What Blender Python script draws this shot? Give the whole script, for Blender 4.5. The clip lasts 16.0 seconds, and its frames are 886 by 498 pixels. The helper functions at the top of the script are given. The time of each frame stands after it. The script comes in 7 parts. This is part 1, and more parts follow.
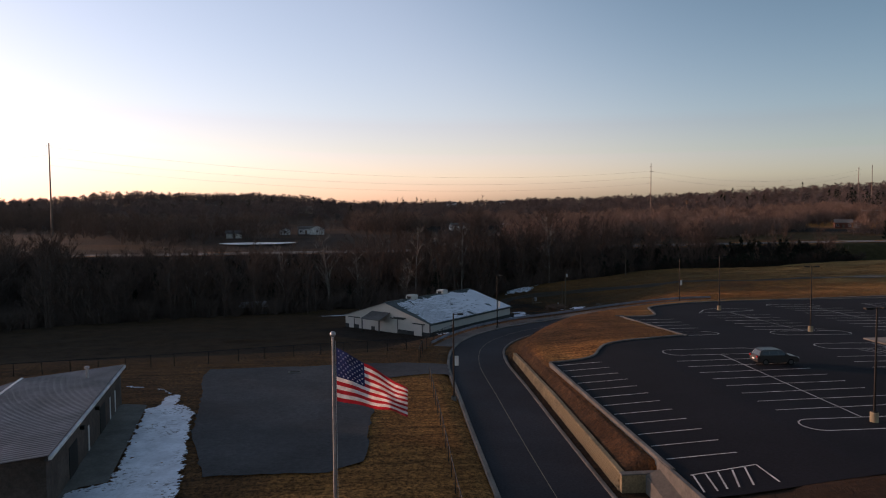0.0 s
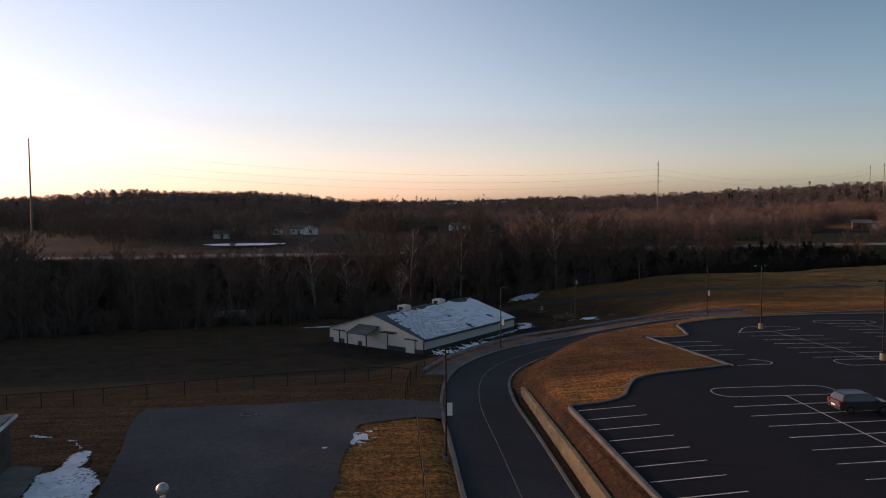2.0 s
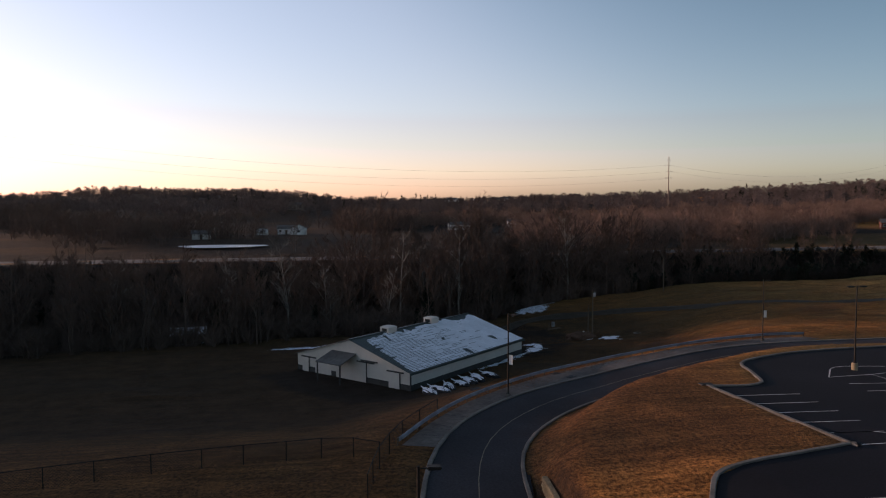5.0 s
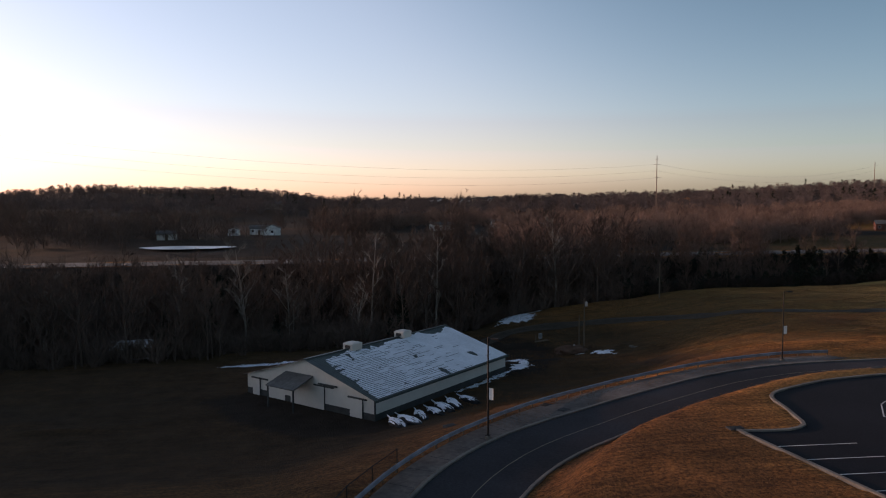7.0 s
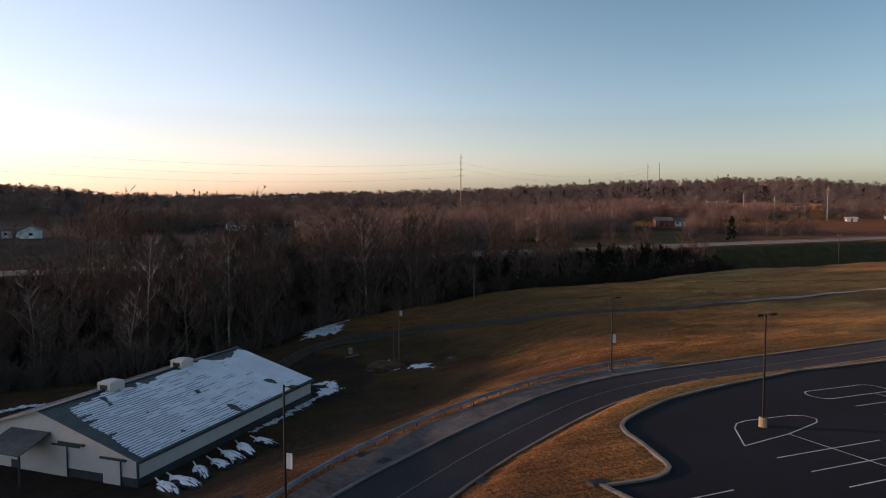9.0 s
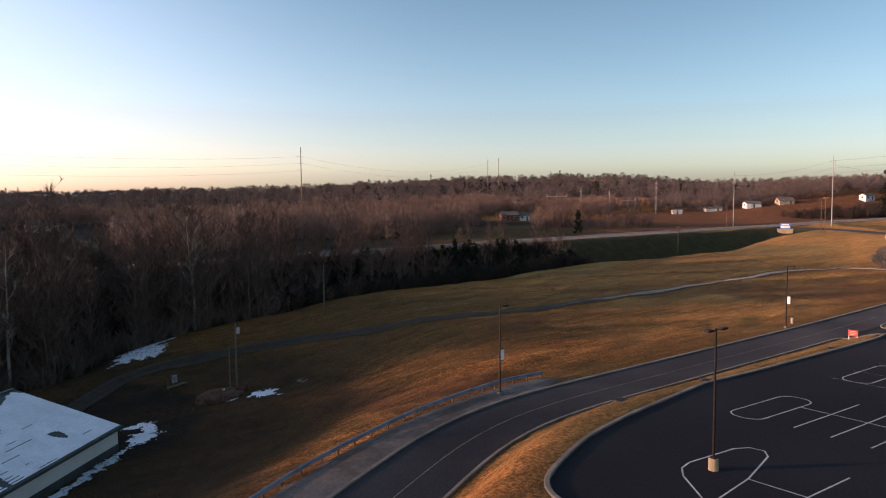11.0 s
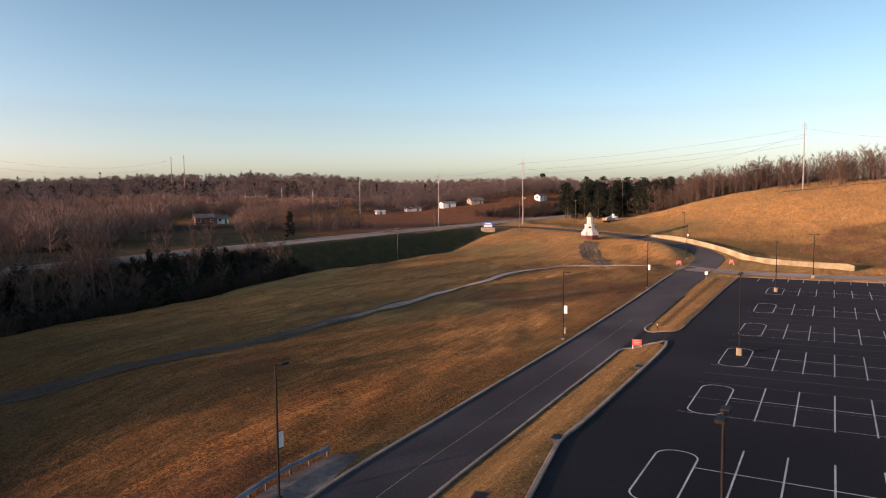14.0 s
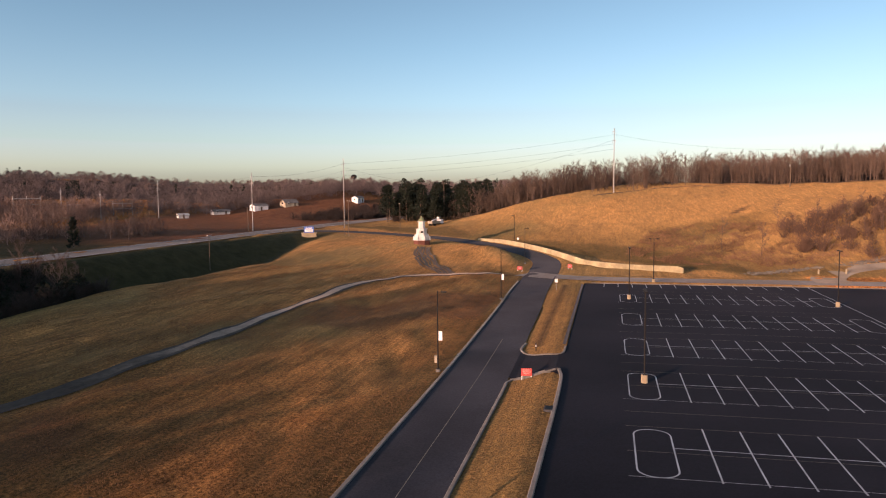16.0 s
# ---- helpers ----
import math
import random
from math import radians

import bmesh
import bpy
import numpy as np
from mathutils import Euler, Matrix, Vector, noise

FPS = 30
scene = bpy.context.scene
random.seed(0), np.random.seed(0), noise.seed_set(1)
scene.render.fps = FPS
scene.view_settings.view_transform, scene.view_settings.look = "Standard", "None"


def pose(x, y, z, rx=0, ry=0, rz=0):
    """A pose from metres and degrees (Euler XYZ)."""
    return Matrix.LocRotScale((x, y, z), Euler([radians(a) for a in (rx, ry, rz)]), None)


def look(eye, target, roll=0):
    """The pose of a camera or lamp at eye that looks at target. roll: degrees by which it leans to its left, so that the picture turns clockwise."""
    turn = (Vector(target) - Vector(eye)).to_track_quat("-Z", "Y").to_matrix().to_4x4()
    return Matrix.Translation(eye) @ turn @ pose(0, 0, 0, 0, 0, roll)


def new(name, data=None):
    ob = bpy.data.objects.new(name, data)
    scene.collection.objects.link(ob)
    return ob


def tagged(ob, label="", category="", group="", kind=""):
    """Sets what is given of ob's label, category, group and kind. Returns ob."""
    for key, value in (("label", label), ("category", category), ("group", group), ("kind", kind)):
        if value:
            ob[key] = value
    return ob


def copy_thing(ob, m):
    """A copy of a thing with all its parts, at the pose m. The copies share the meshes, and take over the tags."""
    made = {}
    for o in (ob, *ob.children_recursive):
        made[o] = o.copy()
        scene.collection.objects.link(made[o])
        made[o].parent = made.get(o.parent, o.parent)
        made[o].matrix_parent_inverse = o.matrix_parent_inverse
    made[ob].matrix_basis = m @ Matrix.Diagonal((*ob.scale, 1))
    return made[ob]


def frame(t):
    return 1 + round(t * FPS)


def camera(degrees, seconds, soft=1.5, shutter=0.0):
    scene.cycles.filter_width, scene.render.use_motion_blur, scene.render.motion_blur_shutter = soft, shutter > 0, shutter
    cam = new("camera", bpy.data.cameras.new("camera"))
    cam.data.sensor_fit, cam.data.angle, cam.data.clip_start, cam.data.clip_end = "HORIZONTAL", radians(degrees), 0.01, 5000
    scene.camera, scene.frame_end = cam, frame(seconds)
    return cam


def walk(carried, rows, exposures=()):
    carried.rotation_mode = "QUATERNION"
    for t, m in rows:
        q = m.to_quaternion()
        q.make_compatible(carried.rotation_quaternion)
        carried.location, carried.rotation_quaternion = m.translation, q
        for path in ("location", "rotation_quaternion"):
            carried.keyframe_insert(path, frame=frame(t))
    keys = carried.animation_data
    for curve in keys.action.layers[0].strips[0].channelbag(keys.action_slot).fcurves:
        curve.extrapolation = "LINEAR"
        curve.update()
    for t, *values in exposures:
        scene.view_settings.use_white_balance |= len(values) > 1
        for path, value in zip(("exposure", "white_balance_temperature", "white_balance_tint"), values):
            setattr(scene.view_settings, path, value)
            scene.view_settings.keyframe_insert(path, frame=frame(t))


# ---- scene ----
cam = camera(65.0, 16.0, 1.1)
PATH = [
    (0, (-5.206, 0.716, 16.958), (-5.018, 2.704, 16.85), -0.4),
    (0.5, (-4.528, 4.637, 16.984), (-4.341, 6.625, 16.875), -0.3),
    (1, (-3.905, 8.797, 17.066), (-3.718, 10.785, 16.955), -0.3),
    (1.5, (-3.376, 12.836, 17.1), (-3.188, 14.824, 16.989), -0.2),
    (2, (-2.747, 16.987, 17.273), (-2.562, 18.975, 17.161), -0.3),
    (2.5, (-2.329, 21.087, 17.405), (-2.144, 23.075, 17.294), -0.1),
    (3, (-1.763, 25.246, 17.595), (-1.579, 27.234, 17.48), -0.1),
    (3.5, (-1.13, 29.105, 17.686), (-0.948, 31.094, 17.57), -0.2),
    (4, (-0.607, 32.766, 17.765), (-0.428, 34.755, 17.647), -0.1),
    (4.2, (-0.284, 34.521, 17.879), (-0.101, 36.509, 17.756), -0.3),
    (6.3, (2.529, 49.353, 17.383), (2.712, 51.342, 17.27), -0.1),
    (6.5, (2.938, 50.877, 17.522), (3.132, 52.864, 17.404), -0.1),
    (7, (3.745, 54.379, 17.542), (3.97, 56.363, 17.422), -0.1),
    (7.5, (4.454, 57.866, 17.559), (4.73, 59.843, 17.439), -0.1),
    (8, (5.358, 61.34, 17.681), (5.746, 63.298, 17.558), -0.2),
    (8.5, (6.184, 64.862, 17.71), (6.768, 66.771, 17.586), -0.1),
    (9, (7.008, 68.367, 17.778), (7.767, 70.213, 17.65), -0.1),
    (9.2, (7.337, 69.758, 17.857), (8.135, 71.587, 17.724), -0.1),
    (11.3, (13.121, 85.428, 17.19), (14.343, 87.006, 17.05), -0.5),
    (11.5, (13.718, 86.893, 17.122), (14.983, 88.435, 16.982), -0.5),
    (12, (15.091, 90.444, 17.08), (16.463, 91.893, 16.941), -0.6),
    (12.5, (16.781, 94.021, 17.133), (18.254, 95.366, 16.992), -0.6),
    (13, (18.784, 97.573, 17.149), (20.352, 98.805, 17.004), -0.6),
    (13.5, (20.888, 100.968, 17.183), (22.546, 102.076, 17.037), -0.5),
    (14, (23.172, 104.156, 17.297), (24.912, 105.132, 17.15), -0.6),
    (14.5, (25.824, 107.358, 17.263), (27.628, 108.209, 17.115), -0.6),
    (15, (28.66, 110.357, 17.298), (30.497, 111.134, 17.149), -0.5),
    (15.5, (31.597, 113.075, 17.631), (33.481, 113.731, 17.482), -0.5),
    (16, (35.047, 115.707, 17.878), (36.987, 116.172, 17.729), -0.5),
]
walk(cam, [(t, look(eye, target, roll)) for t, eye, target, roll in PATH], [(0, 0.52, 6750, 36), (7.5, 0.58, 6700, 35), (9.2, 0.86, 6600, 33), (12, 1.18, 6500, 34), (14, 1.14, 6500, 34), (16, 1.06, 6500, 34)])

# ---- light ----
SUN_AZ, SUN_EL = -61.0, 5.9
world = bpy.data.worlds.new("evening_sky")
scene.world = world
world.use_nodes = True
wn = world.node_tree
wn.nodes.clear()
w_out = wn.nodes.new("ShaderNodeOutputWorld")
w_bg = wn.nodes.new("ShaderNodeBackground")
w_sky = wn.nodes.new("ShaderNodeTexSky")
w_sky.sky_type = "NISHITA"
w_sky.sun_disc = False
w_sky.sun_elevation = radians(SUN_EL)
w_sky.sun_rotation = radians(SUN_AZ)
w_sky.altitude = 200
w_sky.air_density, w_sky.dust_density, w_sky.ozone_density = 1.0, 0.7, 2.1
w_bg.inputs["Strength"].default_value = 0.15
w_hs = wn.nodes.new("ShaderNodeHueSaturation")
w_hs.inputs["Hue"].default_value, w_hs.inputs["Saturation"].default_value = 0.474, 0.82
wn.links.new(w_sky.outputs["Color"], w_hs.inputs["Color"])
# evening haze: brighter towards the sun, thinner away from it
w_haze = wn.nodes.new("ShaderNodeTexSky")
w_haze.sky_type = "NISHITA"
w_haze.sun_disc = False
w_haze.sun_elevation, w_haze.sun_rotation = radians(SUN_EL), radians(SUN_AZ)
w_haze.altitude = 200
w_haze.air_density, w_haze.dust_density, w_haze.ozone_density = 0.0, 5.0, 2.0
w_bw = wn.nodes.new("ShaderNodeRGBToBW")
w_rel = wn.nodes.new("ShaderNodeMath")
w_rel.operation = "DIVIDE"
w_rel.inputs[1].default_value = 0.268
w_top = wn.nodes.new("ShaderNodeMath")
w_top.operation = "SMOOTH_MIN"
w_top.inputs[1].default_value = 1.55
w_top.inputs[2].default_value = 1.6
w_pow = wn.nodes.new("ShaderNodeMath")
w_pow.operation = "POWER"
w_pow.inputs[1].default_value = 0.66
w_mul = wn.nodes.new("ShaderNodeMix")
w_mul.data_type, w_mul.blend_type = "RGBA", "MULTIPLY"
w_mul.inputs[0].default_value = 1.0
wn.links.new(w_haze.outputs["Color"], w_bw.inputs["Color"])
wn.links.new(w_bw.outputs["Val"], w_rel.inputs[0])
wn.links.new(w_rel.outputs["Value"], w_top.inputs[0])
wn.links.new(w_top.outputs["Value"], w_pow.inputs[0])
w_fac = wn.nodes.new("ShaderNodeMapRange")
w_fac.inputs["From Min"].default_value, w_fac.inputs["From Max"].default_value = 0.72, 1.32
w_tint = wn.nodes.new("ShaderNodeMix")
w_tint.data_type = "RGBA"
w_tint.inputs[6].default_value, w_tint.inputs[7].default_value = (0.80, 1.0, 1.08, 1), (1.05, 0.968, 0.972, 1)
w_both = wn.nodes.new("ShaderNodeMix")
w_both.data_type, w_both.blend_type = "RGBA", "MULTIPLY"
w_both.inputs[0].default_value = 1.0
wn.links.new(w_pow.outputs["Value"], w_fac.inputs["Value"])
wn.links.new(w_fac.outputs["Result"], w_tint.inputs[0])
wn.links.new(w_tint.outputs[2], w_both.inputs[6])
wn.links.new(w_pow.outputs["Value"], w_both.inputs[7])
wn.links.new(w_hs.outputs["Color"], w_mul.inputs[6])
wn.links.new(w_both.outputs[2], w_mul.inputs[7])
wn.links.new(w_mul.outputs[2], w_bg.inputs["Color"])
wn.links.new(w_bg.outputs["Background"], w_out.inputs["Surface"])
sun_data = bpy.data.lights.new("sun", "SUN")
sun_data.energy, sun_data.angle, sun_data.color = 3.2, radians(0.6), (1.0, 0.66, 0.40)
sun = new("sun", sun_data)
sun_way = Vector((math.sin(radians(SUN_AZ)) * math.cos(radians(SUN_EL)), math.cos(radians(SUN_AZ)) * math.cos(radians(SUN_EL)), math.sin(radians(SUN_EL))))
sun.matrix_world = look(tuple(sun_way * 300), (0, 0, 0))


# ---- materials ----
def mat(name, base, rough=0.9, metal=0.0, spec=0.3):
    m = bpy.data.materials.new(name)
    m.use_nodes = True
    b = m.node_tree.nodes["Principled BSDF"]
    b.inputs["Base Color"].default_value = (*base, 1)
    b.inputs["Roughness"].default_value = rough
    b.inputs["Metallic"].default_value = metal
    b.inputs["Specular IOR Level"].default_value = spec
    b.inputs["Diffuse Roughness"].default_value = 1.0 if rough >= 0.85 else 0.0
    return m


def nodes_of(m):
    return m.node_tree, m.node_tree.nodes["Principled BSDF"]


def noise_tex(nt, scale, detail=5.0, rough=0.6, coord="Object", stretch=(1, 1, 1)):
    tc = nt.nodes.new("ShaderNodeTexCoord")
    mp = nt.nodes.new("ShaderNodeMapping")
    mp.inputs["Scale"].default_value = stretch
    nz = nt.nodes.new("ShaderNodeTexNoise")
    nz.inputs["Scale"].default_value, nz.inputs["Detail"].default_value, nz.inputs["Roughness"].default_value = scale, detail, rough
    nt.links.new(tc.outputs[coord], mp.inputs["Vector"])
    nt.links.new(mp.outputs["Vector"], nz.inputs["Vector"])
    return nz


def ramp(nt, fac, *stops):
    r = nt.nodes.new("ShaderNodeValToRGB")
    el = r.color_ramp.elements
    while len(el) < len(stops):
        el.new(0.5)
    for e, (p, c) in zip(el, stops):
        e.position, e.color = p, (*c, 1) if len(c) == 3 else c
    nt.links.new(fac, r.inputs["Fac"])
    return r


def mix(nt, fac, a, b, how="MIX"):
    mx = nt.nodes.new("ShaderNodeMix")
    mx.data_type, mx.blend_type = "RGBA", how
    for sock, v in ((mx.inputs[0], fac), (mx.inputs[6], a), (mx.inputs[7], b)):
        if isinstance(v, bpy.types.NodeSocket):
            nt.links.new(v, sock)
        elif isinstance(v, (int, float)):
            sock.default_value = v
        else:
            sock.default_value = (*v, 1)
    return mx.outputs[2]


def bump(nt, b, height, strength=0.4, dist=0.05):
    n = nt.nodes.new("ShaderNodeBump")
    n.inputs["Strength"].default_value, n.inputs["Distance"].default_value = strength, dist
    nt.links.new(height, n.inputs["Height"])
    nt.links.new(n.outputs["Normal"], b.inputs["Normal"])


def speckled(name, base, scale, amount=0.35, rough=0.9, bump_d=0.02, big=0.05, stretch=(1, 1, 1), metal=0.0, spec=0.3, blotch=1.0):
    """A surface with fine grain and broad blotches round one base colour."""
    m = mat(name, base, rough, metal, spec)
    nt, b = nodes_of(m)
    fine, broad = noise_tex(nt, scale, 6, 0.7, stretch=stretch), noise_tex(nt, big, 4, 0.55, stretch=stretch)
    lo, hi = tuple(c * (1 - amount) for c in base), tuple(min(1, c * (1 + amount)) for c in base)
    c1 = ramp(nt, fine.outputs["Fac"], (0.3, lo), (0.7, hi)).outputs["Color"]
    c2 = ramp(nt, broad.outputs["Fac"], (0.35, (1 - 0.28 * blotch,) * 3), (0.65, (1 + 0.18 * blotch,) * 3)).outputs["Color"]
    nt.links.new(mix(nt, 1.0, c1, c2, "MULTIPLY"), b.inputs["Base Color"])
    if bump_d:
        bump(nt, b, fine.outputs["Fac"], 0.5, bump_d)
    return m


# asphalt of the lot: new, nearly black; of the road: older, greyer
M_LOT = speckled("sealed_asphalt", (0.0125, 0.0125, 0.0165), 6.0, 0.35, 0.85, 0.004, 0.06, spec=0.1)
M_ROAD = speckled("road_asphalt", (0.036, 0.037, 0.043), 5.0, 0.3, 0.9, 0.005, 0.09, spec=0.1)
M_HIGHWAY = speckled("worn_asphalt", (0.105, 0.10, 0.096), 1.0, 0.2, 0.85, 0, 0.05)
M_CONC = speckled("concrete", (0.17, 0.155, 0.135), 4.0, 0.2, 0.9, 0.004, 0.4)
M_PAINT = speckled("line_paint", (0.52, 0.51, 0.49), 3.0, 0.2, 0.7, 0, 0.6)
M_YELLOW = speckled("yellow_paint", (0.20, 0.17, 0.12), 3.0, 0.25, 0.75, 0, 0.6)
M_DARKMETAL = speckled("bronze_metal", (0.012, 0.011, 0.010), 8.0, 0.2, 0.6, 0, 1.0, spec=0.2)
M_BLACK = mat("black_rubber", (0.012, 0.012, 0.012), 0.7)
M_GALV = speckled("galvanised_steel", (0.36, 0.37, 0.38), 6.0, 0.15, 0.45, 0, 1.0, metal=0.6)
M_WHITE = speckled("white_paint", (0.78, 0.77, 0.74), 3.0, 0.06, 0.55, 0, 0.6)
M_CREAM = speckled("cream_block", (0.38, 0.31, 0.20), 2.0, 0.12, 0.9, 0.006, 0.3)
M_WOOD = speckled("weathered_pole", (0.16, 0.12, 0.085), 5.0, 0.3, 0.9, 0.006, 0.5, stretch=(1, 1, 0.1))
M_STEELPOLE = speckled("steel_mast", (0.33, 0.32, 0.30), 2.0, 0.1, 0.6, 0, 0.2)
M_RUSTPOLE = speckled("weathering_steel_mast", (0.20, 0.15, 0.12), 2.0, 0.15, 0.7, 0, 0.2)
M_BRICK = speckled("red_brick", (0.17, 0.065, 0.045), 3.0, 0.25, 0.9, 0.004, 0.5)
M_SNOW = speckled("crusted_snow", (0.78, 0.80, 0.84), 3.0, 0.1, 0.75, 0.03, 0.5, blotch=0.3)
M_SNOWDIRT = speckled("dirty_snow", (0.76, 0.79, 0.84), 3.0, 0.12, 0.8, 0.05, 0.5, blotch=0.5)
_nt, _b = nodes_of(M_SNOWDIRT)
_src = _b.inputs["Base Color"].links[0].from_socket
_s1, _s2 = noise_tex(_nt, 3.2, 3, 0.5), noise_tex(_nt, 0.16, 3, 0.6)
_m1 = ramp(_nt, _s1.outputs["Fac"], (0.54, (0, 0, 0)), (0.60, (1, 1, 1))).outputs["Color"]
_m2 = ramp(_nt, _s2.outputs["Fac"], (0.46, (0, 0, 0)), (0.60, (1, 1, 1))).outputs["Color"]
_nt.links.new(mix(_nt, mix(_nt, 1.0, _m1, _m2, "MULTIPLY"), _src, (0.10, 0.085, 0.07)), _b.inputs["Base Color"])
M_GRAVEL = speckled("gravel", (0.066, 0.063, 0.064), 3.0, 0.35, 0.95, 0.02, 0.12)
M_ROCK = speckled("grey_rock", (0.13, 0.112, 0.09), 1.2, 0.35, 0.95, 0.05, 0.4)
# darker copy of bare_twigs, the thicket's shade put into its colour
M_SHADETWIG = speckled("shaded_twigs", (0.050, 0.037, 0.030), 0.6, 0.3, 0.95, 0, 0.05)
M_BARK = speckled("bare_twigs", (0.130, 0.089, 0.070), 0.6, 0.3, 0.95, 0, 0.05)
M_PALEBARK = speckled("sycamore_bark", (0.30, 0.26, 0.22), 0.9, 0.35, 0.9, 0, 0.2)
M_REDTWIG = speckled("reddish_twigs", (0.115, 0.068, 0.046), 0.6, 0.3, 0.95, 0, 0.05)
# distance haze is put into this paler, greyer twig colour
M_HAZETWIG = speckled("hazed_far_twigs", (0.150, 0.114, 0.104), 0.3, 0.3, 0.95, 0, 0.02)
M_CEDAR = speckled("cedar_green", (0.018, 0.024, 0.014), 1.5, 0.4, 0.95, 0, 0.2)
M_PINE = speckled("pine_green", (0.015, 0.021, 0.012), 1.5, 0.4, 0.95, 0, 0.2)
M_GLASS = mat("dark_window", (0.02, 0.022, 0.026), 0.1, 0.0, 0.6)
M_ROOFGREY = speckled("grey_shingles", (0.13, 0.125, 0.12), 2.0, 0.25, 0.9, 0, 0.2)
M_SIDING = speckled("pale_siding", (0.62, 0.60, 0.55), 2.0, 0.08, 0.7, 0, 0.3)
M_TAN = speckled("tan_siding", (0.45, 0.37, 0.26), 2.0, 0.1, 0.7, 0, 0.3)
# pond water: the mirrored sky is put into its pale base colour
M_WATER = speckled("pond_sky_pale", (0.62, 0.64, 0.67), 0.5, 0.10, 0.32, 0, 0.1, spec=0.8)

# dry winter grass: straw brown with green patches and mown streaks
M_GRASS = mat("winter_grass", (0.16, 0.115, 0.05), 1.0, 0.0, 0.1)
_nt, _b = nodes_of(M_GRASS)
_n1 = noise_tex(_nt, 0.018, 5, 0.6)
_n2 = noise_tex(_nt, 0.35, 6, 0.7)
_n3 = noise_tex(_nt, 0.10, 5, 0.65, stretch=(0.22, 1, 1))
_n4 = noise_tex(_nt, 3.4, 8, 0.74)
_n5 = noise_tex(_nt, 1.1, 7, 0.72, stretch=(0.06, 1, 1))
_c = ramp(_nt, _n1.outputs["Fac"], (0.38, (0.45, 0.195, 0.057)), (0.50, (0.39, 0.170, 0.050)), (0.64, (0.27, 0.142, 0.045))).outputs["Color"]
_c = mix(_nt, 0.38, _c, ramp(_nt, _n3.outputs["Fac"], (0.35, (0.45, 0.42, 0.42)), (0.65, (1.35, 1.3, 1.2))).outputs["Color"], "MULTIPLY")
_c = mix(_nt, 0.7, _c, ramp(_nt, _n2.outputs["Fac"], (0.3, (0.55, 0.53, 0.5)), (0.7, (1.35, 1.33, 1.3))).outputs["Color"], "MULTIPLY")
_c = mix(_nt, 1.0, _c, ramp(_nt, _n4.outputs["Fac"], (0.40, (0.36, 0.33, 0.32)), (0.60, (1.75, 1.72, 1.68))).outputs["Color"], "MULTIPLY")
_c = mix(_nt, 0.7, _c, ramp(_nt, _n5.outputs["Fac"], (0.38, (0.42, 0.41, 0.40)), (0.62, (1.45, 1.42, 1.38))).outputs["Color"], "MULTIPLY")
_cov = _nt.nodes.new("ShaderNodeAttribute")
_cov.attribute_name = "cover"
_sep = _nt.nodes.new("ShaderNodeSeparateColor")
_nt.links.new(_cov.outputs["Color"], _sep.inputs["Color"])
# dark green and litter brown; both also carry shade put into the grass colour
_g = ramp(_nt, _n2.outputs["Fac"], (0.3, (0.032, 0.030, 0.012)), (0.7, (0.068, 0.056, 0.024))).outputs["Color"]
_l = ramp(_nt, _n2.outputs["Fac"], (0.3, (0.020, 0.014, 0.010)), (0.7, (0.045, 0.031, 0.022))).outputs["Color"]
_r = ramp(_nt, _n2.outputs["Fac"], (0.3, (0.070, 0.032, 0.019)), (0.7, (0.13, 0.062, 0.036))).outputs["Color"]
_tan = mix(_nt, 0.6, mix(_nt, 1.0, _c, (0.80, 1.12, 1.2), "MULTIPLY"), (0.225, 0.158, 0.070))
_c = mix(_nt, _cov.outputs["Alpha"], _tan, _c)
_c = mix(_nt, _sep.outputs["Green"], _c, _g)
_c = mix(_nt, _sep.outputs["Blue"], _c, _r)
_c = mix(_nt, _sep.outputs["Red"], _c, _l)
_nt.links.new(_c, _b.inputs["Base Color"])
_n6 = noise_tex(_nt, 2.4, 6, 0.68, stretch=(1.6, 0.8, 1))
bump(_nt, _b, _n6.outputs["Fac"], 0.9, 0.32)

# ---- the lie of the land ----
def ss(a, b, v):
    t = np.clip((np.asarray(v, float) - a) / (b - a), 0, 1)
    return t * t * (3 - 2 * t)


def lerp(a, b, w):
    return a + (b - a) * w


def arc_line(points, step=1.0):
    """A smooth polyline (Catmull-Rom) through a few plan points, at even steps."""
    p = [np.array(q, float) for q in points]
    p = [2 * p[0] - p[1]] + p + [2 * p[-1] - p[-2]]
    out = []
    for a, b, c, d in zip(p, p[1:], p[2:], p[3:]):
        n = max(2, int(np.linalg.norm(c - b) / step))
        for i in range(n):
            t = i / n
            out.append(0.5 * ((2 * b) + (c - a) * t + (2 * a - 5 * b + 4 * c - d) * t * t + (3 * b - a - 3 * c + d) * t ** 3))
    out.append(p[-2])
    return np.array(out)


def near_line(line, x, y):
    """Distance to a polyline, and on which side (1: left of its way, -1: right)."""
    x, y = np.asarray(x, float), np.asarray(y, float)
    best, side = np.full(x.shape, 1e9), np.ones(x.shape)
    for (ax, ay), (bx, by) in zip(line[:-1], line[1:]):
        dx, dy = bx - ax, by - ay
        q = dx * dx + dy * dy
        t = np.clip(((x - ax) * dx + (y - ay) * dy) / q, 0, 1)
        d = np.hypot(x - ax - t * dx, y - ay - t * dy)
        s = np.where(dx * (y - ay) - dy * (x - ax) >= 0, 1.0, -1.0)
        closer = d < best
        best, side = np.where(closer, d, best), np.where(closer, s, side)
    return best, side


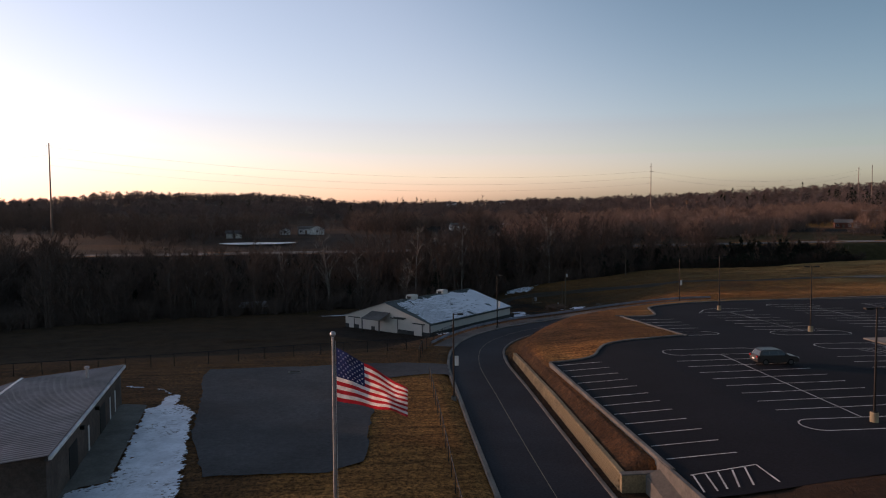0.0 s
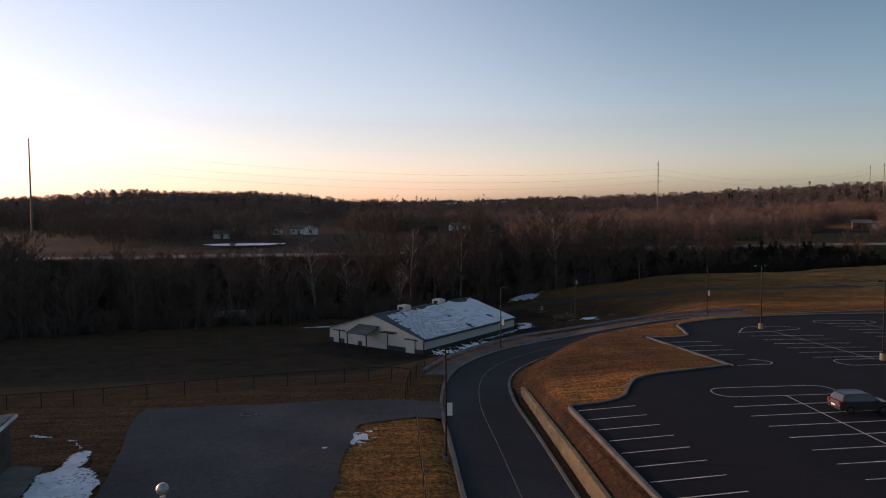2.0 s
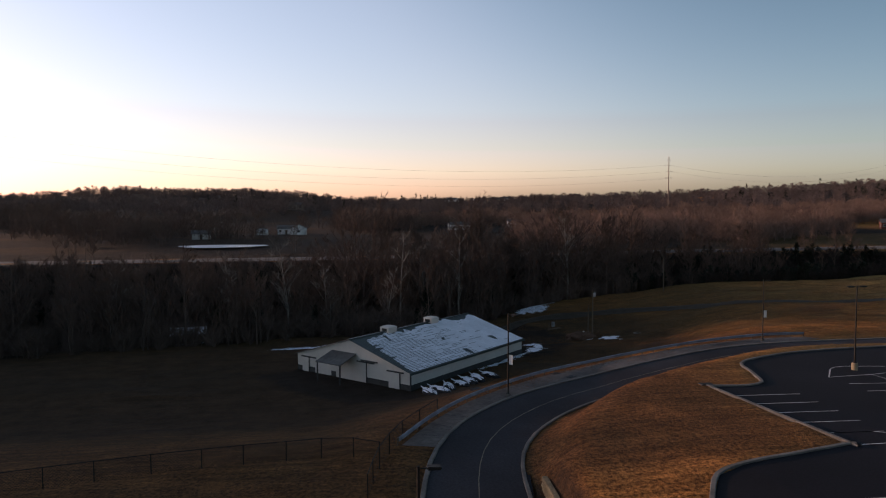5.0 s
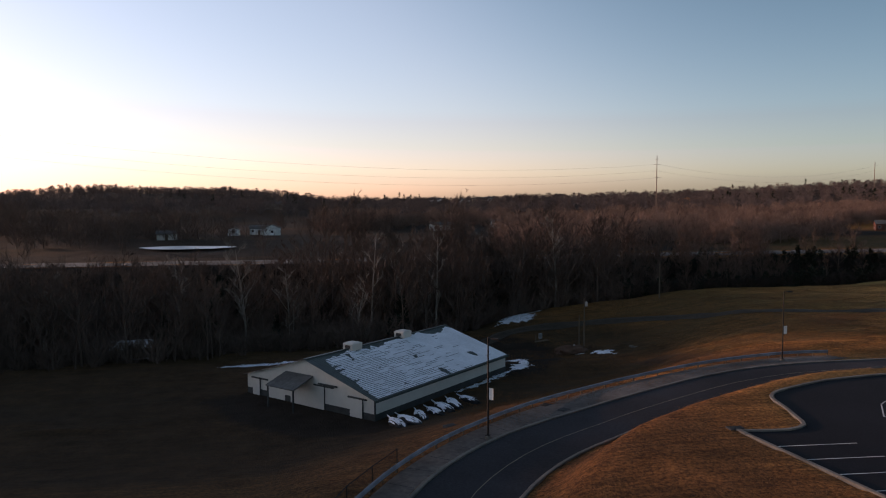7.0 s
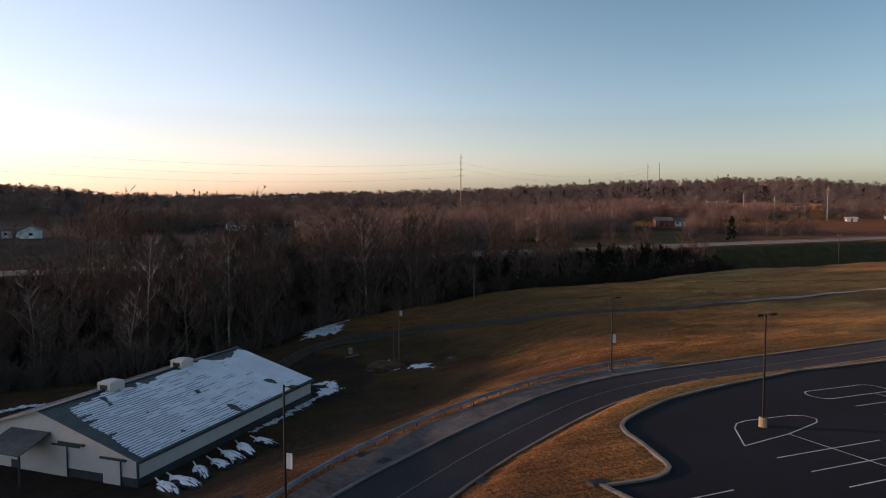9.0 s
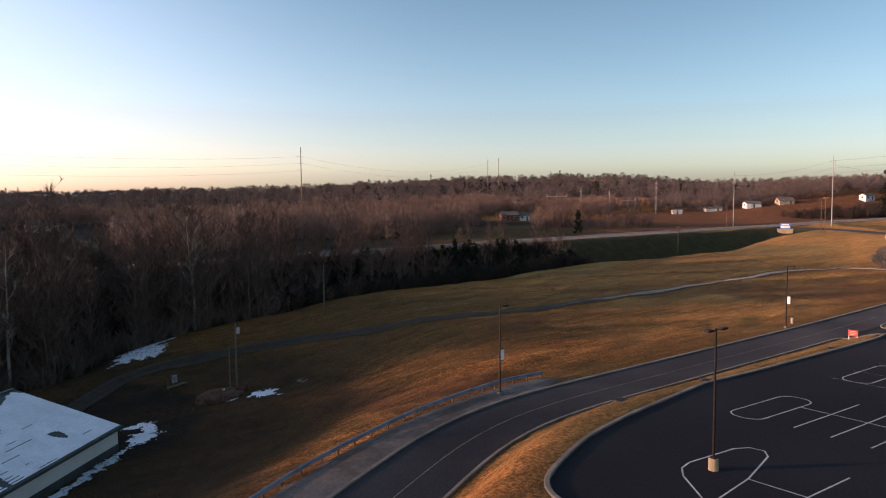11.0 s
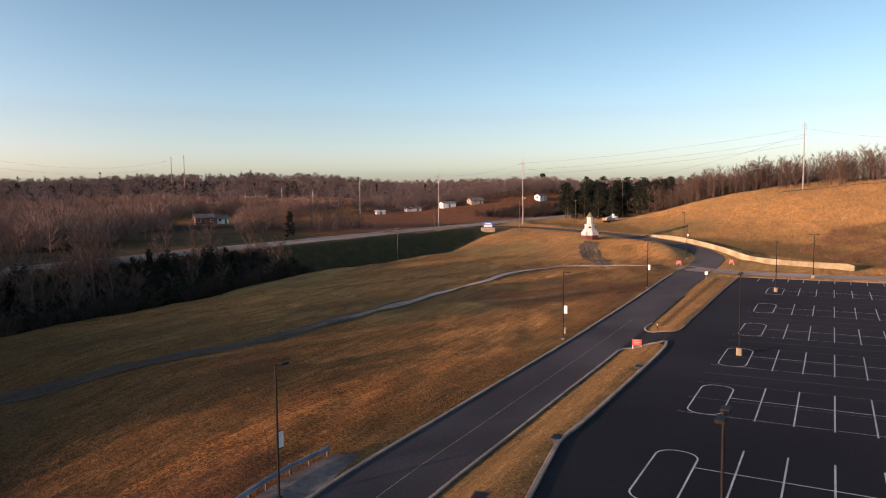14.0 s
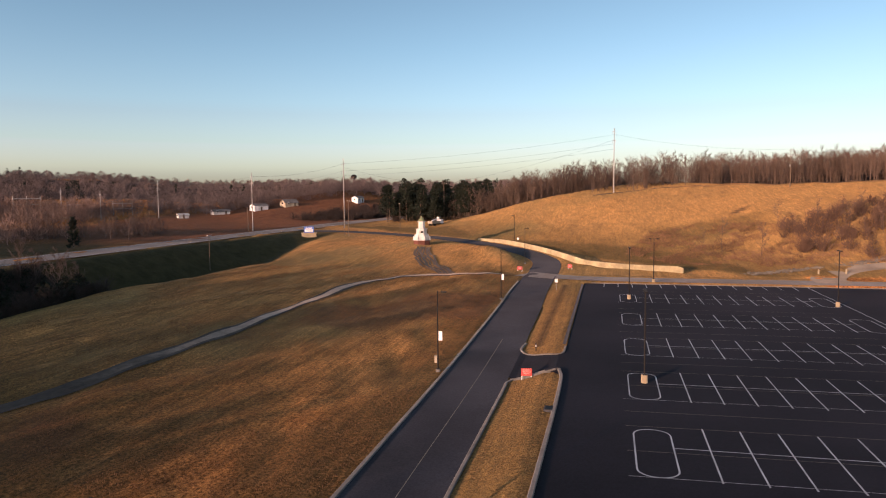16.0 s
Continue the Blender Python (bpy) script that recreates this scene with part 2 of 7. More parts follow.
DRIVE = arc_line([(6.0, -60), (6.2, 0), (6.4, 45), (6.8, 70), (7.3, 86), (10.0, 98), (16.4, 107.6), (25.5, 115.2), (36, 121.6), (46.5, 126.6), (57, 128.6), (75, 128.8), (105, 128.8), (140, 129.2), (165, 129.8), (180, 129.7), (194, 129.7), (208, 130.6), (219, 134.4), (228.5, 139.9), (236.2, 145.6), (243, 151.9), (250, 159.3), (260, 170.5), (268, 182), (274, 192), (280, 203), (285, 217), (288, 236)], 2.5)
CROSS = arc_line([(187, 134), (182, 124), (180.2, 114), (180, 90), (180, 60), (180, 20), (180, -40)], 3.0)
SIDE_ROAD = arc_line([(180, 74), (188, 73), (197, 68), (203, 58), (206, 40), (206, 10)], 3.0)
HIGHWAY = arc_line([(-900, 175), (-500, 200), (-200, 224), (0, 236), (150, 240), (300, 238), (365, 226), (430, 208), (520, 176), (700, 90), (1000, -60)], 12.0)


def lot_level(x, y):
    return 0.05 + 0.75 * ss(13.5, 27, x) - 0.4 * ss(40, 78, x) + 0.12 * ss(122, 150, x)


def drive_level(x):
    return np.interp(x, [-10, 10, 25, 55, 106, 153, 200, 256, 300, 330], [-2.0, -2.0, -2.3, -1.5, -0.8, 0.1, 1.2, 4.2, 5.6, 5.6])


def highway_level(x):
    return np.interp(x, [-400, 0, 150, 300, 400, 600], [3.0, 3.5, 4.6, 5.5, 7.5, 10])


def wobble(x, y, k, seed=0.0):
    return np.sin(x * k + seed) * np.cos(y * k * 1.31 + 2 * seed) + 0.6 * np.sin(x * k * 2.1 + y * k * 1.7 + seed * 3) + 0.35 * np.cos(x * k * 3.7 - y * k * 4.1 + seed)


# skyline of the far ridges, by bearing
RIDGE_AZ = (-180, -60, -27, -24, -21, -19, -15, -10.7, -6.7, -5, -3, 1, 4, 8.5, 13, 18, 21, 24, 28, 31, 35, 38, 42, 46, 50, 53, 56, 60, 68, 90, 180)
RIDGE_Z = (28, 28, 28, 31, 35.5, 37, 35, 35.5, 32, 28, 24.5, 22, 23.5, 23, 26.5, 26, 27.5, 29, 33, 34.5, 37, 40.5, 40.5, 41, 38, 33, 31.5, 31.5, 29, 29, 28)


def land(x, y):
    x, y = np.asarray(x, float), np.asarray(y, float)
    # north of the drive: a field, a bowl round the barn, then the creek
    brow = np.interp(x, [-60, -5, 18, 45, 75], [86, 90, 118, 130, 142])
    foot = np.interp(x, [-60, -5, 18, 45, 75], [128, 131, 142, 160, 186])
    top = np.interp(x, [-60, 5, 25, 55, 106, 153, 196, 231, 270, 300, 440], [-2.2, -1.9, -2.4, -1.5, -0.9, 0.2, 1.9, 4.1, 5.0, 5.4, 8])
    low = np.interp(x, [-60, 45, 120, 180, 230, 270, 320], [-9, -9, -7.5, -4.5, -1.5, 2.5, 5])
    field = lerp(top, -7.65, ss(brow, foot, y) * (1 - ss(36, 84, x)) * (1 - 0.5 * ss(174, 204, y) * ss(18, 38, x)))
    edge = creek_edge(x)
    field = lerp(field, np.minimum(low, field), ss(edge, edge + 15, y))
    dh, sh = near_line(HIGHWAY, x, y)
    field = lerp(field, highway_level(x), 1 - ss(7, 26, dh * np.where(sh > 0, 0.6, 1.0)))
    # beyond the highway: a broad rise to wooded ridges
    r = np.hypot(x, y - 100)
    az = np.degrees(np.arctan2(x, y - 45))
    crest = np.interp(az, RIDGE_AZ, RIDGE_Z)
    far = np.interp(r, [0, 150, 300, 420], [4, 4, 6, 8]) + (crest - 8) * (0.32 * ss(380, 560, r) + 0.68 * ss(560, 930, r)) * (1 - 0.12 * ss(1000, 1500, r)) + wobble(x, y, 0.0042, 1.0) * 1.2 * ss(350, 1200, r) + wobble(x, y, 0.017, 2.0) * 1.2 * ss(250, 500, r)
    # south-east: the grassy hill behind the block wall
    d_hill = (x - 196) * 0.745 - (y - 99) * 0.667
    d_hill = d_hill + 8 * np.sin((x + y) * 0.018) - 14 * (1 - ss(40, 90, y)) * (1 - ss(205, 240, x))
    hill = 17.6 * ss(-4, 128, d_hill) + 2.0 * ss(110, 260, d_hill) + wobble(x, y, 0.02, 0.7) * 1.1 * ss(20, 70, d_hill)
    a_hill = (x - 196) * 0.667 + (y - 99) * 0.745
    hill = hill * (1 - ss(105, 185, a_hill)) + 8.5 * ss(138, 200, d_hill) * (1 - ss(-20, 60, a_hill))
    far = far + 14.8 * np.exp(-((x - 440) ** 2 + (y - 252) ** 2) / 62 ** 2)
    far = lerp(far, 4.2, 1 - ss(13, 24, np.hypot((x + 54), (y - 290) * 1.4)))
    # raised ground far west, out of view, added to shade the valley
    field = field + 13 * ss(-108, -190, x) * ss(70, 100, y) * (1 - ss(205, 232, y))
    field = field + 1.1 * np.exp(-((x - 217) ** 2 + (y - 148) ** 2) / 9.5 ** 2)
    field = np.where(sh > 0, lerp(highway_level(x), far, ss(14, 90, dh)), field)
    lot = lot_level(x, y)
    base_e = np.interp(x, [150, 180, 210, 256, 320], [0.9, 0.8, 1.2, 3.6, 5.4])
    south = lerp(lot, base_e + hill, ss(184, 198, x))
    south = lerp(south, far, ss(420, 800, r) * (y < 60))
    dd, sd = near_line(DRIVE, x, y)
    west = (x < 6) & (y < 80)
    other = np.where((sd > 0) | west | (dh < 40) | (sh > 0), field, south)
    # retaining wall of the planter beside the drive
    wd = 1 - ss(3.6, np.where(sd > 0, 10, 8.2), dd)
    wx = 10.85 + (y - 45) * 0.025
    foot_x = np.where(y < 45.5, 12.9, wx + 0.2)
    wd = np.where((x > 9.0) & (x < 20) & (y < 92) & (y > 35), lerp(1 - ss(foot_x, foot_x + 0.4, x), wd, ss(86.5, 91, y)), wd)
    # the planter falls from the lot to the wall's top
    rim = -0.85 - 0.45 * np.clip((y - 66) / 22, 0, 1)
    plot = np.where((x > 9.0) & (x < 14) & (y > 45.5) & (y < 92), (1 - ss(wx + 0.6, 13.4, x)) * (1 - ss(86.5, 91, y)), 0)
    other = lerp(other, rim, plot)
    z = lerp(other, drive_level(x), wd)
    dc, _ = near_line(CROSS, x, y)
    z = lerp(z, 0.85, (1 - ss(4, 9, dc)) * (x > 175.5) * (dd > 3))
    return z


def creek_edge(x):
    return np.interp(x, [-230, -130, -100, -60, 0, 20, 45, 70, 100, 150, 175, 200, 240, 300], [96, 104, 146, 162, 178, 187, 202, 203, 204, 210, 204, 197, 206, 214])


def paved(x, y):
    """How far a point lies outside the drive, the lot and the cross road (negative: on them)."""
    dd, sd = near_line(DRIVE, x, y)
    dc, _ = near_line(CROSS, x, y)
    half = np.where((sd > 0) | (np.asarray(y) < 90), 3.75, 3.1)
    return np.minimum(dd - half, dc - 3.6)

# ---- building blocks ----
def part(name, bm, material, parent=None, label=""):
    me = bpy.data.meshes.new(name)
    bm.to_mesh(me)
    bm.free()
    me.materials.append(material)
    ob = new(name, me)
    if parent:
        ob.parent = parent
    if label:
        ob["label"] = label
    return ob


def mesh_ob(name, verts, faces, material, parent=None, label="", smooth=False):
    me = bpy.data.meshes.new(name)
    me.from_pydata([tuple(map(float, v)) for v in verts], [], [tuple(f) for f in faces])
    if smooth:
        me.polygons.foreach_set("use_smooth", [True] * len(me.polygons))
    me.materials.append(material)
    ob = new(name, me)
    if parent:
        ob.parent = parent
    if label:
        ob["label"] = label
    return ob


def empty(name, label, category, at=(0, 0, 0), rz=0.0, group="", kind=""):
    ob = new(name)
    ob.matrix_world = pose(*at, 0, 0, rz)
    return tagged(ob, label, category, group, kind)


def box(bm, x0, y0, z0, x1, y1, z1, m=None):
    vs = [bm.verts.new((x, y, z)) for z in (z0, z1) for x, y in ((x0, y0), (x1, y0), (x1, y1), (x0, y1))]
    if m is not None:
        for v in vs:
            v.co = m @ v.co
    for f in ((3, 2, 1, 0), (4, 5, 6, 7), (0, 1, 5, 4), (1, 2, 6, 5), (2, 3, 7, 6), (3, 0, 4, 7)):
        bm.faces.new([vs[i] for i in f])
    return bm


def boxes(*specs):
    bm = bmesh.new()
    for s in specs:
        box(bm, *s)
    return bm


def tube(bm, a, b, r0, r1=None, n=8, cap=True):
    a, b = Vector(a), Vector(b)
    q = (b - a).to_track_quat("Z", "Y").to_matrix()
    r1 = r0 if r1 is None else r1
    rings = [[bm.verts.new(p + q @ Vector((r * math.cos(2 * math.pi * i / n), r * math.sin(2 * math.pi * i / n), 0))) for i in range(n)] for p, r in ((a, r0), (b, r1))]
    for i in range(n):
        bm.faces.new([rings[0][i], rings[0][(i + 1) % n], rings[1][(i + 1) % n], rings[1][i]])
    if cap:
        bm.faces.new(rings[0][::-1])
        bm.faces.new(rings[1])
    return bm


def tubes(*specs, n=8):
    bm = bmesh.new()
    for s in specs:
        tube(bm, *s, n=n)
    return bm


def lathe(profile, n=16):
    """A turned shape from (radius, height) pairs."""
    bm = bmesh.new()
    rings = [[bm.verts.new((r * math.cos(2 * math.pi * i / n), r * math.sin(2 * math.pi * i / n), z)) for i in range(n)] for r, z in profile]
    for a, b in zip(rings, rings[1:]):
        for i in range(n):
            bm.faces.new([a[i], a[(i + 1) % n], b[(i + 1) % n], b[i]])
    bm.faces.new(rings[0][::-1])
    bm.faces.new(rings[-1])
    return bm


def offsets(line):
    d = np.gradient(np.asarray(line, float), axis=0)
    d /= np.linalg.norm(d, axis=1)[:, None]
    return np.stack([-d[:, 1], d[:, 0]], 1)


def ribbon(line, left, right, lift, across=4, depth=0.0):
    """A strip along a plan line that follows the land; left and right are offsets from the line."""
    line = np.asarray(line, float)
    nrm = offsets(line)
    cols = [line + nrm * o for o in np.linspace(left, right, across + 1)]
    pts = np.stack(cols, 1)
    z = land(pts[..., 0], pts[..., 1]) + lift
    n, k = pts.shape[:2]
    verts = np.concatenate([pts, z[..., None]], 2).reshape(-1, 3)
    faces = [(i * k + j, i * k + j + 1, (i + 1) * k + j + 1, (i + 1) * k + j) for i in range(n - 1) for j in range(k - 1)]
    return verts, faces


def kerb(line, off, width, height, level=land, sink=0.5):
    """A kerb with a sloping top edge, along a plan line, at an offset from it."""
    line = np.asarray(line, float)
    nrm = offsets(line)
    mid = line + nrm * off
    z = level(mid[:, 0], mid[:, 1])
    verts, faces = [], []
    prof = [(-width / 2, -sink), (-width / 2, height - 0.03), (-width / 2 + 0.05, height), (width / 2 - 0.05, height), (width / 2, height - 0.03), (width / 2, -sink)]
    k = len(prof)
    for p, nn, zz in zip(mid, nrm, z):
        for o, h in prof:
            verts.append((p[0] + nn[0] * o, p[1] + nn[1] * o, zz + h))
    for i in range(len(mid) - 1):
        for j in range(k - 1):
            faces.append((i * k + j + 1, i * k + j, (i + 1) * k + j, (i + 1) * k + j + 1))
    return verts, faces


def grid_steps(*spans):
    """Grid coordinates: (start, end, step) spans joined."""
    out = []
    for a, b, s in spans:
        n = max(1, int(round((b - a) / s)))
        out += [a + (b - a) * i / n for i in range(n)]
    return out + [spans[-1][1]]


# ---- ground ----
LOT = [(13.85, 38.95), (13.85, 75.6), (17.5, 76.2), (19.4, 77.4), (20.6, 79.6), (22.2, 82.2), (24.5, 83.4), (28.8, 84.6), (33.5, 86.0), (34.1, 86.2), (34.02, 86.8), (31.7, 101.7), (31.6, 102.3), (32.2, 102.3), (35.2, 102.2), (37.2, 103.2), (37.9, 105.2), (38.6, 107.9), (39.1, 110.4), (40.2, 112.0), (42.4, 113.4), (47.4, 115.7), (51.5, 116.9), (55.1, 117.75), (60.8, 118.8), (67.4, 119.95), (69.5, 120.05), (75, 119.9), (102.5, 120.0), (104.6, 121.6), (105.2, 123.5), (104.6, 125.4), (109, 126.6), (117.6, 126.3), (115.4, 125.0), (113.4, 122.8), (111.7, 121.2), (112.6, 120.45), (118, 120.4), (175.2, 120.5), (175.2, 22), (48, 22), (40, 40.2), (25.5, 39.6)]


def in_poly(poly, x, y):
    x, y = np.asarray(x, float), np.asarray(y, float)
    inside = np.zeros(x.shape, bool)
    for (ax, ay), (bx, by) in zip(poly, poly[1:] + poly[:1]):
        cross = ((ay > y) != (by > y)) & (x < (bx - ax) * (y - ay) / (by - ay + 1e-12) + ax)
        inside ^= cross
    return inside


def edge_far(poly, x, y):
    d, _ = near_line(np.array(poly + poly[:1], float), x, y)
    return np.where(in_poly(poly, x, y), -d, d)


gx = grid_steps((-4200, -1500, 300), (-1500, -500, 50), (-500, -120, 19), (-120, -42, 4), (-42, 9.0, 1.0), (9.0, 13.0, 0.25), (13, 190, 1.0), (190, 360, 2.5), (360, 700, 14), (700, 1700, 50), (1700, 4200, 300))
gy = grid_steps((-4200, -1000, 300), (-1000, -200, 50), (-200, 10, 10), (10, 142, 1.0), (142, 262, 2.0), (262, 400, 8), (400, 900, 20), (900, 1800, 45), (1800, 4500, 300))
GX, GY = np.meshgrid(np.array(gx), np.array(gy), indexing="ij")
GZ = land(GX, GY)
under = np.minimum(paved(GX, GY), edge_far(LOT, GX, GY))
def relief(x, y, under):
    """Low swells and ruts of the meadow, fading out at paving."""
    x, y = np.asarray(x, float), np.asarray(y, float)
    return np.where((np.abs(x - 100) < 400) & (np.abs(y - 100) < 200), (0.05 * wobble(x, y, 0.35, 0.4) + (0.16 * wobble(x, y * 1.9, 0.11, 1.7) + 0.10 * wobble(x * 0.35, y, 0.33, 0.9)) * ((y > 134) | (x > 190))) * ss(1.0, 6.0, under) * ss(17, 34, np.hypot(x - 8, y - 154)), 0)


GZ = GZ + relief(GX, GY, under)
GZ = np.where(under < 0.25, GZ - np.where((GX < 16) & (GY < 95), 0.35, 0.10), GZ + 0.06)
ni, nj = GX.shape
idx = np.arange(ni * nj).reshape(ni, nj)
quads = np.stack([idx[:-1, :-1], idx[1:, :-1], idx[1:, 1:], idx[:-1, 1:]], -1).reshape(-1, 4)
gme = bpy.data.meshes.new("ground")
gme.from_pydata(np.stack([GX, GY, GZ], -1).reshape(-1, 3).tolist(), [], quads.tolist())
gme.polygons.foreach_set("use_smooth", [True] * len(gme.polygons))
gme.materials.append(M_GRASS)
d_h = (GX - 196) * 0.745 - (GY - 99) * 0.667
a_h = (GX - 196) * 0.667 + (GY - 99) * 0.745
dh_, sh_ = near_line(HIGHWAY, GX, GY)
r_ = np.hypot(GX, GY - 100)
patch = wobble(GX, GY, 0.011, 0.3)
litter_shade = np.where(sh_ < 0, ss(0, 8, GY - creek_edge(GX)) * (1 - ss(125, 158, GX)) * (dh_ > np.where(GX < 60, 5, 8)), 0)
wood_b = (sh_ > 0) * ss(10, 20, dh_) * ss(-10, 30, GX) * (1 - ss(225, 250, GX)) * (1 - ss(420, 500, r_)) * (1 - 0.85 * ss(100, 150, GX) * (1 - ss(60, 80, dh_)))
litter_shade = np.maximum(litter_shade, np.maximum(wood_b, (sh_ > 0) * ss(430, 520, r_) * ss(-0.7, 0.1, patch)))
litter_shade = np.maximum(litter_shade, ss(112, 124, d_h) * ss(140, 180, GX) * (sh_ < 0))
litter_shade = np.maximum(litter_shade, (sh_ > 0) * ss(430, 520, r_) * ss(-1.3, -0.8, patch))
litter_shade = np.maximum(litter_shade, 0.7 * (np.abs(GY - 123.9) < 0.9) * (GX > 118) * (GX < 172))
green = np.where(sh_ < 0, ss(0, 6, GY - creek_edge(GX)) * ss(125, 150, GX) * (1 - ss(275, 300, GX)) * (dh_ > 8), 0)
green = np.maximum(green, (0.4 + 0.35 * ss(-0.4, 0.5, np.sin(a_h * 0.06) + np.sin(d_h * 0.21))) * ss(2, 6, d_h) * (1 - ss(14, 38, d_h)) * (GX > 190))
near_drive = near_line(DRIVE, GX, GY)
green = np.maximum(green, 0.6 * (1 - ss(5, 15, near_drive[0] + 3 * wobble(GX, GY, 0.13, 0.4))) * (near_drive[1] > 0) * ss(42, 65, GX) * (1 - ss(180, 200, GX)))
green = np.maximum(green, 0.28 * ss(0.1, 0.9, wobble(GX, GY * 2.0, 0.045, 2.6)) * (GX > 40) * (GX < 215) * (GY > 100) * (sh_ < 0))
green = np.maximum(green, 0.5 * (1 - ss(5, 11, np.abs(GX - 247 - 3 * np.sin(GY * 0.12)))) * ss(66, 78, GY) * (1 - ss(98, 112, GY)))
green = np.maximum(green, 0.35 * (near_drive[1] < 0) * ss(30, 60, GX) * (GX < 178) * (GY > 100))
# meadow beyond the track: greener grass, with tree shade put into its colour
green = np.maximum(green, 0.55 * (GY > 150 - 0.05 * GX) * (1 - ss(70, 120, GX)) * ss(20, 40, GX) * (sh_ < 0))
rut_h = np.hypot((GX - 262.5) * 0.3 + (GY - 77.3) * 0.1, (GX - 262.5) * 0.5 + (GY - 77.3) * 0.86)
green = np.maximum(green, 0.85 * (sh_ > 0) * ss(6, 10, dh_) * (1 - ss(60, 85, dh_)) * ss(20, 50, GX) * (1 - ss(200, 225, GX)))
red = (sh_ > 0) * ss(195, 230, GX) * (1 - ss(420, 470, GX)) * (1 - ss(322, 350, GY)) * 0.9
red = np.maximum(red, 0.6 * ss(0.2, 0.9, wobble(GX, GY, 0.06, 2.2)) * (np.abs(GX - 105) < 60) * (np.abs(GY - 150) < 16))
wx_ = 10.85 + (GY - 45) * 0.025
by_wall = (GX > 9.2) * (1 - ss(13.2, 13.8, GX)) * (GY > 40) * (1 - ss(86, 91, GY))
red = np.maximum(red, 0.55 * by_wall * ss(wx_ + 0.25, wx_ + 0.6, GX))
litter_shade = np.maximum(litter_shade, by_wall * (0.9 - 0.15 * ss(wx_ + 0.25, wx_ + 0.6, GX)))
litter_shade = np.maximum(litter_shade, 0.9 * (GX > 9.6) * (GX < 14) * (GY < 45.2) * (GY > 10))
litter_shade = np.maximum(litter_shade, 0.95 * ss(12, 14, GX) * (1 - ss(150, 180, GX)) * (1 - ss(40.2, 41.2, GY)))
litter_shade = np.maximum(litter_shade, 0.85 * (1 - ss(0.8, 1.7, rut_h)))
# bowl round the barn: shade put into the colour as green and brown
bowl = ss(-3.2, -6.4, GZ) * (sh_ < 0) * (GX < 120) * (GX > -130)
green, litter_shade = np.maximum(green, 0.75 * bowl), np.maximum(litter_shade, 0.6 * bowl)
# fields beyond the highway: tree shade painted dark, strips left paler as sunlit
strips = ss(0.35, 1.0, wobble(GX * 0.22, GY, 0.09, 0.6))
litter_shade = np.maximum(litter_shade, (0.985 - 0.10 * strips) * (sh_ > 0) * ss(5, 9, dh_) * (1 - ss(20, 60, GX)))
# west ground: reddish cover, plus shade put into its colour as brown
west = (sh_ < 0) * (1 - ss(26, 42, GX)) * (GX > -200) * (GY < 172) * (1 - ss(-16, -11, GX) * (1 - ss(80, 90, GY)))
red, litter_shade = np.maximum(red, 0.35 * west), np.maximum(litter_shade, 0.45 * west)
# slope behind the barn: shade put into the colour as litter brown
litter_shade = np.maximum(litter_shade, 0.36 * ss(158, 172, GY) * (1 - ss(50, 85, GX)) * (GX > 10) * (sh_ < 0))
for yard in ([(22.5, 155.2), (29.9, 154.6), (33.5, 160.0), (36.8, 165.7), (36.6, 174), (33.5, 182.5), (27, 184), (18, 179.5), (8.6, 174.6), (15, 166)], [(6, 136), (-11, 151), (-17.5, 146), (-13, 137.5), (-3.5, 130), (3.6, 128.4), (7.4, 131.5)]):
    litter_shade = np.maximum(litter_shade, 1 - ss(-1.2, 1.6, edge_far(yard, GX, GY) + 0.5 * wobble(GX, GY, 0.7, 0.2)))
cover = gme.color_attributes.new("cover", "FLOAT_COLOR", "POINT")
hill_tan = 0.8 * ss(-8, 4, d_h) * (GX > 190)
field_tan = (0.05 + 0.60 * ss(70, 130, GX) + 0.25 * ss(-0.2, 0.8, wobble(GX, GY * 1.6, 0.05, 1.3))) * (GY > 100) * ss(26, 60, GX) * (d_h < 30)
island_tan = 0.75 * (near_drive[1] < 0) * ss(24, 60, GX) * (GY > 76) * (GX < 200)
orange = 1 - np.clip(np.maximum(np.maximum(hill_tan, field_tan), island_tan), 0, 1) * (sh_ < 0)
cover.data.foreach_set("color", np.stack([litter_shade, green, red, orange], -1).astype(np.float32).ravel())
tagged(new("ground", gme), "dry winter grass, straw brown with green patches and painted shade", "ground", kind="structure")

# the lot: one sheet of sealed asphalt
bm = bmesh.new()
bm.faces.new([bm.verts.new((x, y, 0)) for x, y in LOT])
for cut in list(np.arange(16, 175, 3.0)):
    bmesh.ops.bisect_plane(bm, geom=bm.verts[:] + bm.edges[:] + bm.faces[:], plane_co=(cut, 0, 0), plane_no=(1, 0, 0))
for cut in list(np.arange(42, 115, 6.0)) + list(np.arange(115, 127, 1.0)):
    bmesh.ops.bisect_plane(bm, geom=bm.verts[:] + bm.edges[:] + bm.faces[:], plane_co=(0, cut, 0), plane_no=(0, 1, 0))
bmesh.ops.triangulate(bm, faces=bm.faces[:])
for v in bm.verts:
    v.co.z = float(land(v.co.x, v.co.y) if v.co.y > 120.9 else lot_level(v.co.x, v.co.y)) + 0.02
bmesh.ops.recalc_face_normals(bm, faces=bm.faces[:])
if sum(f.normal.z for f in bm.faces) < 0:
    bmesh.ops.reverse_faces(bm, faces=bm.faces[:])
parking_lot = part("parking_lot", bm, M_LOT)
tagged(parking_lot, "freshly sealed black asphalt parking lot", "parking lot", kind="structure")

v, f = ribbon(DRIVE, 3.7, -3.1, 0.03, 6)
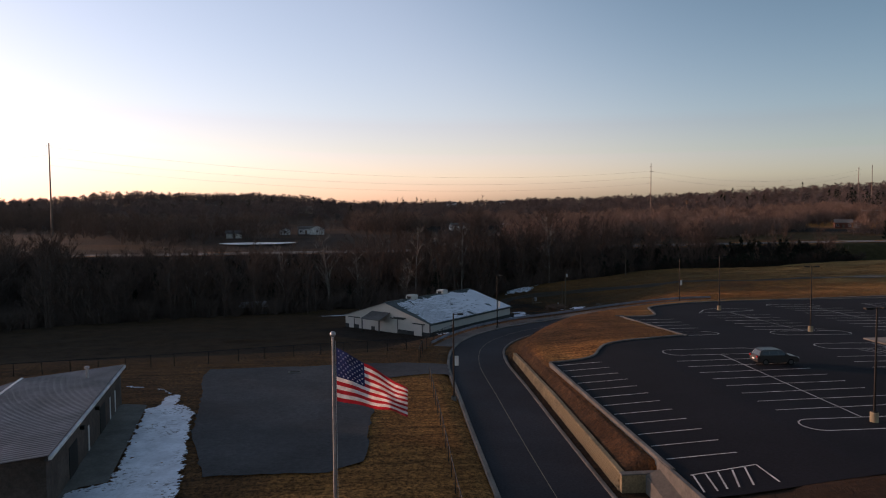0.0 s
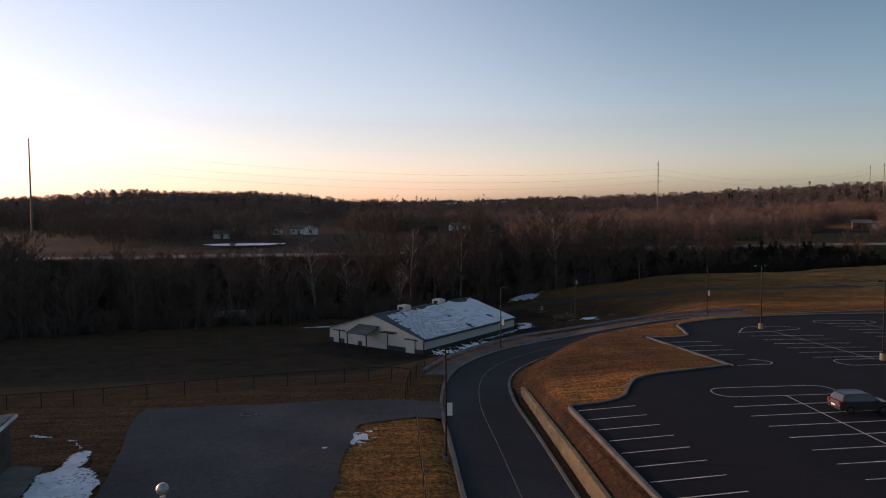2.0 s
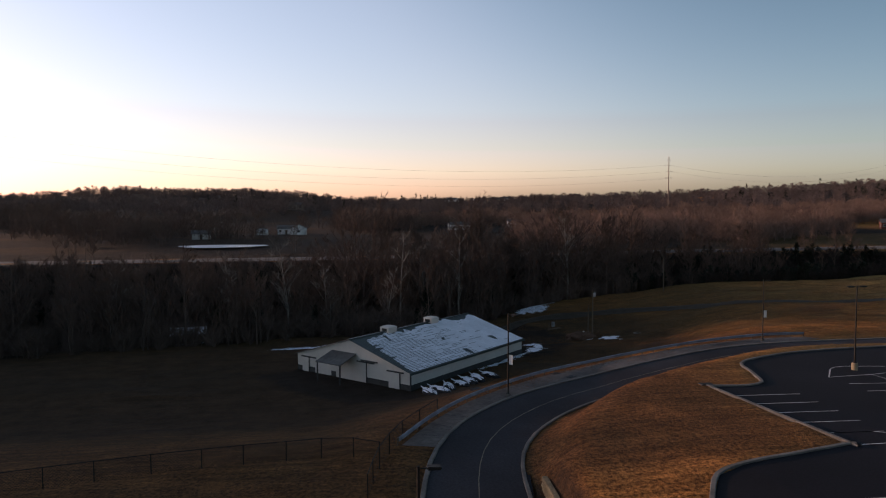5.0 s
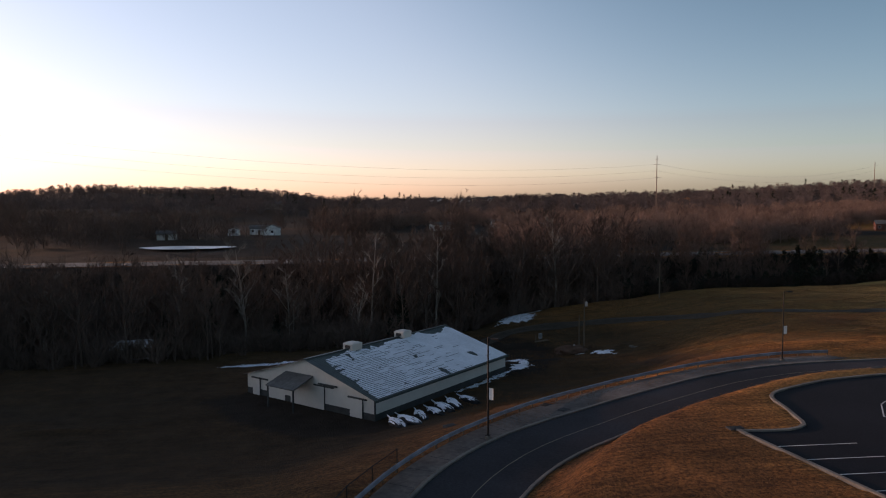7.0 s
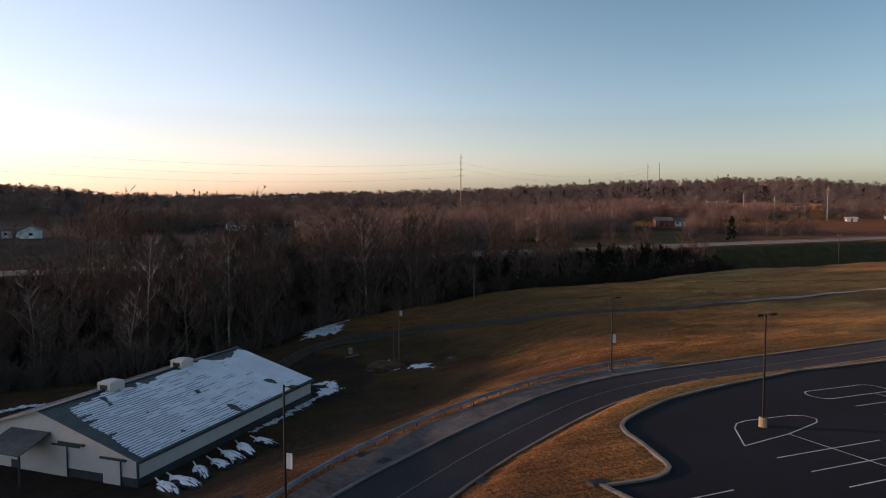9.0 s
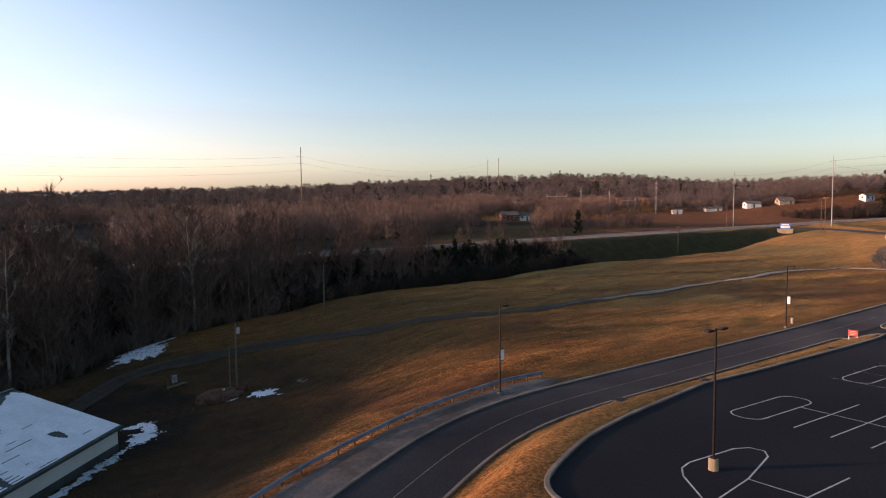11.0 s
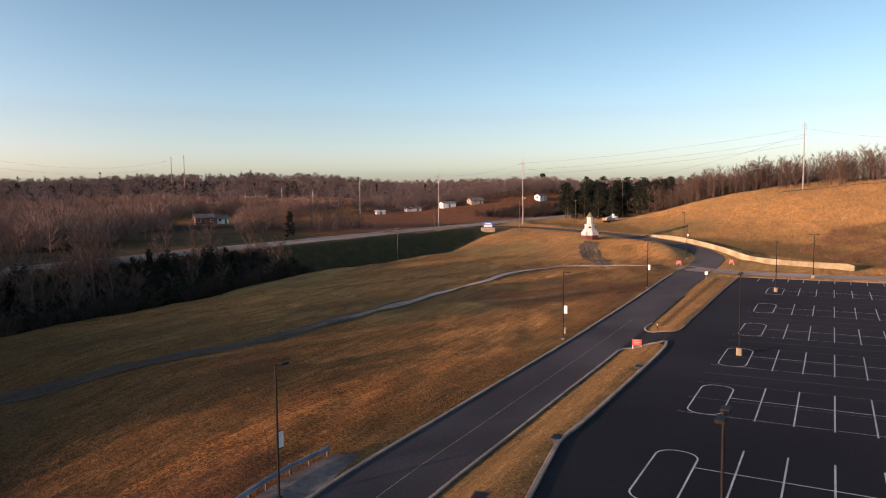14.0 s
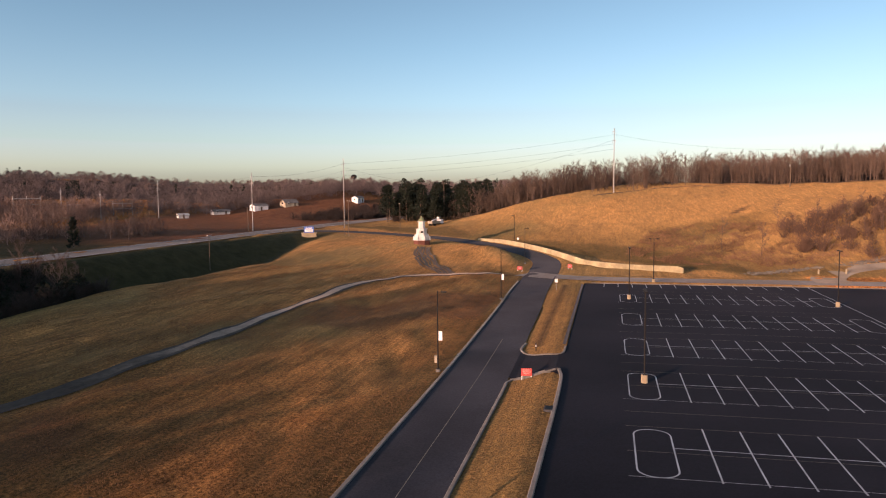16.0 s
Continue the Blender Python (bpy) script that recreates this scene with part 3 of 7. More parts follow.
drive = tagged(mesh_ob("road_drive", v, f, M_ROAD, smooth=True), "grey asphalt drive curving past the lot", "road", kind="structure")
v, f = ribbon(CROSS, 3.5, -3.5, 0.045, 4)
tagged(mesh_ob("road_cross", v, f, M_HIGHWAY, smooth=True), "asphalt service road along the lot's far edge", "road", kind="structure")
v, f = ribbon(HIGHWAY, 6.5, -6.5, 0.25, 6)
tagged(mesh_ob("road_highway", v, f, M_HIGHWAY, smooth=True), "pale grey highway on a low embankment", "road", kind="structure")

hw = HIGHWAY[(HIGHWAY[:, 0] > -250) & (HIGHWAY[:, 0] < 520)]
for lo, hi, m_ in ((5.15, 4.95, M_PAINT), (-4.95, -5.15, M_PAINT), (0.25, 0.1, M_YELLOW), (-0.1, -0.25, M_YELLOW)):
    v, f = ribbon(hw, lo, hi, 0.256, 1)
    mesh_ob("lane_line", v, f, m_, bpy.data.objects["road_highway"])


# ---- parking lamps ----
def lamp_post(name, label, at, rz, heads, pedestal, banner=False, group="lamp posts"):
    base = empty(name, label, "street lamp", at, rz, group)
    if pedestal:
        part("pedestal", lathe([(0.30, -0.3), (0.30, 0.72), (0.27, 0.76)], 16), M_CREAM, base, "cream concrete pedestal")
    z0 = 0.76 if pedestal else 0.35
    if not pedestal:
        part("footing", lathe([(0.26, -0.3), (0.26, 0.33), (0.23, 0.36)], 14), M_CONC, base, "concrete footing")
    part("base_plate", boxes((-0.17, -0.17, z0, 0.17, 0.17, z0 + 0.06)), M_DARKMETAL, base)
    part("pole", tubes(((0, 0, z0), (0, 0, 8.75), 0.085, 0.065), n=10), M_DARKMETAL, base)
    for s in heads:
        arm = part("arm", tubes(((0, 0, 8.62), (0.42 * s, 0, 8.66), 0.035), n=6), M_DARKMETAL, base)
        head = bmesh.new()
        box(head, 0.38 * s if s > 0 else -1.0, -0.19, 8.60, 1.0 if s > 0 else -0.38, 0.19, 8.74)
        bmesh.ops.bevel(head, geom=head.edges[:], offset=0.035, segments=2, affect="EDGES")
        h = part("lamp_head", head, M_DARKMETAL, base)
        part("lens", boxes((min(0.45 * s, 0.92 * s), -0.14, 8.585, max(0.45 * s, 0.92 * s), 0.14, 8.604)), M_GLASS, h)
    if banner:
        part("banner", boxes((0.10, -0.012, 3.45, 0.50, 0.012, 4.45)), M_WHITE, base, "white vinyl banner")
        for hz in (4.5, 3.4):
            part("banner_arm", tubes(((0.05, 0, hz), (0.52, 0, hz), 0.018), n=6), M_DARKMETAL, base)
    return base


def ground_at(x, y):
    return float(land(np.array([x]), np.array([y]))[0])


for (x, y), rz in (((2.3, 69.5), 0), ((14.0, 111.3), -38), ((54.7, 133.7), -4), ((106.1, 133.4), -90), ((153.3, 133.8), -90)):
    lamp_post("street_lamp", "bronze single-arm lamp post with white banner beside the drive", (x, y, ground_at(x, y)), rz, (1,), False, True)
for x, y in ((49.5, 107.4), (101.5, 112.4), (154.8, 112.4), (51.7, 87.0), (32.1, 49.3), (152.0, 81.5)):
    lamp_post("parking_lamp", "bronze twin-head lamp post on a cream pedestal in the lot", (x, y, float(lot_level(x, y))), 0, (1, -1), True)


# ---- kerbs, paint and edges of the lot ----
def lot_or_land(x, y):
    return np.where(np.asarray(y) > 120.95, land(x, y), lot_level(x, y))


def setting(name, v, f, m, label, category, smooth=False):
    return tagged(mesh_ob(name, v, f, m, smooth=smooth), label, category, kind="structure")


k_lot = arc_line(LOT[1:36], 0.8)
i_cut = [i for i, p in enumerate(k_lot) if not (104.7 < p[0] < 114.3 and p[1] > 122.0)]
first = [k_lot[i] for i in i_cut if k_lot[i][0] < 108]
v, f = kerb(np.array([(13.85, y) for y in np.arange(43.4, 75.5, 1.0)] + [tuple(p) for p in first]), 0.14, 0.34, 0.15, lot_or_land)
setting("kerb_lot", v, f, M_CONC, "pale concrete kerb round the grass island", "kerb")
D_right = [p for p in DRIVE if (p[1] > 40 and p[0] < 103.5)]
d_arr = np.array(D_right)
d_in = d_arr + offsets(d_arr) * (-3.2 - 0.55 * (1 - ss(76, 96, d_arr[:, 1])) * (d_arr[:, 0] < 20))[:, None]
v, f = kerb(d_in, 0.0, 0.3, 0.15)
edge = d_arr[d_arr[:, 1] < 95]
e_v, e_f = ribbon(edge, -2.9, -3.75, 0.034, 1)
mesh_ob("asphalt_edge", e_v, e_f, M_ROAD, drive)
setting("kerb_drive_inner", v, f, M_CONC, "concrete kerb on the inside of the bend", "kerb")
D_left = [p for p in DRIVE if p[1] > 20 and p[0] < 176]
v, f = kerb(np.array(D_left), 3.85, 0.36, 0.15)
setting("kerb_drive_outer", v, f, M_CONC, "concrete kerb on the outside of the bend", "kerb")
# earth-stained concrete apron outside the bend, closed by a steel guard rail
RAIL = arc_line([(2.2, 97), (5.5, 103.5), (9.5, 109.5), (14.6, 115.3), (21.7, 122.0), (27, 126.2), (34.5, 130.5), (45, 134.1), (56, 135.9), (62.2, 135.8)], 1.0)
d_fine = arc_line([tuple(p) for p in DRIVE[(DRIVE[:, 1] > 70) & (DRIVE[:, 0] < 90)]], 0.5)
d_kerb = d_fine + offsets(d_fine) * 4.04
inner = np.array([d_kerb[np.argmin(np.hypot(d_kerb[:, 0] - p[0], d_kerb[:, 1] - p[1]))] for p in RAIL])
inner[-4:] = [inner[-5] + (RAIL[-1] - inner[-5] + np.array((1.2, -2.1))) * k / 4 for k in (1, 2, 3, 4)]
rows_a, faces_a = [], []
for p, q in zip(inner, RAIL):
    for k in range(5):
        m_ = p + (q - p) * (k / 4) * 0.93
        rows_a.append((m_[0], m_[1], float(land(*m_)) + 0.10))
for i in range(len(RAIL) - 1):
    for k in range(4):
        faces_a.append((5 * i + k, 5 * i + k + 5, 5 * i + k + 6, 5 * i + k + 1))
M_APRON = speckled("stained_concrete", (0.115, 0.098, 0.088), 2.0, 0.35, 0.9, 0.004, 0.22, blotch=1.6)
apron = setting("pavement_apron", rows_a, faces_a, M_APRON, "earth-stained concrete apron outside the bend", "pavement")
for i in range(3, len(RAIL) - 6, 3):
    a_, b_ = inner[i] + (RAIL[i] - inner[i]) * 0.03, inner[i] + (RAIL[i] - inner[i]) * 0.90
    t_ = (RAIL[i + 1] - RAIL[i]) / np.linalg.norm(RAIL[i + 1] - RAIL[i]) * 0.03
    mesh_ob("apron_joint", [(*(q + s_), float(land(*q)) + 0.107) for q, s_ in ((a_, -t_), (b_, -t_), (b_, t_), (a_, t_))], [(0, 1, 2, 3)], M_ROAD, apron)
M_RAIL = speckled("weathered_galvanised_rail", (0.21, 0.235, 0.28), 4.0, 0.15, 0.55, 0, 0.8)
guard = empty("guard_rail", "grey galvanised W-beam guard rail on steel posts", "guard rail")
rail_n, rail_z = offsets(RAIL), land(RAIL[:, 0], RAIL[:, 1])
rail_z = np.convolve(np.pad(rail_z, 3, mode="edge"), np.ones(7) / 7, "valid")
W_BEAM = ((0.0, 0.40), (-0.09, 0.45), (-0.09, 0.52), (-0.01, 0.585), (-0.09, 0.65), (-0.09, 0.72), (0.0, 0.77), (0.03, 0.77), (0.03, 0.40))
for i0 in range(0, len(RAIL) - 1, 4):
    sec = range(i0, min(i0 + 5, len(RAIL)))
    bv = [(RAIL[i][0] + rail_n[i][0] * o, RAIL[i][1] + rail_n[i][1] * o, rail_z[i] + h) for i in sec for o, h in W_BEAM]
    bf = [(9 * i + j, 9 * i + 9 + j, 9 * i + 9 + (j + 1) % 9, 9 * i + (j + 1) % 9) for i in range(len(sec) - 1) for j in range(9)]
    mesh_ob("beam", bv, bf, M_RAIL, guard)
for i in range(0, len(RAIL), 2):
    (px_, py_), (ox_, oy_) = RAIL[i], rail_n[i]
    part("post", boxes((px_ + ox_ * 0.12 - 0.06, py_ + oy_ * 0.12 - 0.06, rail_z[i] - 0.6, px_ + ox_ * 0.12 + 0.06, py_ + oy_ * 0.12 + 0.06, rail_z[i] + 0.76)), M_WOOD, guard)
    part("spacer_block", boxes((px_ + ox_ * 0.05 - 0.05, py_ + oy_ * 0.05 - 0.05, rail_z[i] + 0.45, px_ + ox_ * 0.05 + 0.05, py_ + oy_ * 0.05 + 0.05, rail_z[i] + 0.70)), M_WOOD, guard)
tip = arc_line([(121, 125.75), (117.6, 125.9), (115.4, 125.0), (113.4, 122.8), (111.9, 121.3), (112.8, 120.6), (116, 120.55)], 0.6)
v, f = kerb(tip, 0.0, 0.26, 0.12, lot_or_land)
setting("kerb_verge", v, f, M_CONC, "thin concrete edge round the verge's tip", "kerb")
v, f = kerb(arc_line([(104.9, 121.95), (105.2, 123.4), (104.55, 125.0), (103.3, 125.6), (101.8, 125.62)], 0.5), 0.0, 0.26, 0.15, lot_or_land)
setting("kerb_tip", v, f, M_CONC, "concrete kerb round the island's tip", "kerb")
# edge of the narrow verge between drive and lot, pale gravel
v, f = ribbon(np.array([(x, 120.75) for x in np.arange(117, 175, 2.0)]), 0.2, -0.2, 0.10, 1)
setting("trim_verge", v, f, M_GRAVEL, "pale gravel edging of the verge", "edging")
v, f = kerb(np.array([(175.45, y) for y in np.arange(45, 120.5, 2.0)]), 0.0, 0.4, 0.14, lambda x, y: lot_level(x, y))
setting("kerb_far", v, f, M_CONC, "pale concrete kerb at the lot's far edge", "kerb")


def stripe(name, pts, width, material=M_PAINT, lift=0.030, level=lot_level, parent=None):
    """A painted line along plan points, with corners kept."""
    p = np.array(pts, float)
    fine = [p[0]]
    for a, b in zip(p, p[1:]):
        n = max(1, int(np.linalg.norm(b - a) / 2.5))
        fine += [a + (b - a) * (i + 1) / n for i in range(n)]
    p = np.array(fine)
    nn = offsets(p)
    verts, faces = [], []
    w = np.stack([p + nn * width * 0.5, p - nn * width * 0.5], 1).reshape(-1, 2)
    verts = [(*q, z) for q, z in zip(w.tolist(), (level(w[:, 0], w[:, 1]) + lift).tolist())]
    faces = [(2 * i, 2 * i + 1, 2 * i + 3, 2 * i + 2) for i in range(len(p) - 1)]
    return mesh_ob(name, verts, faces, material, parent)


def rounded(x0, y0, x1, y1, r, corners=(1, 1, 1, 1)):
    out = []
    for (cx, cy, a0), on in zip(((x1 - r, y1 - r, 0), (x0 + r, y1 - r, 90), (x0 + r, y0 + r, 180), (x1 - r, y0 + r, 270)), corners):
        if on:
            out += [(cx + r * math.cos(radians(a0 + k * 15)), cy + r * math.sin(radians(a0 + k * 15))) for k in range(7)]
        else:
            out.append({0: (x1, y1), 90: (x0, y1), 180: (x0, y0), 270: (x1, y0)}[a0])
    return out + out[:1]


LW = 0.115
PITCH = 2.62
for k in range(12):
    y = 45.4 + PITCH * k
    stripe("stall_line", [(14.15, y), (19.15, y)], LW, parent=parking_lot)
for k in range(8):
    y = 53.3 + PITCH * k
    stripe("stall_line", [(26.5, y - 0.2), (38.4, y + 0.25)], LW, parent=parking_lot)
    stripe("stall_line", [(44.8, y), (54.8, y)], LW, parent=parking_lot)
stripe("centre_line", [(32.0, 50.5), (32.8, 74.3)], LW, parent=parking_lot)
stripe("island_outline", rounded(26.9, 74.3, 38.3, 77.4, 1.5), LW, parent=parking_lot)
stripe("island_outline", rounded(26.2, 47.7, 38.0, 50.5, 1.35), LW, parent=parking_lot)
stripe("island_outline", rounded(46.2, 75.8, 54.2, 79.0, 1.5, (0, 1, 1, 0)), LW, parent=parking_lot)
stripe("island_outline", rounded(45.9, 84.8, 56.6, 87.7, 1.4), LW, parent=parking_lot)
stripe("island_outline", [(44.8, 104.6), (47.2, 107.9), (48.2, 108.7), (49.4, 109.0), (54.0, 108.8), (55.0, 108.3), (55.2, 107.4), (54.4, 106.7), (50.0, 105.4), (44.8, 104.6)], LW, parent=parking_lot)
stripe("centre_line", [(51.2, 87.7), (49.9, 105.4)], LW, parent=parking_lot)
for k in range(6):
    stripe("stall_line", [(45.0, 102.0 - PITCH * k), (55.0, 102.0 - PITCH * k)], LW, parent=parking_lot)
for k in range(5):
    y = 88.6 + PITCH * k
    stripe("stall_line", [(34.1 - (y - 86.2) * 0.155 + 0.25, y), (38.3, y)], LW, parent=parking_lot)
stripe("island_outline", [(34.3, 88.6), (37.4, 88.6), (38.6, 88.0), (39.1, 87.0), (38.4, 86.2), (34.6, 86.0)], LW, parent=parking_lot)
# hatched bay by the wall
for a, b in (((14.4, 42.35), (19.1, 42.97)), ((14.57, 42.34), (14.05, 39.7)), ((15.44, 42.45), (14.9, 39.75)), ((16.29, 42.5), (15.6, 39.93)), ((17.31, 42.6), (16.4, 40.01)), ((18.24, 42.78), (17.35, 40.09)), ((19.11, 42.97), (19.0, 40.09))):
    stripe("hatch_line", [a, b], LW, lift=0.07, parent=parking_lot)
for k in range(6):
    stripe("hatch_line", [(50.9 + 1.1 * k, 72.8), (49.8 + 1.1 * k, 75.2)], LW, parent=parking_lot)
for row, x0 in enumerate((61.6, 78.7, 95.7, 112.7, 130.9, 151.0)):
    x1 = x0 + 10.2
    stripe("island_outline", rounded(x0 + (0.2 if row else -0.8), 111.25, x1 - (0.9 if row else 2.0), 113.85, 1.2), LW, parent=parking_lot)
    for k in range(10):
        y = 108.85 - PITCH * k
        stripe("stall_line", [(x0, y), (x1, y)], LW, parent=parking_lot)
    stripe("centre_line", [(x0 + 5.6, 111.25), (x0 + 5.9, 84.0)], 0.10, parent=parking_lot)
    if row:
        for off in (0.1, 4.6, 9.9, 13.6):
            stripe("setting_out_line", [(x0 + off, 114.4), (x0 + off + 0.9, 84.0)], 0.05, M_YELLOW if off > 4 else M_PAINT, parent=parking_lot)
    stripe("island_outline", rounded(x0 + 0.2, 80.9, x1 - 0.4, 83.6, 1.3), LW, parent=parking_lot)
stripe("centre_line", [(100, 80.0), (172, 80.0)], LW, parent=parking_lot)
for k in range(15):
    y = 116.6 - PITCH * k
    stripe("stall_line", [(170.2, y), (174.9, y)], LW, parent=parking_lot)
# centre line of the drive, worn yellow
cl = np.array([p for p in DRIVE if p[1] > 30 and p[0] < 131])
for i in range(0, len(cl) - 10, 9):
    stripe("lane_line", cl[i:i + 10], 0.07, M_YELLOW, 0.037, lambda x, y: land(x, y), drive)

# concrete pad among the far stalls
part("pad", boxes((55.0, 76.4, 0.6, 63.5, 81.4, 0.86)), M_CONC, parking_lot, "pale concrete pad")


def cast_iron_inlet(x, y, rz):
    base = empty("kerb_inlet", "concrete kerb inlet with a dark grate", "drain", (x, y, ground_at(x, y)), rz, "kerb inlets")
    part("slab", boxes((-0.6, -0.4, -0.2, 0.6, 0.4, 0.14)), M_GRAVEL, base)
    part("grate", boxes((-0.48, -0.3, 0.14, 0.48, 0.3, 0.16)), M_BLACK, base, "dark cast-iron grate")


for x, y, rz in ((28.3, 112.6, 40), (22.9, 119.3, 40), (21.6, 121.3, 40), (68.3, 120.5, 8), (91.5, 120.4, 0), (57.0, 121.0, 10), (31.4, 103.0, 0), (11.7, 118.7, 30)):
    cast_iron_inlet(x, y, rz)

# ---- retaining wall beside the drive: rough split-face blocks ----
M_BLOCK = speckled("split_face_block", (0.27, 0.205, 0.115), 6.0, 0.3, 0.95, 0.03, 0.6)
WALL_Y0, WALL_Y1, BATTER = 45.4, 87.6, 0.05


def wall_x(y):
    return 10.85 + (y - 45) * 0.025


def wall_top(y):
    return -0.78 - 0.45 * min(1.0, max(0.0, (y - 66) / 22))


core_v, core_f = [], []
ysw = np.linspace(WALL_Y0, WALL_Y1, 30)
for y in ysw:
    for dx, z in ((0.12, -2.6), (0.12, wall_top(y) - 0.1), (0.42, wall_top(y) - 0.1), (0.42, -2.6)):
        core_v.append((wall_x(y) + dx + BATTER * (max(z, -2.2) + 2), y, z))
for i in range(len(ysw) - 1):
    for j in range(3):
        core_f.append((4 * i + j, 4 * i + j + 1, 4 * i + j + 5, 4 * i + j + 4))
wall_r = setting("wall_retaining", core_v, core_f, M_BLOCK, "tan split-face block retaining wall along the drive", "retaining wall")
BL, BH = 0.45, 0.2
block_meshes = []
rng = random.Random(5)
for k in range(5):
    bm = bmesh.new()
    vs = box(bm, 0, 0.012, 0.008, 0.16, BL - 0.012, BH - 0.008)
    bm.verts.ensure_lookup_table()
    c = bm.verts.new((-0.05 - 0.04 * rng.random(), BL * (0.35 + 0.3 * rng.random()), BH * (0.35 + 0.3 * rng.random())))
    ff = [f_ for f_ in bm.faces if all(v_.co.x < 0.05 for v_ in f_.verts)][0]
    ring = list(ff.verts)
    bm.faces.remove(ff)
    for a_, b_ in zip(ring, ring[1:] + ring[:1]):
        bm.faces.new([a_, b_, c])
    bmesh.ops.recalc_face_normals(bm, faces=bm.faces[:])
    me = bpy.data.meshes.new("block")
    bm.to_mesh(me)
    bm.free()
    me.materials.append(M_BLOCK)
    block_meshes.append(me)
rest_v, rest_f, n_near = [], [], 0
for r_ in range(11):
    z = -2.02 + BH * r_
    y = WALL_Y0 + (BL / 2 if r_ % 2 else 0)
    while y + BL < WALL_Y1:
        if z + BH <= wall_top(y) and z + BH > drive_level(10) - 0.1:
            k = rng.randrange(5)
            at = Vector((wall_x(y) - 0.02 + 0.02 * rng.random() + BATTER * (z + 2), y, z))
            if y < 62 and n_near < 300:
                ob = new("block", block_meshes[k])
                ob.parent = wall_r
                ob.location = at
                n_near += 1
            else:
                o0 = len(rest_v)
                rest_v += [tuple(at + v_.co) for v_ in block_meshes[k].vertices]
                rest_f += [tuple(o0 + i for i in p_.vertices) for p_ in block_meshes[k].polygons]
        y += BL
tagged(mesh_ob("far_blocks", rest_v, rest_f, M_BLOCK, wall_r), kind="stuff")
cap_v, cap_f = kerb(np.array([(wall_x(y) + 0.2 + BATTER * (wall_top(y) + 2), y) for y in ysw]), 0, 0.42, 0.0, lambda x, y: np.array([wall_top(q) + 0.04 for q in np.atleast_1d(y)]), 0.14)
mesh_ob("coping", cap_v, cap_f, M_BLOCK, wall_r)
part("return_wall", boxes((10.88, 44.95, -2.4, 13.45, 45.4, -0.74)), M_BLOCK, wall_r)
part("return_coping", boxes((10.84, 44.9, -0.74, 13.45, 45.45, -0.66)), M_CONC, wall_r)
part("lot_edge_wall", boxes((13.45, 38.9, -2.4, 13.75, 45.4, 0.14)), M_CONC, wall_r)
ramp_b = bmesh.new()
ramp_v = [ramp_b.verts.new(p) for p in ((12.5, 44.9, -2.3), (13.45, 44.9, -2.3), (13.45, 39.0, -2.3), (12.5, 39.0, -2.3), (12.5, 44.9, -0.78), (13.45, 44.9, -0.4), (13.45, 39.0, -1.2), (12.5, 39.0, -1.5))]
for q_ in ((0, 1, 2, 3), (7, 6, 5, 4), (0, 4, 5, 1), (1, 5, 6, 2), (2, 6, 7, 3), (3, 7, 4, 0)):
    ramp_b.faces.new([ramp_v[i] for i in q_])
bmesh.ops.recalc_face_normals(ramp_b, faces=ramp_b.faces[:])
tagged(part("ramp", ramp_b, M_CONC), "sloping concrete walk down from the lot's corner", "ramp", kind="structure")

# cream block wall at the foot of the grassy hill
WALL2 = arc_line([(195.2, 99.8), (197.5, 111), (203.5, 119.5), (212, 125.4), (222, 131), (231.3, 136.7), (239.3, 142.6), (246.3, 149), (253.2, 156.3)], 1.2)
n2 = offsets(WALL2)
c_v, c_f = [], []
for i, (p, n_) in enumerate(zip(WALL2, n2)):
    zb = float(land(*(p + n_ * 1.5)))
    hgt = 1.3 * float(ss(-2, 1, i)) * (0.55 + 0.45 * float(ss(0, 12, len(WALL2) - i)))
    for o, z in ((0.2, -0.6), (0.2, hgt), (-0.35, hgt), (-0.35, -0.6)):
        q = p + n_ * o
        c_v.append((q[0], q[1], zb + z))
for i in range(len(WALL2) - 1):
    for j in range(3):
        c_f.append((4 * i + j, 4 * i + j + 1, 4 * i + j + 5, 4 * i + j + 4))
setting("wall_hillside", c_v, c_f, speckled("tan_wall_block", (0.40, 0.33, 0.19), 1.5, 0.2, 0.95, 0.01, 0.3), "low cream block wall curving along the entrance road", "wall")

# field track, worn pale gravel
TRACK = arc_line([(20, 172), (32, 186), (44, 188), (57, 184.5), (71, 176), (87, 170), (102, 168), (120, 167), (137, 166.4), (150, 166), (164, 164.8), (173, 160), (178.5, 151), (181.5, 143), (184, 137.5)], 2.0)
def on_meadow(v, lift):
    """Lays ribbon points on the meadow's swells."""
    v = np.array(v, float)
    v[:, 2] = land(v[:, 0], v[:, 1]) + relief(v[:, 0], v[:, 1], np.minimum(paved(v[:, 0], v[:, 1]), 9.0)) + lift
    return v.tolist()


M_TRACK = mat("track_gravel", (0.12, 0.1, 0.085), 0.95, 0.0, 0.2)
_nt, _b = nodes_of(M_TRACK)
_tc = _nt.nodes.new("ShaderNodeTexCoord")
_xyz = _nt.nodes.new("ShaderNodeSeparateXYZ")
_nt.links.new(_tc.outputs["Object"], _xyz.inputs["Vector"])
_far = _nt.nodes.new("ShaderNodeMapRange")
_far.inputs["From Min"].default_value, _far.inputs["From Max"].default_value = 84, 160
_nt.links.new(_xyz.outputs["X"], _far.inputs["Value"])
_t1, _t2 = noise_tex(_nt, 1.3, 6, 0.7), noise_tex(_nt, 0.22, 4, 0.6)
_soil = ramp(_nt, _t1.outputs["Fac"], (0.3, (0.026, 0.021, 0.015)), (0.7, (0.066, 0.052, 0.038))).outputs["Color"]
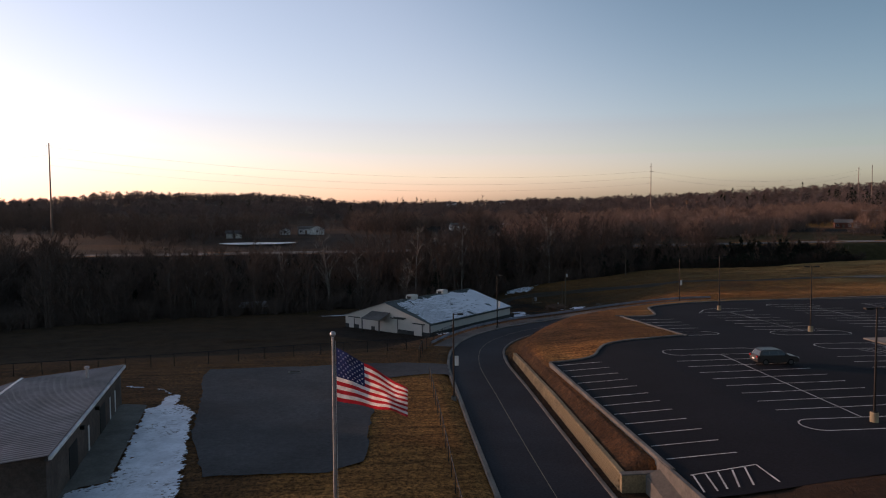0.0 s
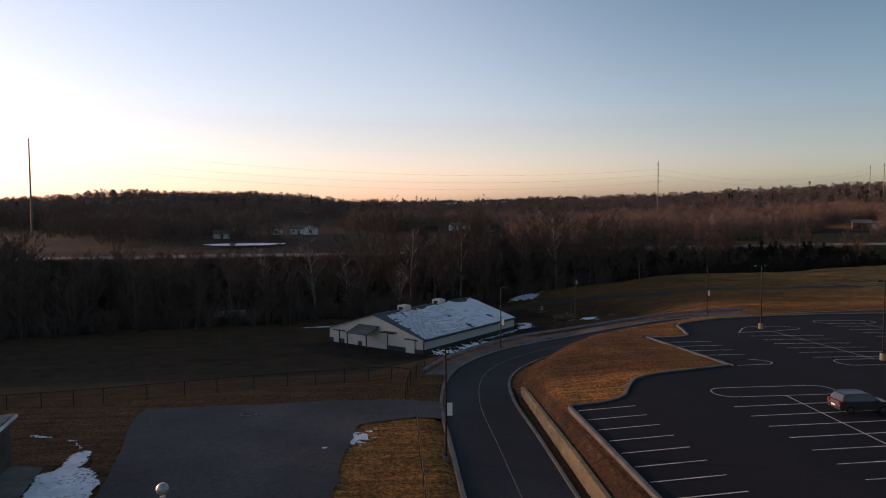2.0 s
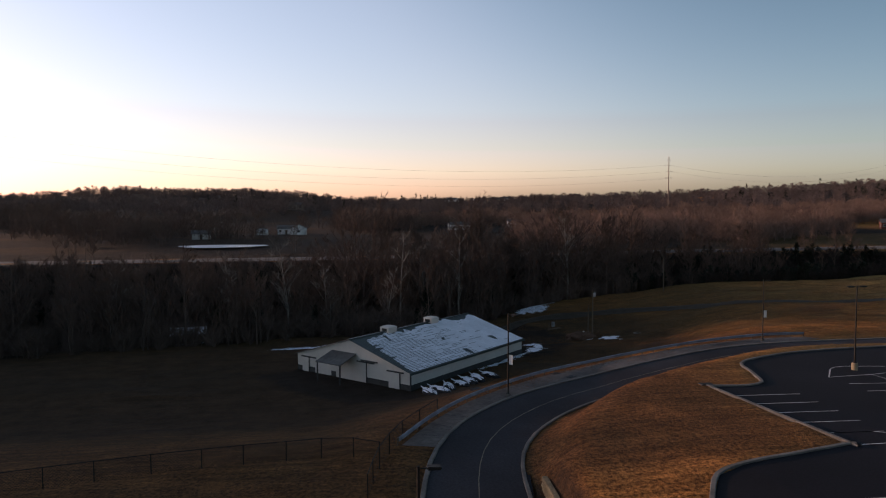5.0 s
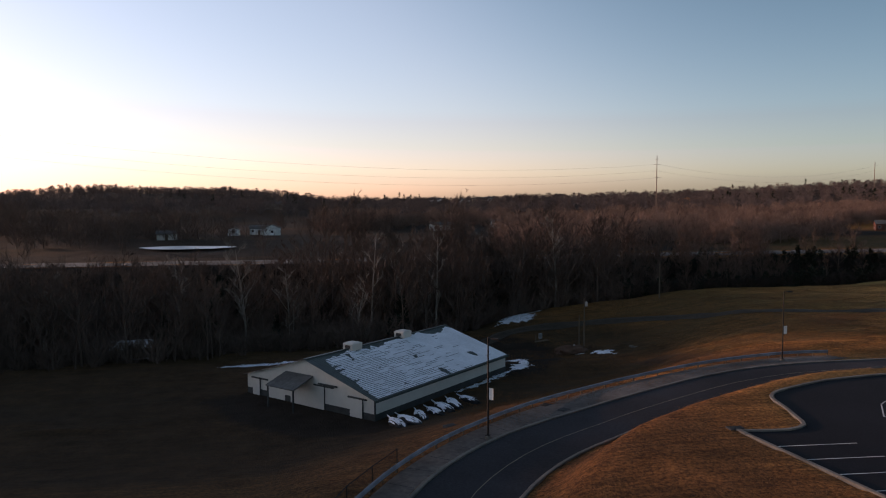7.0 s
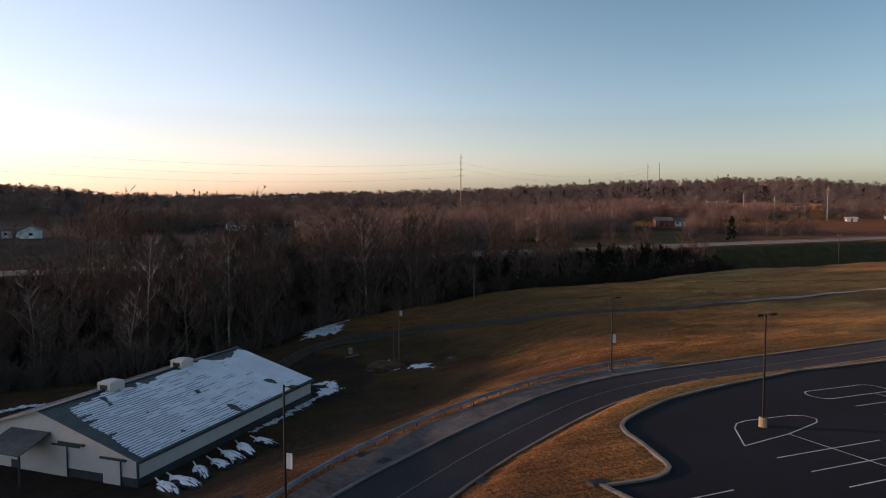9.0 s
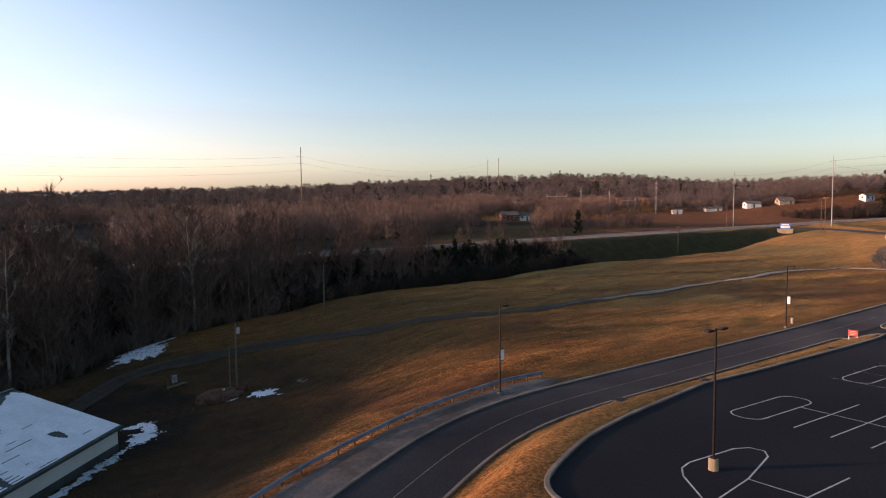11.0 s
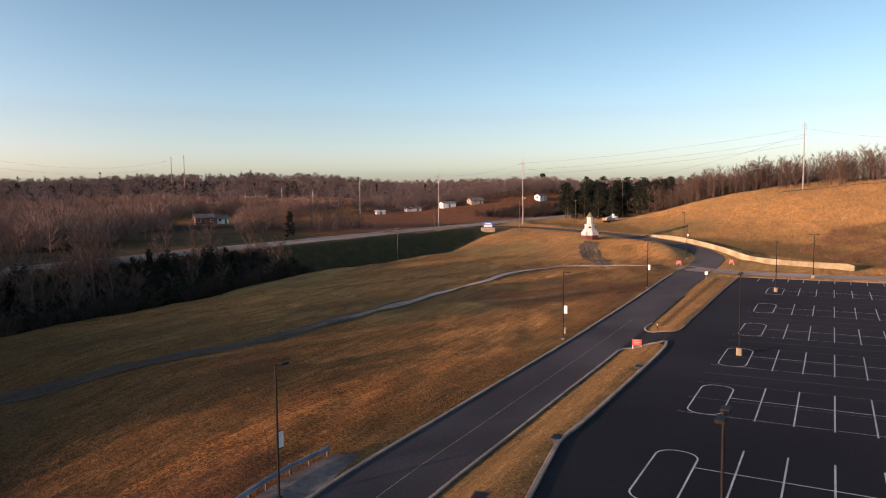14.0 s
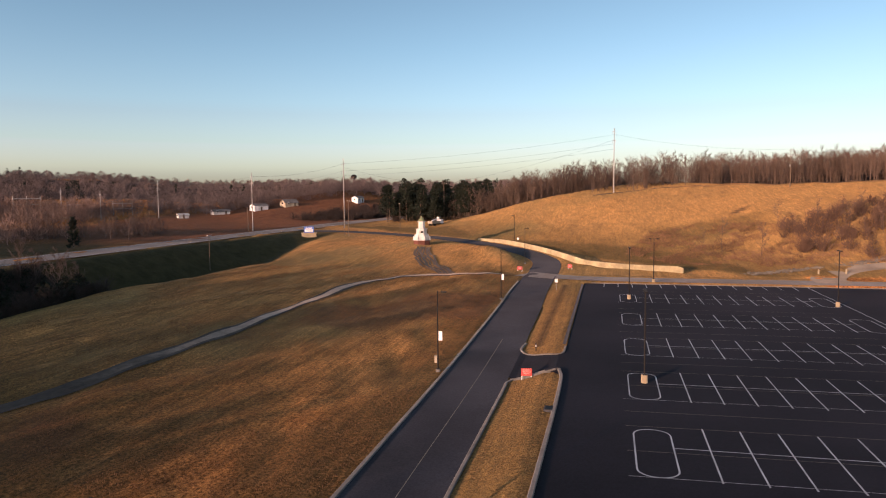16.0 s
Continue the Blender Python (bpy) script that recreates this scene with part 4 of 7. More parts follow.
_grav = ramp(_nt, _t1.outputs["Fac"], (0.3, (0.23, 0.18, 0.135)), (0.7, (0.40, 0.315, 0.24))).outputs["Color"]
_add = _nt.nodes.new("ShaderNodeMath")
_add.operation = "MULTIPLY_ADD"
_nt.links.new(_t2.outputs["Fac"], _add.inputs[0])
_add.inputs[1].default_value = 0.6
_nt.links.new(_far.outputs["Result"], _add.inputs[2])
_w = ramp(_nt, _add.outputs["Value"], (0.48, (0, 0, 0)), (0.92, (1, 1, 1))).outputs["Color"]
_nt.links.new(mix(_nt, _w, _soil, _grav), _b.inputs["Base Color"])
bump(_nt, _b, _t1.outputs["Fac"], 0.25, 0.02)
M_SHOULDER = speckled("track_soil", (0.050, 0.038, 0.028), 1.6, 0.4, 0.95, 0.02, 0.2)
v, f = ribbon(TRACK, 1.55, -1.5, 0.2, 8)
v = [(x + 0.22 * noise.noise(Vector((x * 0.8, y * 0.8, 3.0))), y + 0.22 * noise.noise(Vector((x * 0.7, y * 1.1, 9.0))), z) for x, y, z in np.array(v).tolist()]
setting("ground_track_edge", on_meadow(v, 0.17), f, M_SHOULDER, "dark trodden soil along the gravel lane", "track edge", True)
for a, b in ((0.85, -0.75),):
    v, f = ribbon(TRACK, a, b, 0.2, 6)
    v = [(x + 0.1 * noise.noise(Vector((x * 0.9, y * 0.9, a))), y + 0.1 * noise.noise(Vector((x * 0.6, y * 1.4, a + 5))), z) for x, y, z in np.array(v).tolist()]
    setting("road_track", on_meadow(v, 0.2), f, M_TRACK, "narrow gravel lane worn across the field", "track", True)
# churned tyre ruts below the monument
M_MUD = speckled("churned_mud", (0.075, 0.058, 0.044), 1.5, 0.45, 0.95, 0.05, 0.3)
RUT = arc_line([(181, 150), (187, 153), (194, 157), (201, 160), (208, 162.4), (215, 164.7), (224, 166.4)], 0.8)
ruts = empty("tyre_ruts", "churned muddy tyre ruts across the grass", "ruts")
for k, (off, half) in enumerate(((-2.3, 0.25), (-1.4, 0.32), (-0.5, 0.22), (0.4, 0.34), (1.3, 0.26), (2.2, 0.3))):
    sway = np.array([0.5 * noise.noise(Vector((p[0] * 0.22, p[1] * 0.22, k * 5.0))) for p in RUT])
    way = RUT + offsets(RUT) * (off * (0.55 + 0.45 * np.sin(np.linspace(0.4, 2.9, len(RUT)))) + sway)[:, None]
    v, f = ribbon(way, half, -half, 0.24, 2)
    mesh_ob("rut", on_meadow(v, 0.16), f, M_MUD, ruts, smooth=True)
v, f = ribbon(SIDE_ROAD, 3.2, -3.2, 0.10, 2)
setting("road_side", v, f, speckled("tan_concrete_road", (0.15, 0.128, 0.10), 2.0, 0.2, 0.9, 0.004, 0.15), "gravel side road climbing past the hill", "road", True)

# foot trail along the hill's brow and a washed-out hollow below it
v, f = ribbon(arc_line([(312, 122), (321, 100), (319, 80), (314, 64), (300, 46), (286, 31)], 2.0), 0.7, -0.7, 0.16, 2)
setting("ground_trail", on_meadow(v, 0.16), f, speckled("bare_brown_soil", (0.060, 0.043, 0.030), 2.0, 0.35, 0.95, 0.03, 0.3), "narrow bare trail along the hill's brow", "trail", True)
# gravel yard and snow-covered slab by the shed
def sheet(name, poly, lift, material, label, category, step=1.5, rough=0.0, kind="structure"):
    p = np.array(poly, float)
    (x0, y0), (x1, y1) = p.min(0), p.max(0)
    bm = bmesh.new()
    bm.faces.new([bm.verts.new((x, y, 0)) for x, y in poly])
    for axis, lo, hi in ((0, x0, x1), (1, y0, y1)):
        for c in np.arange(lo + step, hi, step):
            co, no = [0, 0, 0], [0, 0, 0]
            co[axis], no[axis] = c, 1
            bmesh.ops.bisect_plane(bm, geom=bm.verts[:] + bm.edges[:] + bm.faces[:], plane_co=co, plane_no=no)
    bmesh.ops.triangulate(bm, faces=bm.faces[:])
    qx, qy = np.array([q.co.x for q in bm.verts]), np.array([q.co.y for q in bm.verts])
    vz = land(qx, qy) + relief(qx, qy, paved(qx, qy))
    for q, z in zip(bm.verts, vz):
        q.co.z = float(z) + lift + rough * noise.noise(q.co * 0.7)
    if sum(f_.calc_area() * f_.normal.z for f_ in bm.faces) < 0:
        bmesh.ops.reverse_faces(bm, faces=bm.faces[:])
    return tagged(part(name, bm, material), label, category, kind=kind)


def blob(cx, cy, rx, ry, seed, n=26, rz=0.0, jag=0.3):
    r_ = random.Random(seed)
    ph = [r_.uniform(0, 6.28) for _ in range(5)]
    out = []
    for i in range(n):
        a = 2 * math.pi * i / n
        k = 1 + jag * (0.5 * math.sin(2 * a + ph[0]) + 0.35 * math.sin(3 * a + ph[1]) + 0.3 * math.sin(5 * a + ph[2]) + 0.25 * math.sin(8 * a + ph[3])) + jag * 0.25 * r_.uniform(-1, 1)
        x, y = rx * k * math.cos(a), ry * k * math.sin(a)
        out.append((cx + x * math.cos(rz) - y * math.sin(rz), cy + x * math.sin(rz) + y * math.cos(rz)))
    return out


def ragged(poly, step, amp, seed):
    """A plan outline broken into short uneven steps."""
    r_ = random.Random(seed)
    out = []
    for a, b in zip(poly, poly[1:] + poly[:1]):
        n = max(1, int(math.hypot(b[0] - a[0], b[1] - a[1]) / step))
        for i in range(n):
            k = amp * (0.35 if i == 0 else 1.0)
            out.append((a[0] + (b[0] - a[0]) * i / n + r_.uniform(-k, k), a[1] + (b[1] - a[1]) * i / n + r_.uniform(-k, k) * 0.6))
    return out


sheet("pavement_yard", ragged([(-25.4, 85.8), (-8, 86.6), (0.5, 86), (3.2, 85), (3.0, 79.5), (0.2, 80.2), (-4.6, 78.6), (-5.6, 70), (-6.4, 52.6), (-9, 50.6), (-17.8, 50.8), (-21, 60), (-23.5, 74), (-25.4, 82)], 0.9, 0.16, 4), 0.17, M_GRAVEL, "flat grey gravel yard", "yard", rough=0.03)
sheet("pavement_slab", [(-31, 46), (-30.9, 50), (-32.6, 60), (-30.4, 71.3), (-27.9, 70.6), (-26.0, 60.3), (-24.2, 50.5), (-25.9, 49.8), (-25.4, 46)], 0.23, M_CONC, "grey concrete slab beside the shed", "slab", 2.0)
def snow_field(poly, lift, label, step, seed, jag, holes):
    """Thin snow laid in small cells that break up into specks towards its edge."""
    p = np.array(poly, float)
    (x0, y0), (x1, y1) = p.min(0) - 0.8, p.max(0) + 0.8
    xs_, ys_ = np.arange(x0, x1 + step, step), np.arange(y0, y1 + step, step)
    sx, sy = np.meshgrid(xs_, ys_, indexing="ij")
    far_in = edge_far([tuple(q) for q in poly], sx[:-1, :-1] + step / 2, sy[:-1, :-1] + step / 2)
    off = Vector((seed * 7.3, seed * 3.1, 0.0))
    sz = land(sx, sy) + relief(sx, sy, paved(sx, sy)) + lift
    nyv = len(ys_)
    verts = [(x, y, z + 0.05 * noise.noise(Vector((x * 0.9, y * 0.9, 0)) + off)) for x, y, z in zip(sx.ravel().tolist(), sy.ravel().tolist(), sz.ravel().tolist())]
    faces = []
    for i, j in zip(*np.nonzero(far_in < jag)):
        v_ = Vector((float(xs_[i]), float(ys_[j]), 0)) + off
        n_ = 0.9 * noise.noise(v_ * 0.9) + 0.6 * noise.noise(v_ * 2.6) + 0.5 * noise.noise(v_ * 6.5)
        if far_in[i, j] < jag * (n_ - 0.25) and n_ < holes:
            a_ = int(i) * nyv + int(j)
            faces.append((a_, a_ + nyv, a_ + nyv + 1, a_ + 1))
    used = sorted({k for f_ in faces for k in f_})
    index = {k: m_ for m_, k in enumerate(used)}
    return tagged(mesh_ob("snow_patch", [verts[k] for k in used], [tuple(index[k] for k in f_) for f_ in faces], M_SNOWDIRT, smooth=True), label, "snow")


snow_group = "snow patches"
snow_field([(-24.1, 50.5), (-25.9, 60.3), (-27.6, 69.0), (-26.7, 69.8), (-26.9, 73.2), (-26.1, 74.4), (-25.4, 73.4), (-25.1, 70.4), (-23.8, 69.6), (-22.6, 67.4), (-22.3, 64.8), (-20.3, 56.1), (-18.6, 47.5), (-18.2, 44), (-25.2, 44), (-26.4, 48.6)], 0.27, "crusted snow with dirt specks beside the shed", 0.14, 9, 0.35, 0.85)
for cx, cy, rx, ry, sd, rz in ((-5.6, 74.6, 2.2, 2.1, 3, 0.9), (28.4, 161.6, 3.2, 1.6, 4, 1.2), (44.0, 167.6, 2.2, 1.1, 5, -0.3), (35.2, 195.0, 5.6, 2.3, 6, 0.5), (-12.5, 167, 6.0, 1.2, 7, 0.2), (21.8, 152.9, 6.4, 0.8, 8, 0.86), (-35, 178, 4.0, 1.2, 9, 0.1), (-31.4, 78.4, 1.2, 0.13, 10, -0.35), (-29.2, 77.4, 1.3, 0.16, 30, -0.5), (-27.5, 75.8, 1.1, 0.15, 31, -1.0), (28.0, 164.6, 1.3, 0.9, 25, 0.4), (40.3, 169.0, 0.9, 0.5, 26, 0.4), (33.0, 196.5, 1.6, 0.5, 28, 0.5), (39.6, 200.0, 2.6, 0.7, 29, 0.5)):
    tagged(snow_field(blob(cx, cy, rx, ry, sd, 40, rz, 0.35), 0.14, "thin broken patch of old snow on the grass", 0.13, sd, min(1.1, 0.45 * min(rx, ry) + 0.25), 1.0), group=snow_group)


# ---- utility pole by the barn, with mound ----
def wood_pole(x, y, h, label, arms=(), fixture=None, r=0.16, group="utility poles"):
    base = empty("utility_pole", label, "utility pole", (x, y, ground_at(x, y)), 0, group)
    part("pole", tubes(((0, 0, -0.5), (0, 0, h), r, r * 0.6), n=8), M_WOOD, base)
    for z, w, ang in arms:
        c, s = math.cos(radians(ang)) * w / 2, math.sin(radians(ang)) * w / 2
        arm = part("crossarm", tubes(((-c, -s, z), (c, s, z), 0.07), n=5), M_WOOD, base)
        for k in (-0.92, -0.4, 0.4, 0.92):
            part("insulator", tubes(((c * k, s * k, z + 0.05), (c * k, s * k, z + 0.32), 0.05, 0.03), n=6), M_WHITE, arm)
    if fixture:
        part("transformer", lathe([(0.22, fixture), (0.25, fixture + 0.1), (0.25, fixture + 0.75), (0.12, fixture + 0.85)], 10), M_GALV, base, "grey transformer can").location = (0.34, 0, 0)
    return base


wood_pole(41.9, 171.6, 9.0, "weathered wooden utility pole with a transformer", fixture=7.6)
wood_pole(41.2, 172.2, 6.0, "short weathered wooden pole stub", r=0.13)
mound = bmesh.new()
bmesh.ops.create_icosphere(mound, subdivisions=4, radius=1)
for q in mound.verts:
    q.co = Vector((q.co.x * 2.9, q.co.y * 1.8, max(-0.2, q.co.z) * 1.15)) * (1 + 0.22 * noise.noise(q.co * 2.3))
mo = part("earth_mound", mound, speckled("brown_earth", (0.12, 0.066, 0.042), 3, 0.4, 0.95, 0.05, 0.6))
mo.location = (39.4, 170.6, ground_at(39.4, 170.6))
tagged(mo, "small brown mound of earth and brush", "mound")


def cabinet_rack(x, y):
    z = ground_at(x, y)
    base = empty("utility_cabinet", "grey metal cabinet on a post rack with a low bench", "utility cabinet", (x, y, z), 30)
    for px, py in ((-0.9, 0), (0.0, 0)):
        part("post", boxes((px - 0.06, py - 0.06, -0.3, px + 0.06, py + 0.06, 1.7)), M_WOOD, base)
    part("cabinet", boxes((-0.12, -0.2, 0.9, 0.5, 0.16, 1.85)), M_GALV, base, "grey steel cabinet")
    for k in range(3):
        part("bench_slat", boxes((-0.9, -0.35 + 0.26 * k, 0.42, 2.1, -0.15 + 0.26 * k, 0.48)), M_WOOD, base)
    for px in (0.9, 2.0):
        part("bench_leg", boxes((px - 0.05, -0.3, -0.2, px + 0.05, 0.3, 0.42)), M_WOOD, base)


cabinet_rack(35.6, 178.2)
stake = empty("marker_stake", "thin wooden stake with white tape by the mound", "stake", (39.1, 168.4, ground_at(39.1, 168.4)))
part("stick", tubes(((0, 0, -0.2), (0.05, 0.1, 1.9), 0.035, 0.02), n=6), M_WOOD, stake)
part("flag_tape", boxes((-0.05, 0.08, 1.55, 0.22, 0.095, 1.72)), M_WHITE, stake, "white flagging tape")
for mx, my, rz_ in ((49.6, 167.8, 20), (-15.0, 82.6, 5)):
    drain = empty("yard_drain", "square concrete drain frame with a dark grate", "drain", (mx, my, ground_at(mx, my) + 0.16), rz_, "yard drains")
    part("frame", boxes((-0.75, -0.55, -0.2, 0.75, -0.38, 0.12), (-0.75, 0.38, -0.2, 0.75, 0.55, 0.12), (-0.75, -0.38, -0.2, -0.58, 0.38, 0.12), (0.58, -0.38, -0.2, 0.75, 0.38, 0.12)), M_CONC, drain)
    part("grate", boxes((-0.58, -0.38, -0.1, 0.58, 0.38, 0.03)), M_BLACK, drain, "dark iron grate")


# ---- the barn ----
M_BARNWALL = speckled("cream_metal_siding", (0.58, 0.55, 0.49), 1.2, 0.05, 0.6, 0, 0.4, blotch=0.15)
M_BARNROOF = speckled("green_metal_roof", (0.035, 0.055, 0.05), 2.0, 0.15, 0.45, 0, 0.4, spec=0.5)
M_WAINSCOT = speckled("dark_wainscot", (0.05, 0.052, 0.05), 2.0, 0.2, 0.7, 0, 0.4)
BX, BY, BROT = 4.85, 135.2, math.degrees(math.atan2(22.7, 20.2))
BLEN, BWID, BEAVE, BRIDGE = 30.4, 22.8, 2.65, 6.05
bz = -7.7
barn = empty("barn", "long low cream metal barn with snow on its green roof", "barn", (BX, BY, bz), BROT)
# local x runs along the eave, y across the gable


def gable_wall(x0, x1):
    bm = bmesh.new()
    prof = [(0, -0.4), (0, BEAVE), (BWID / 2, BRIDGE), (BWID, BEAVE), (BWID, -0.4)]
    a = [bm.verts.new((x0, y, z)) for y, z in prof]
    b = [bm.verts.new((x1, y, z)) for y, z in prof]
    bm.faces.new(a)
    bm.faces.new(b[::-1])
    for i in range(5):
        bm.faces.new([a[i], b[i], b[(i + 1) % 5], a[(i + 1) % 5]])
    bmesh.ops.recalc_face_normals(bm, faces=bm.faces[:])
    return bm


part("gable_wall", gable_wall(0, 0.2), M_BARNWALL, barn)
part("gable_wall", gable_wall(BLEN - 0.2, BLEN), M_BARNWALL, barn)
part("side_wall", boxes((0.2, 0, -0.4, BLEN - 0.2, 0.2, BEAVE)), M_BARNWALL, barn)
part("side_wall", boxes((0.2, BWID - 0.2, -0.4, BLEN - 0.2, BWID, BEAVE)), M_BARNWALL, barn)
part("wainscot", boxes((-0.03, -0.03, -0.4, BLEN + 0.03, 0.0, 0.9)), M_WAINSCOT, barn, "dark green wainscot band")
for y0, y1 in ((0.0, 1.9), (3.9, 8.2), (14.4, 15.4), (18.9, 20.2), (21.6, BWID)):
    part("wainscot", boxes((-0.035, y0, -0.4, 0.0, y1, 0.9)), M_WAINSCOT, barn)
part("corner_trim", boxes((-0.05, -0.05, -0.3, 0.12, 0.12, BEAVE)), M_WAINSCOT, barn)


def roof_slope(y_e, y_r, name, material, lift=0.0, inset=0.0):
    bm = bmesh.new()
    n = 68
    dirn = 1 if y_r > y_e else -1
    sl = (BRIDGE - BEAVE) / (BWID / 2)
    e = y_e - 0.35 * dirn
    ze, zr = BEAVE - 0.35 * sl, BRIDGE
    for i in range(n):
        xa = -0.4 + (BLEN + 0.8) * i / n
        xb = -0.4 + (BLEN + 0.8) * (i + 1) / n
        rib = 0.05
        pts = ((xa, 0), (xa + 0.03, rib), (xa + 0.09, rib), (xa + 0.12, 0), (xb, 0))
        low = [bm.verts.new((x, e, ze + h + 0.05)) for x, h in pts]
        top = [bm.verts.new((x, y_r, zr + h + 0.05)) for x, h in pts]
        for j in range(4):
            bm.faces.new([low[j], low[j + 1], top[j + 1], top[j]])
    bmesh.ops.remove_doubles(bm, verts=bm.verts[:], dist=0.002)
    bmesh.ops.recalc_face_normals(bm, faces=bm.faces[:])
    return part(name, bm, material, barn)


roof_slope(0, BWID / 2, "roof_slope", M_BARNROOF)
roof_slope(BWID, BWID / 2, "roof_slope", M_BARNROOF)
part("ridge_cap", boxes((-0.4, BWID / 2 - 0.22, BRIDGE + 0.06, BLEN + 0.4, BWID / 2 + 0.22, BRIDGE + 0.13)), M_BARNROOF, barn)
part("eave_trim", boxes((-0.42, -0.40, BEAVE - 0.28, BLEN + 0.42, -0.34, BEAVE + 0.02)), M_BARNROOF, barn)
# snow lying on the slope towards the lot, worn through along the ridge and the near gable
sn_v, sn_f, keep = [], [], {}
NX, NY = 180, 132
for i in range(NX + 1):
    for j in range(NY + 1):
        x = -0.25 + (BLEN + 0.5) * i / NX
        s = j / NY
        y = -0.3 + (BWID / 2 + 0.1) * s
        z = BEAVE + (BRIDGE - BEAVE) * y / (BWID / 2) + 0.116 + 0.012 * noise.noise(Vector((x * 2, y * 2, 0)))
        sn_v.append((x, y, z))
for i in range(NX):
    for j in range(NY):
        x, s = BLEN * (i + 0.5) / NX, (j + 0.5) / NY
        n1 = noise.noise(Vector((x * 0.28, s * 1.6, 4.0))) + 0.5 * noise.noise(Vector((x * 0.9, s * 4.0, 1.0)))
        streak = noise.noise(Vector((x * 0.13, s * 24.0, 8.0)))
        left_edge = 0.7 + 1.4 * s ** 2 + 3.2 * max(0.0, streak) ** 1.3 * (0.3 + s) + 0.5 * n1
        top_edge = 0.92 + 0.13 * n1
        hole = noise.noise(Vector((x * 0.42, s * 5.0, 20.0))) > 0.60
        row = (s * 33.0) % 1.0 < 0.25
        thin = row and noise.noise(Vector((x * 0.35, math.floor(s * 33.0) * 3.7, 2.0))) + 0.55 - x / BLEN * 1.2 > 0.0
        if x > left_edge and 0.012 < s < top_edge and not hole and not thin:
            a = i * (NY + 1) + j
            sn_f.append((a, a + NY + 1, a + NY + 2, a + 1))
mesh_ob("roof_snow", sn_v, sn_f, M_SNOW, barn, "thin snow cover melting in streaks", True)

for xc in (8.6, 19.6):
    cup = part("cupola", boxes((xc - 1.0, BWID / 2 - 0.85, BRIDGE - 0.4, xc + 1.0, BWID / 2 + 0.85, BRIDGE + 0.72)), M_BARNWALL, barn, "small cream roof cupola")
    bm = bmesh.new()
    bmesh.ops.create_cone(bm, cap_ends=True, segments=4, radius1=1.38, radius2=0.9, depth=0.16, matrix=Matrix.Translation((xc, BWID / 2, BRIDGE + 0.80)) @ Matrix.Rotation(radians(45), 4, "Z"))
    part("cupola_roof", bm, M_BARNWALL, cup)
    part("louvre", boxes((xc - 1.02, BWID / 2 - 0.5, BRIDGE + 0.1, xc - 1.0, BWID / 2 + 0.5, BRIDGE + 0.55)), M_WAINSCOT, cup)
# doors on the gable towards the drive, each with its sliding rail
for y0, w, h, ry0, ry1 in ((1.9, 2.0, 2.35, 1.2, 4.2), (20.2, 1.4, 2.3, 18.6, 21.8), (8.2, 3.0, 3.2, 6.0, 9.2)):
    d = part("sliding_door", boxes((-0.14, y0, -0.3, -0.05, y0 + w, h)), M_BARNWALL, barn)
    part("door_frame", boxes((-0.16, y0 - 0.07, -0.3, -0.04, y0, h)), M_WAINSCOT, d)
    part("door_rail", boxes((-0.22, ry0, h + 0.02, -0.04, ry1, h + 0.2)), M_WAINSCOT, barn)
# porch over the main door
porch = part("porch_roof", bmesh.new(), M_ROOFGREY, barn, "dark shingled porch roof")
bm = bmesh.new()
vs = [(-3.4, 10.2, 3.0), (-3.4, 15.2, 3.0), (0, 15.2, 4.1), (0, 10.2, 4.1)]
t = [bm.verts.new(p) for p in vs]
u = [bm.verts.new((x, y, z - 0.14)) for x, y, z in vs]
bm.faces.new(t)
bm.faces.new(u[::-1])
for i in range(4):
    bm.faces.new([t[i], u[i], u[(i + 1) % 4], t[(i + 1) % 4]])
bmesh.ops.recalc_face_normals(bm, faces=bm.faces[:])
bm.to_mesh(porch.data)
bm.free()
for y in (10.4, 15.0):
    part("porch_post", boxes((-3.3, y - 0.08, -0.3, -3.14, y + 0.08, 2.9)), M_WAINSCOT, barn)
part("main_door", boxes((-0.10, 10.4, -0.3, -0.04, 14.2, 2.75)), M_BARNWALL, barn)
part("door_rail", boxes((-0.2, 6.6, 3.0, -0.04, 10.0, 3.18)), M_WAINSCOT, barn)


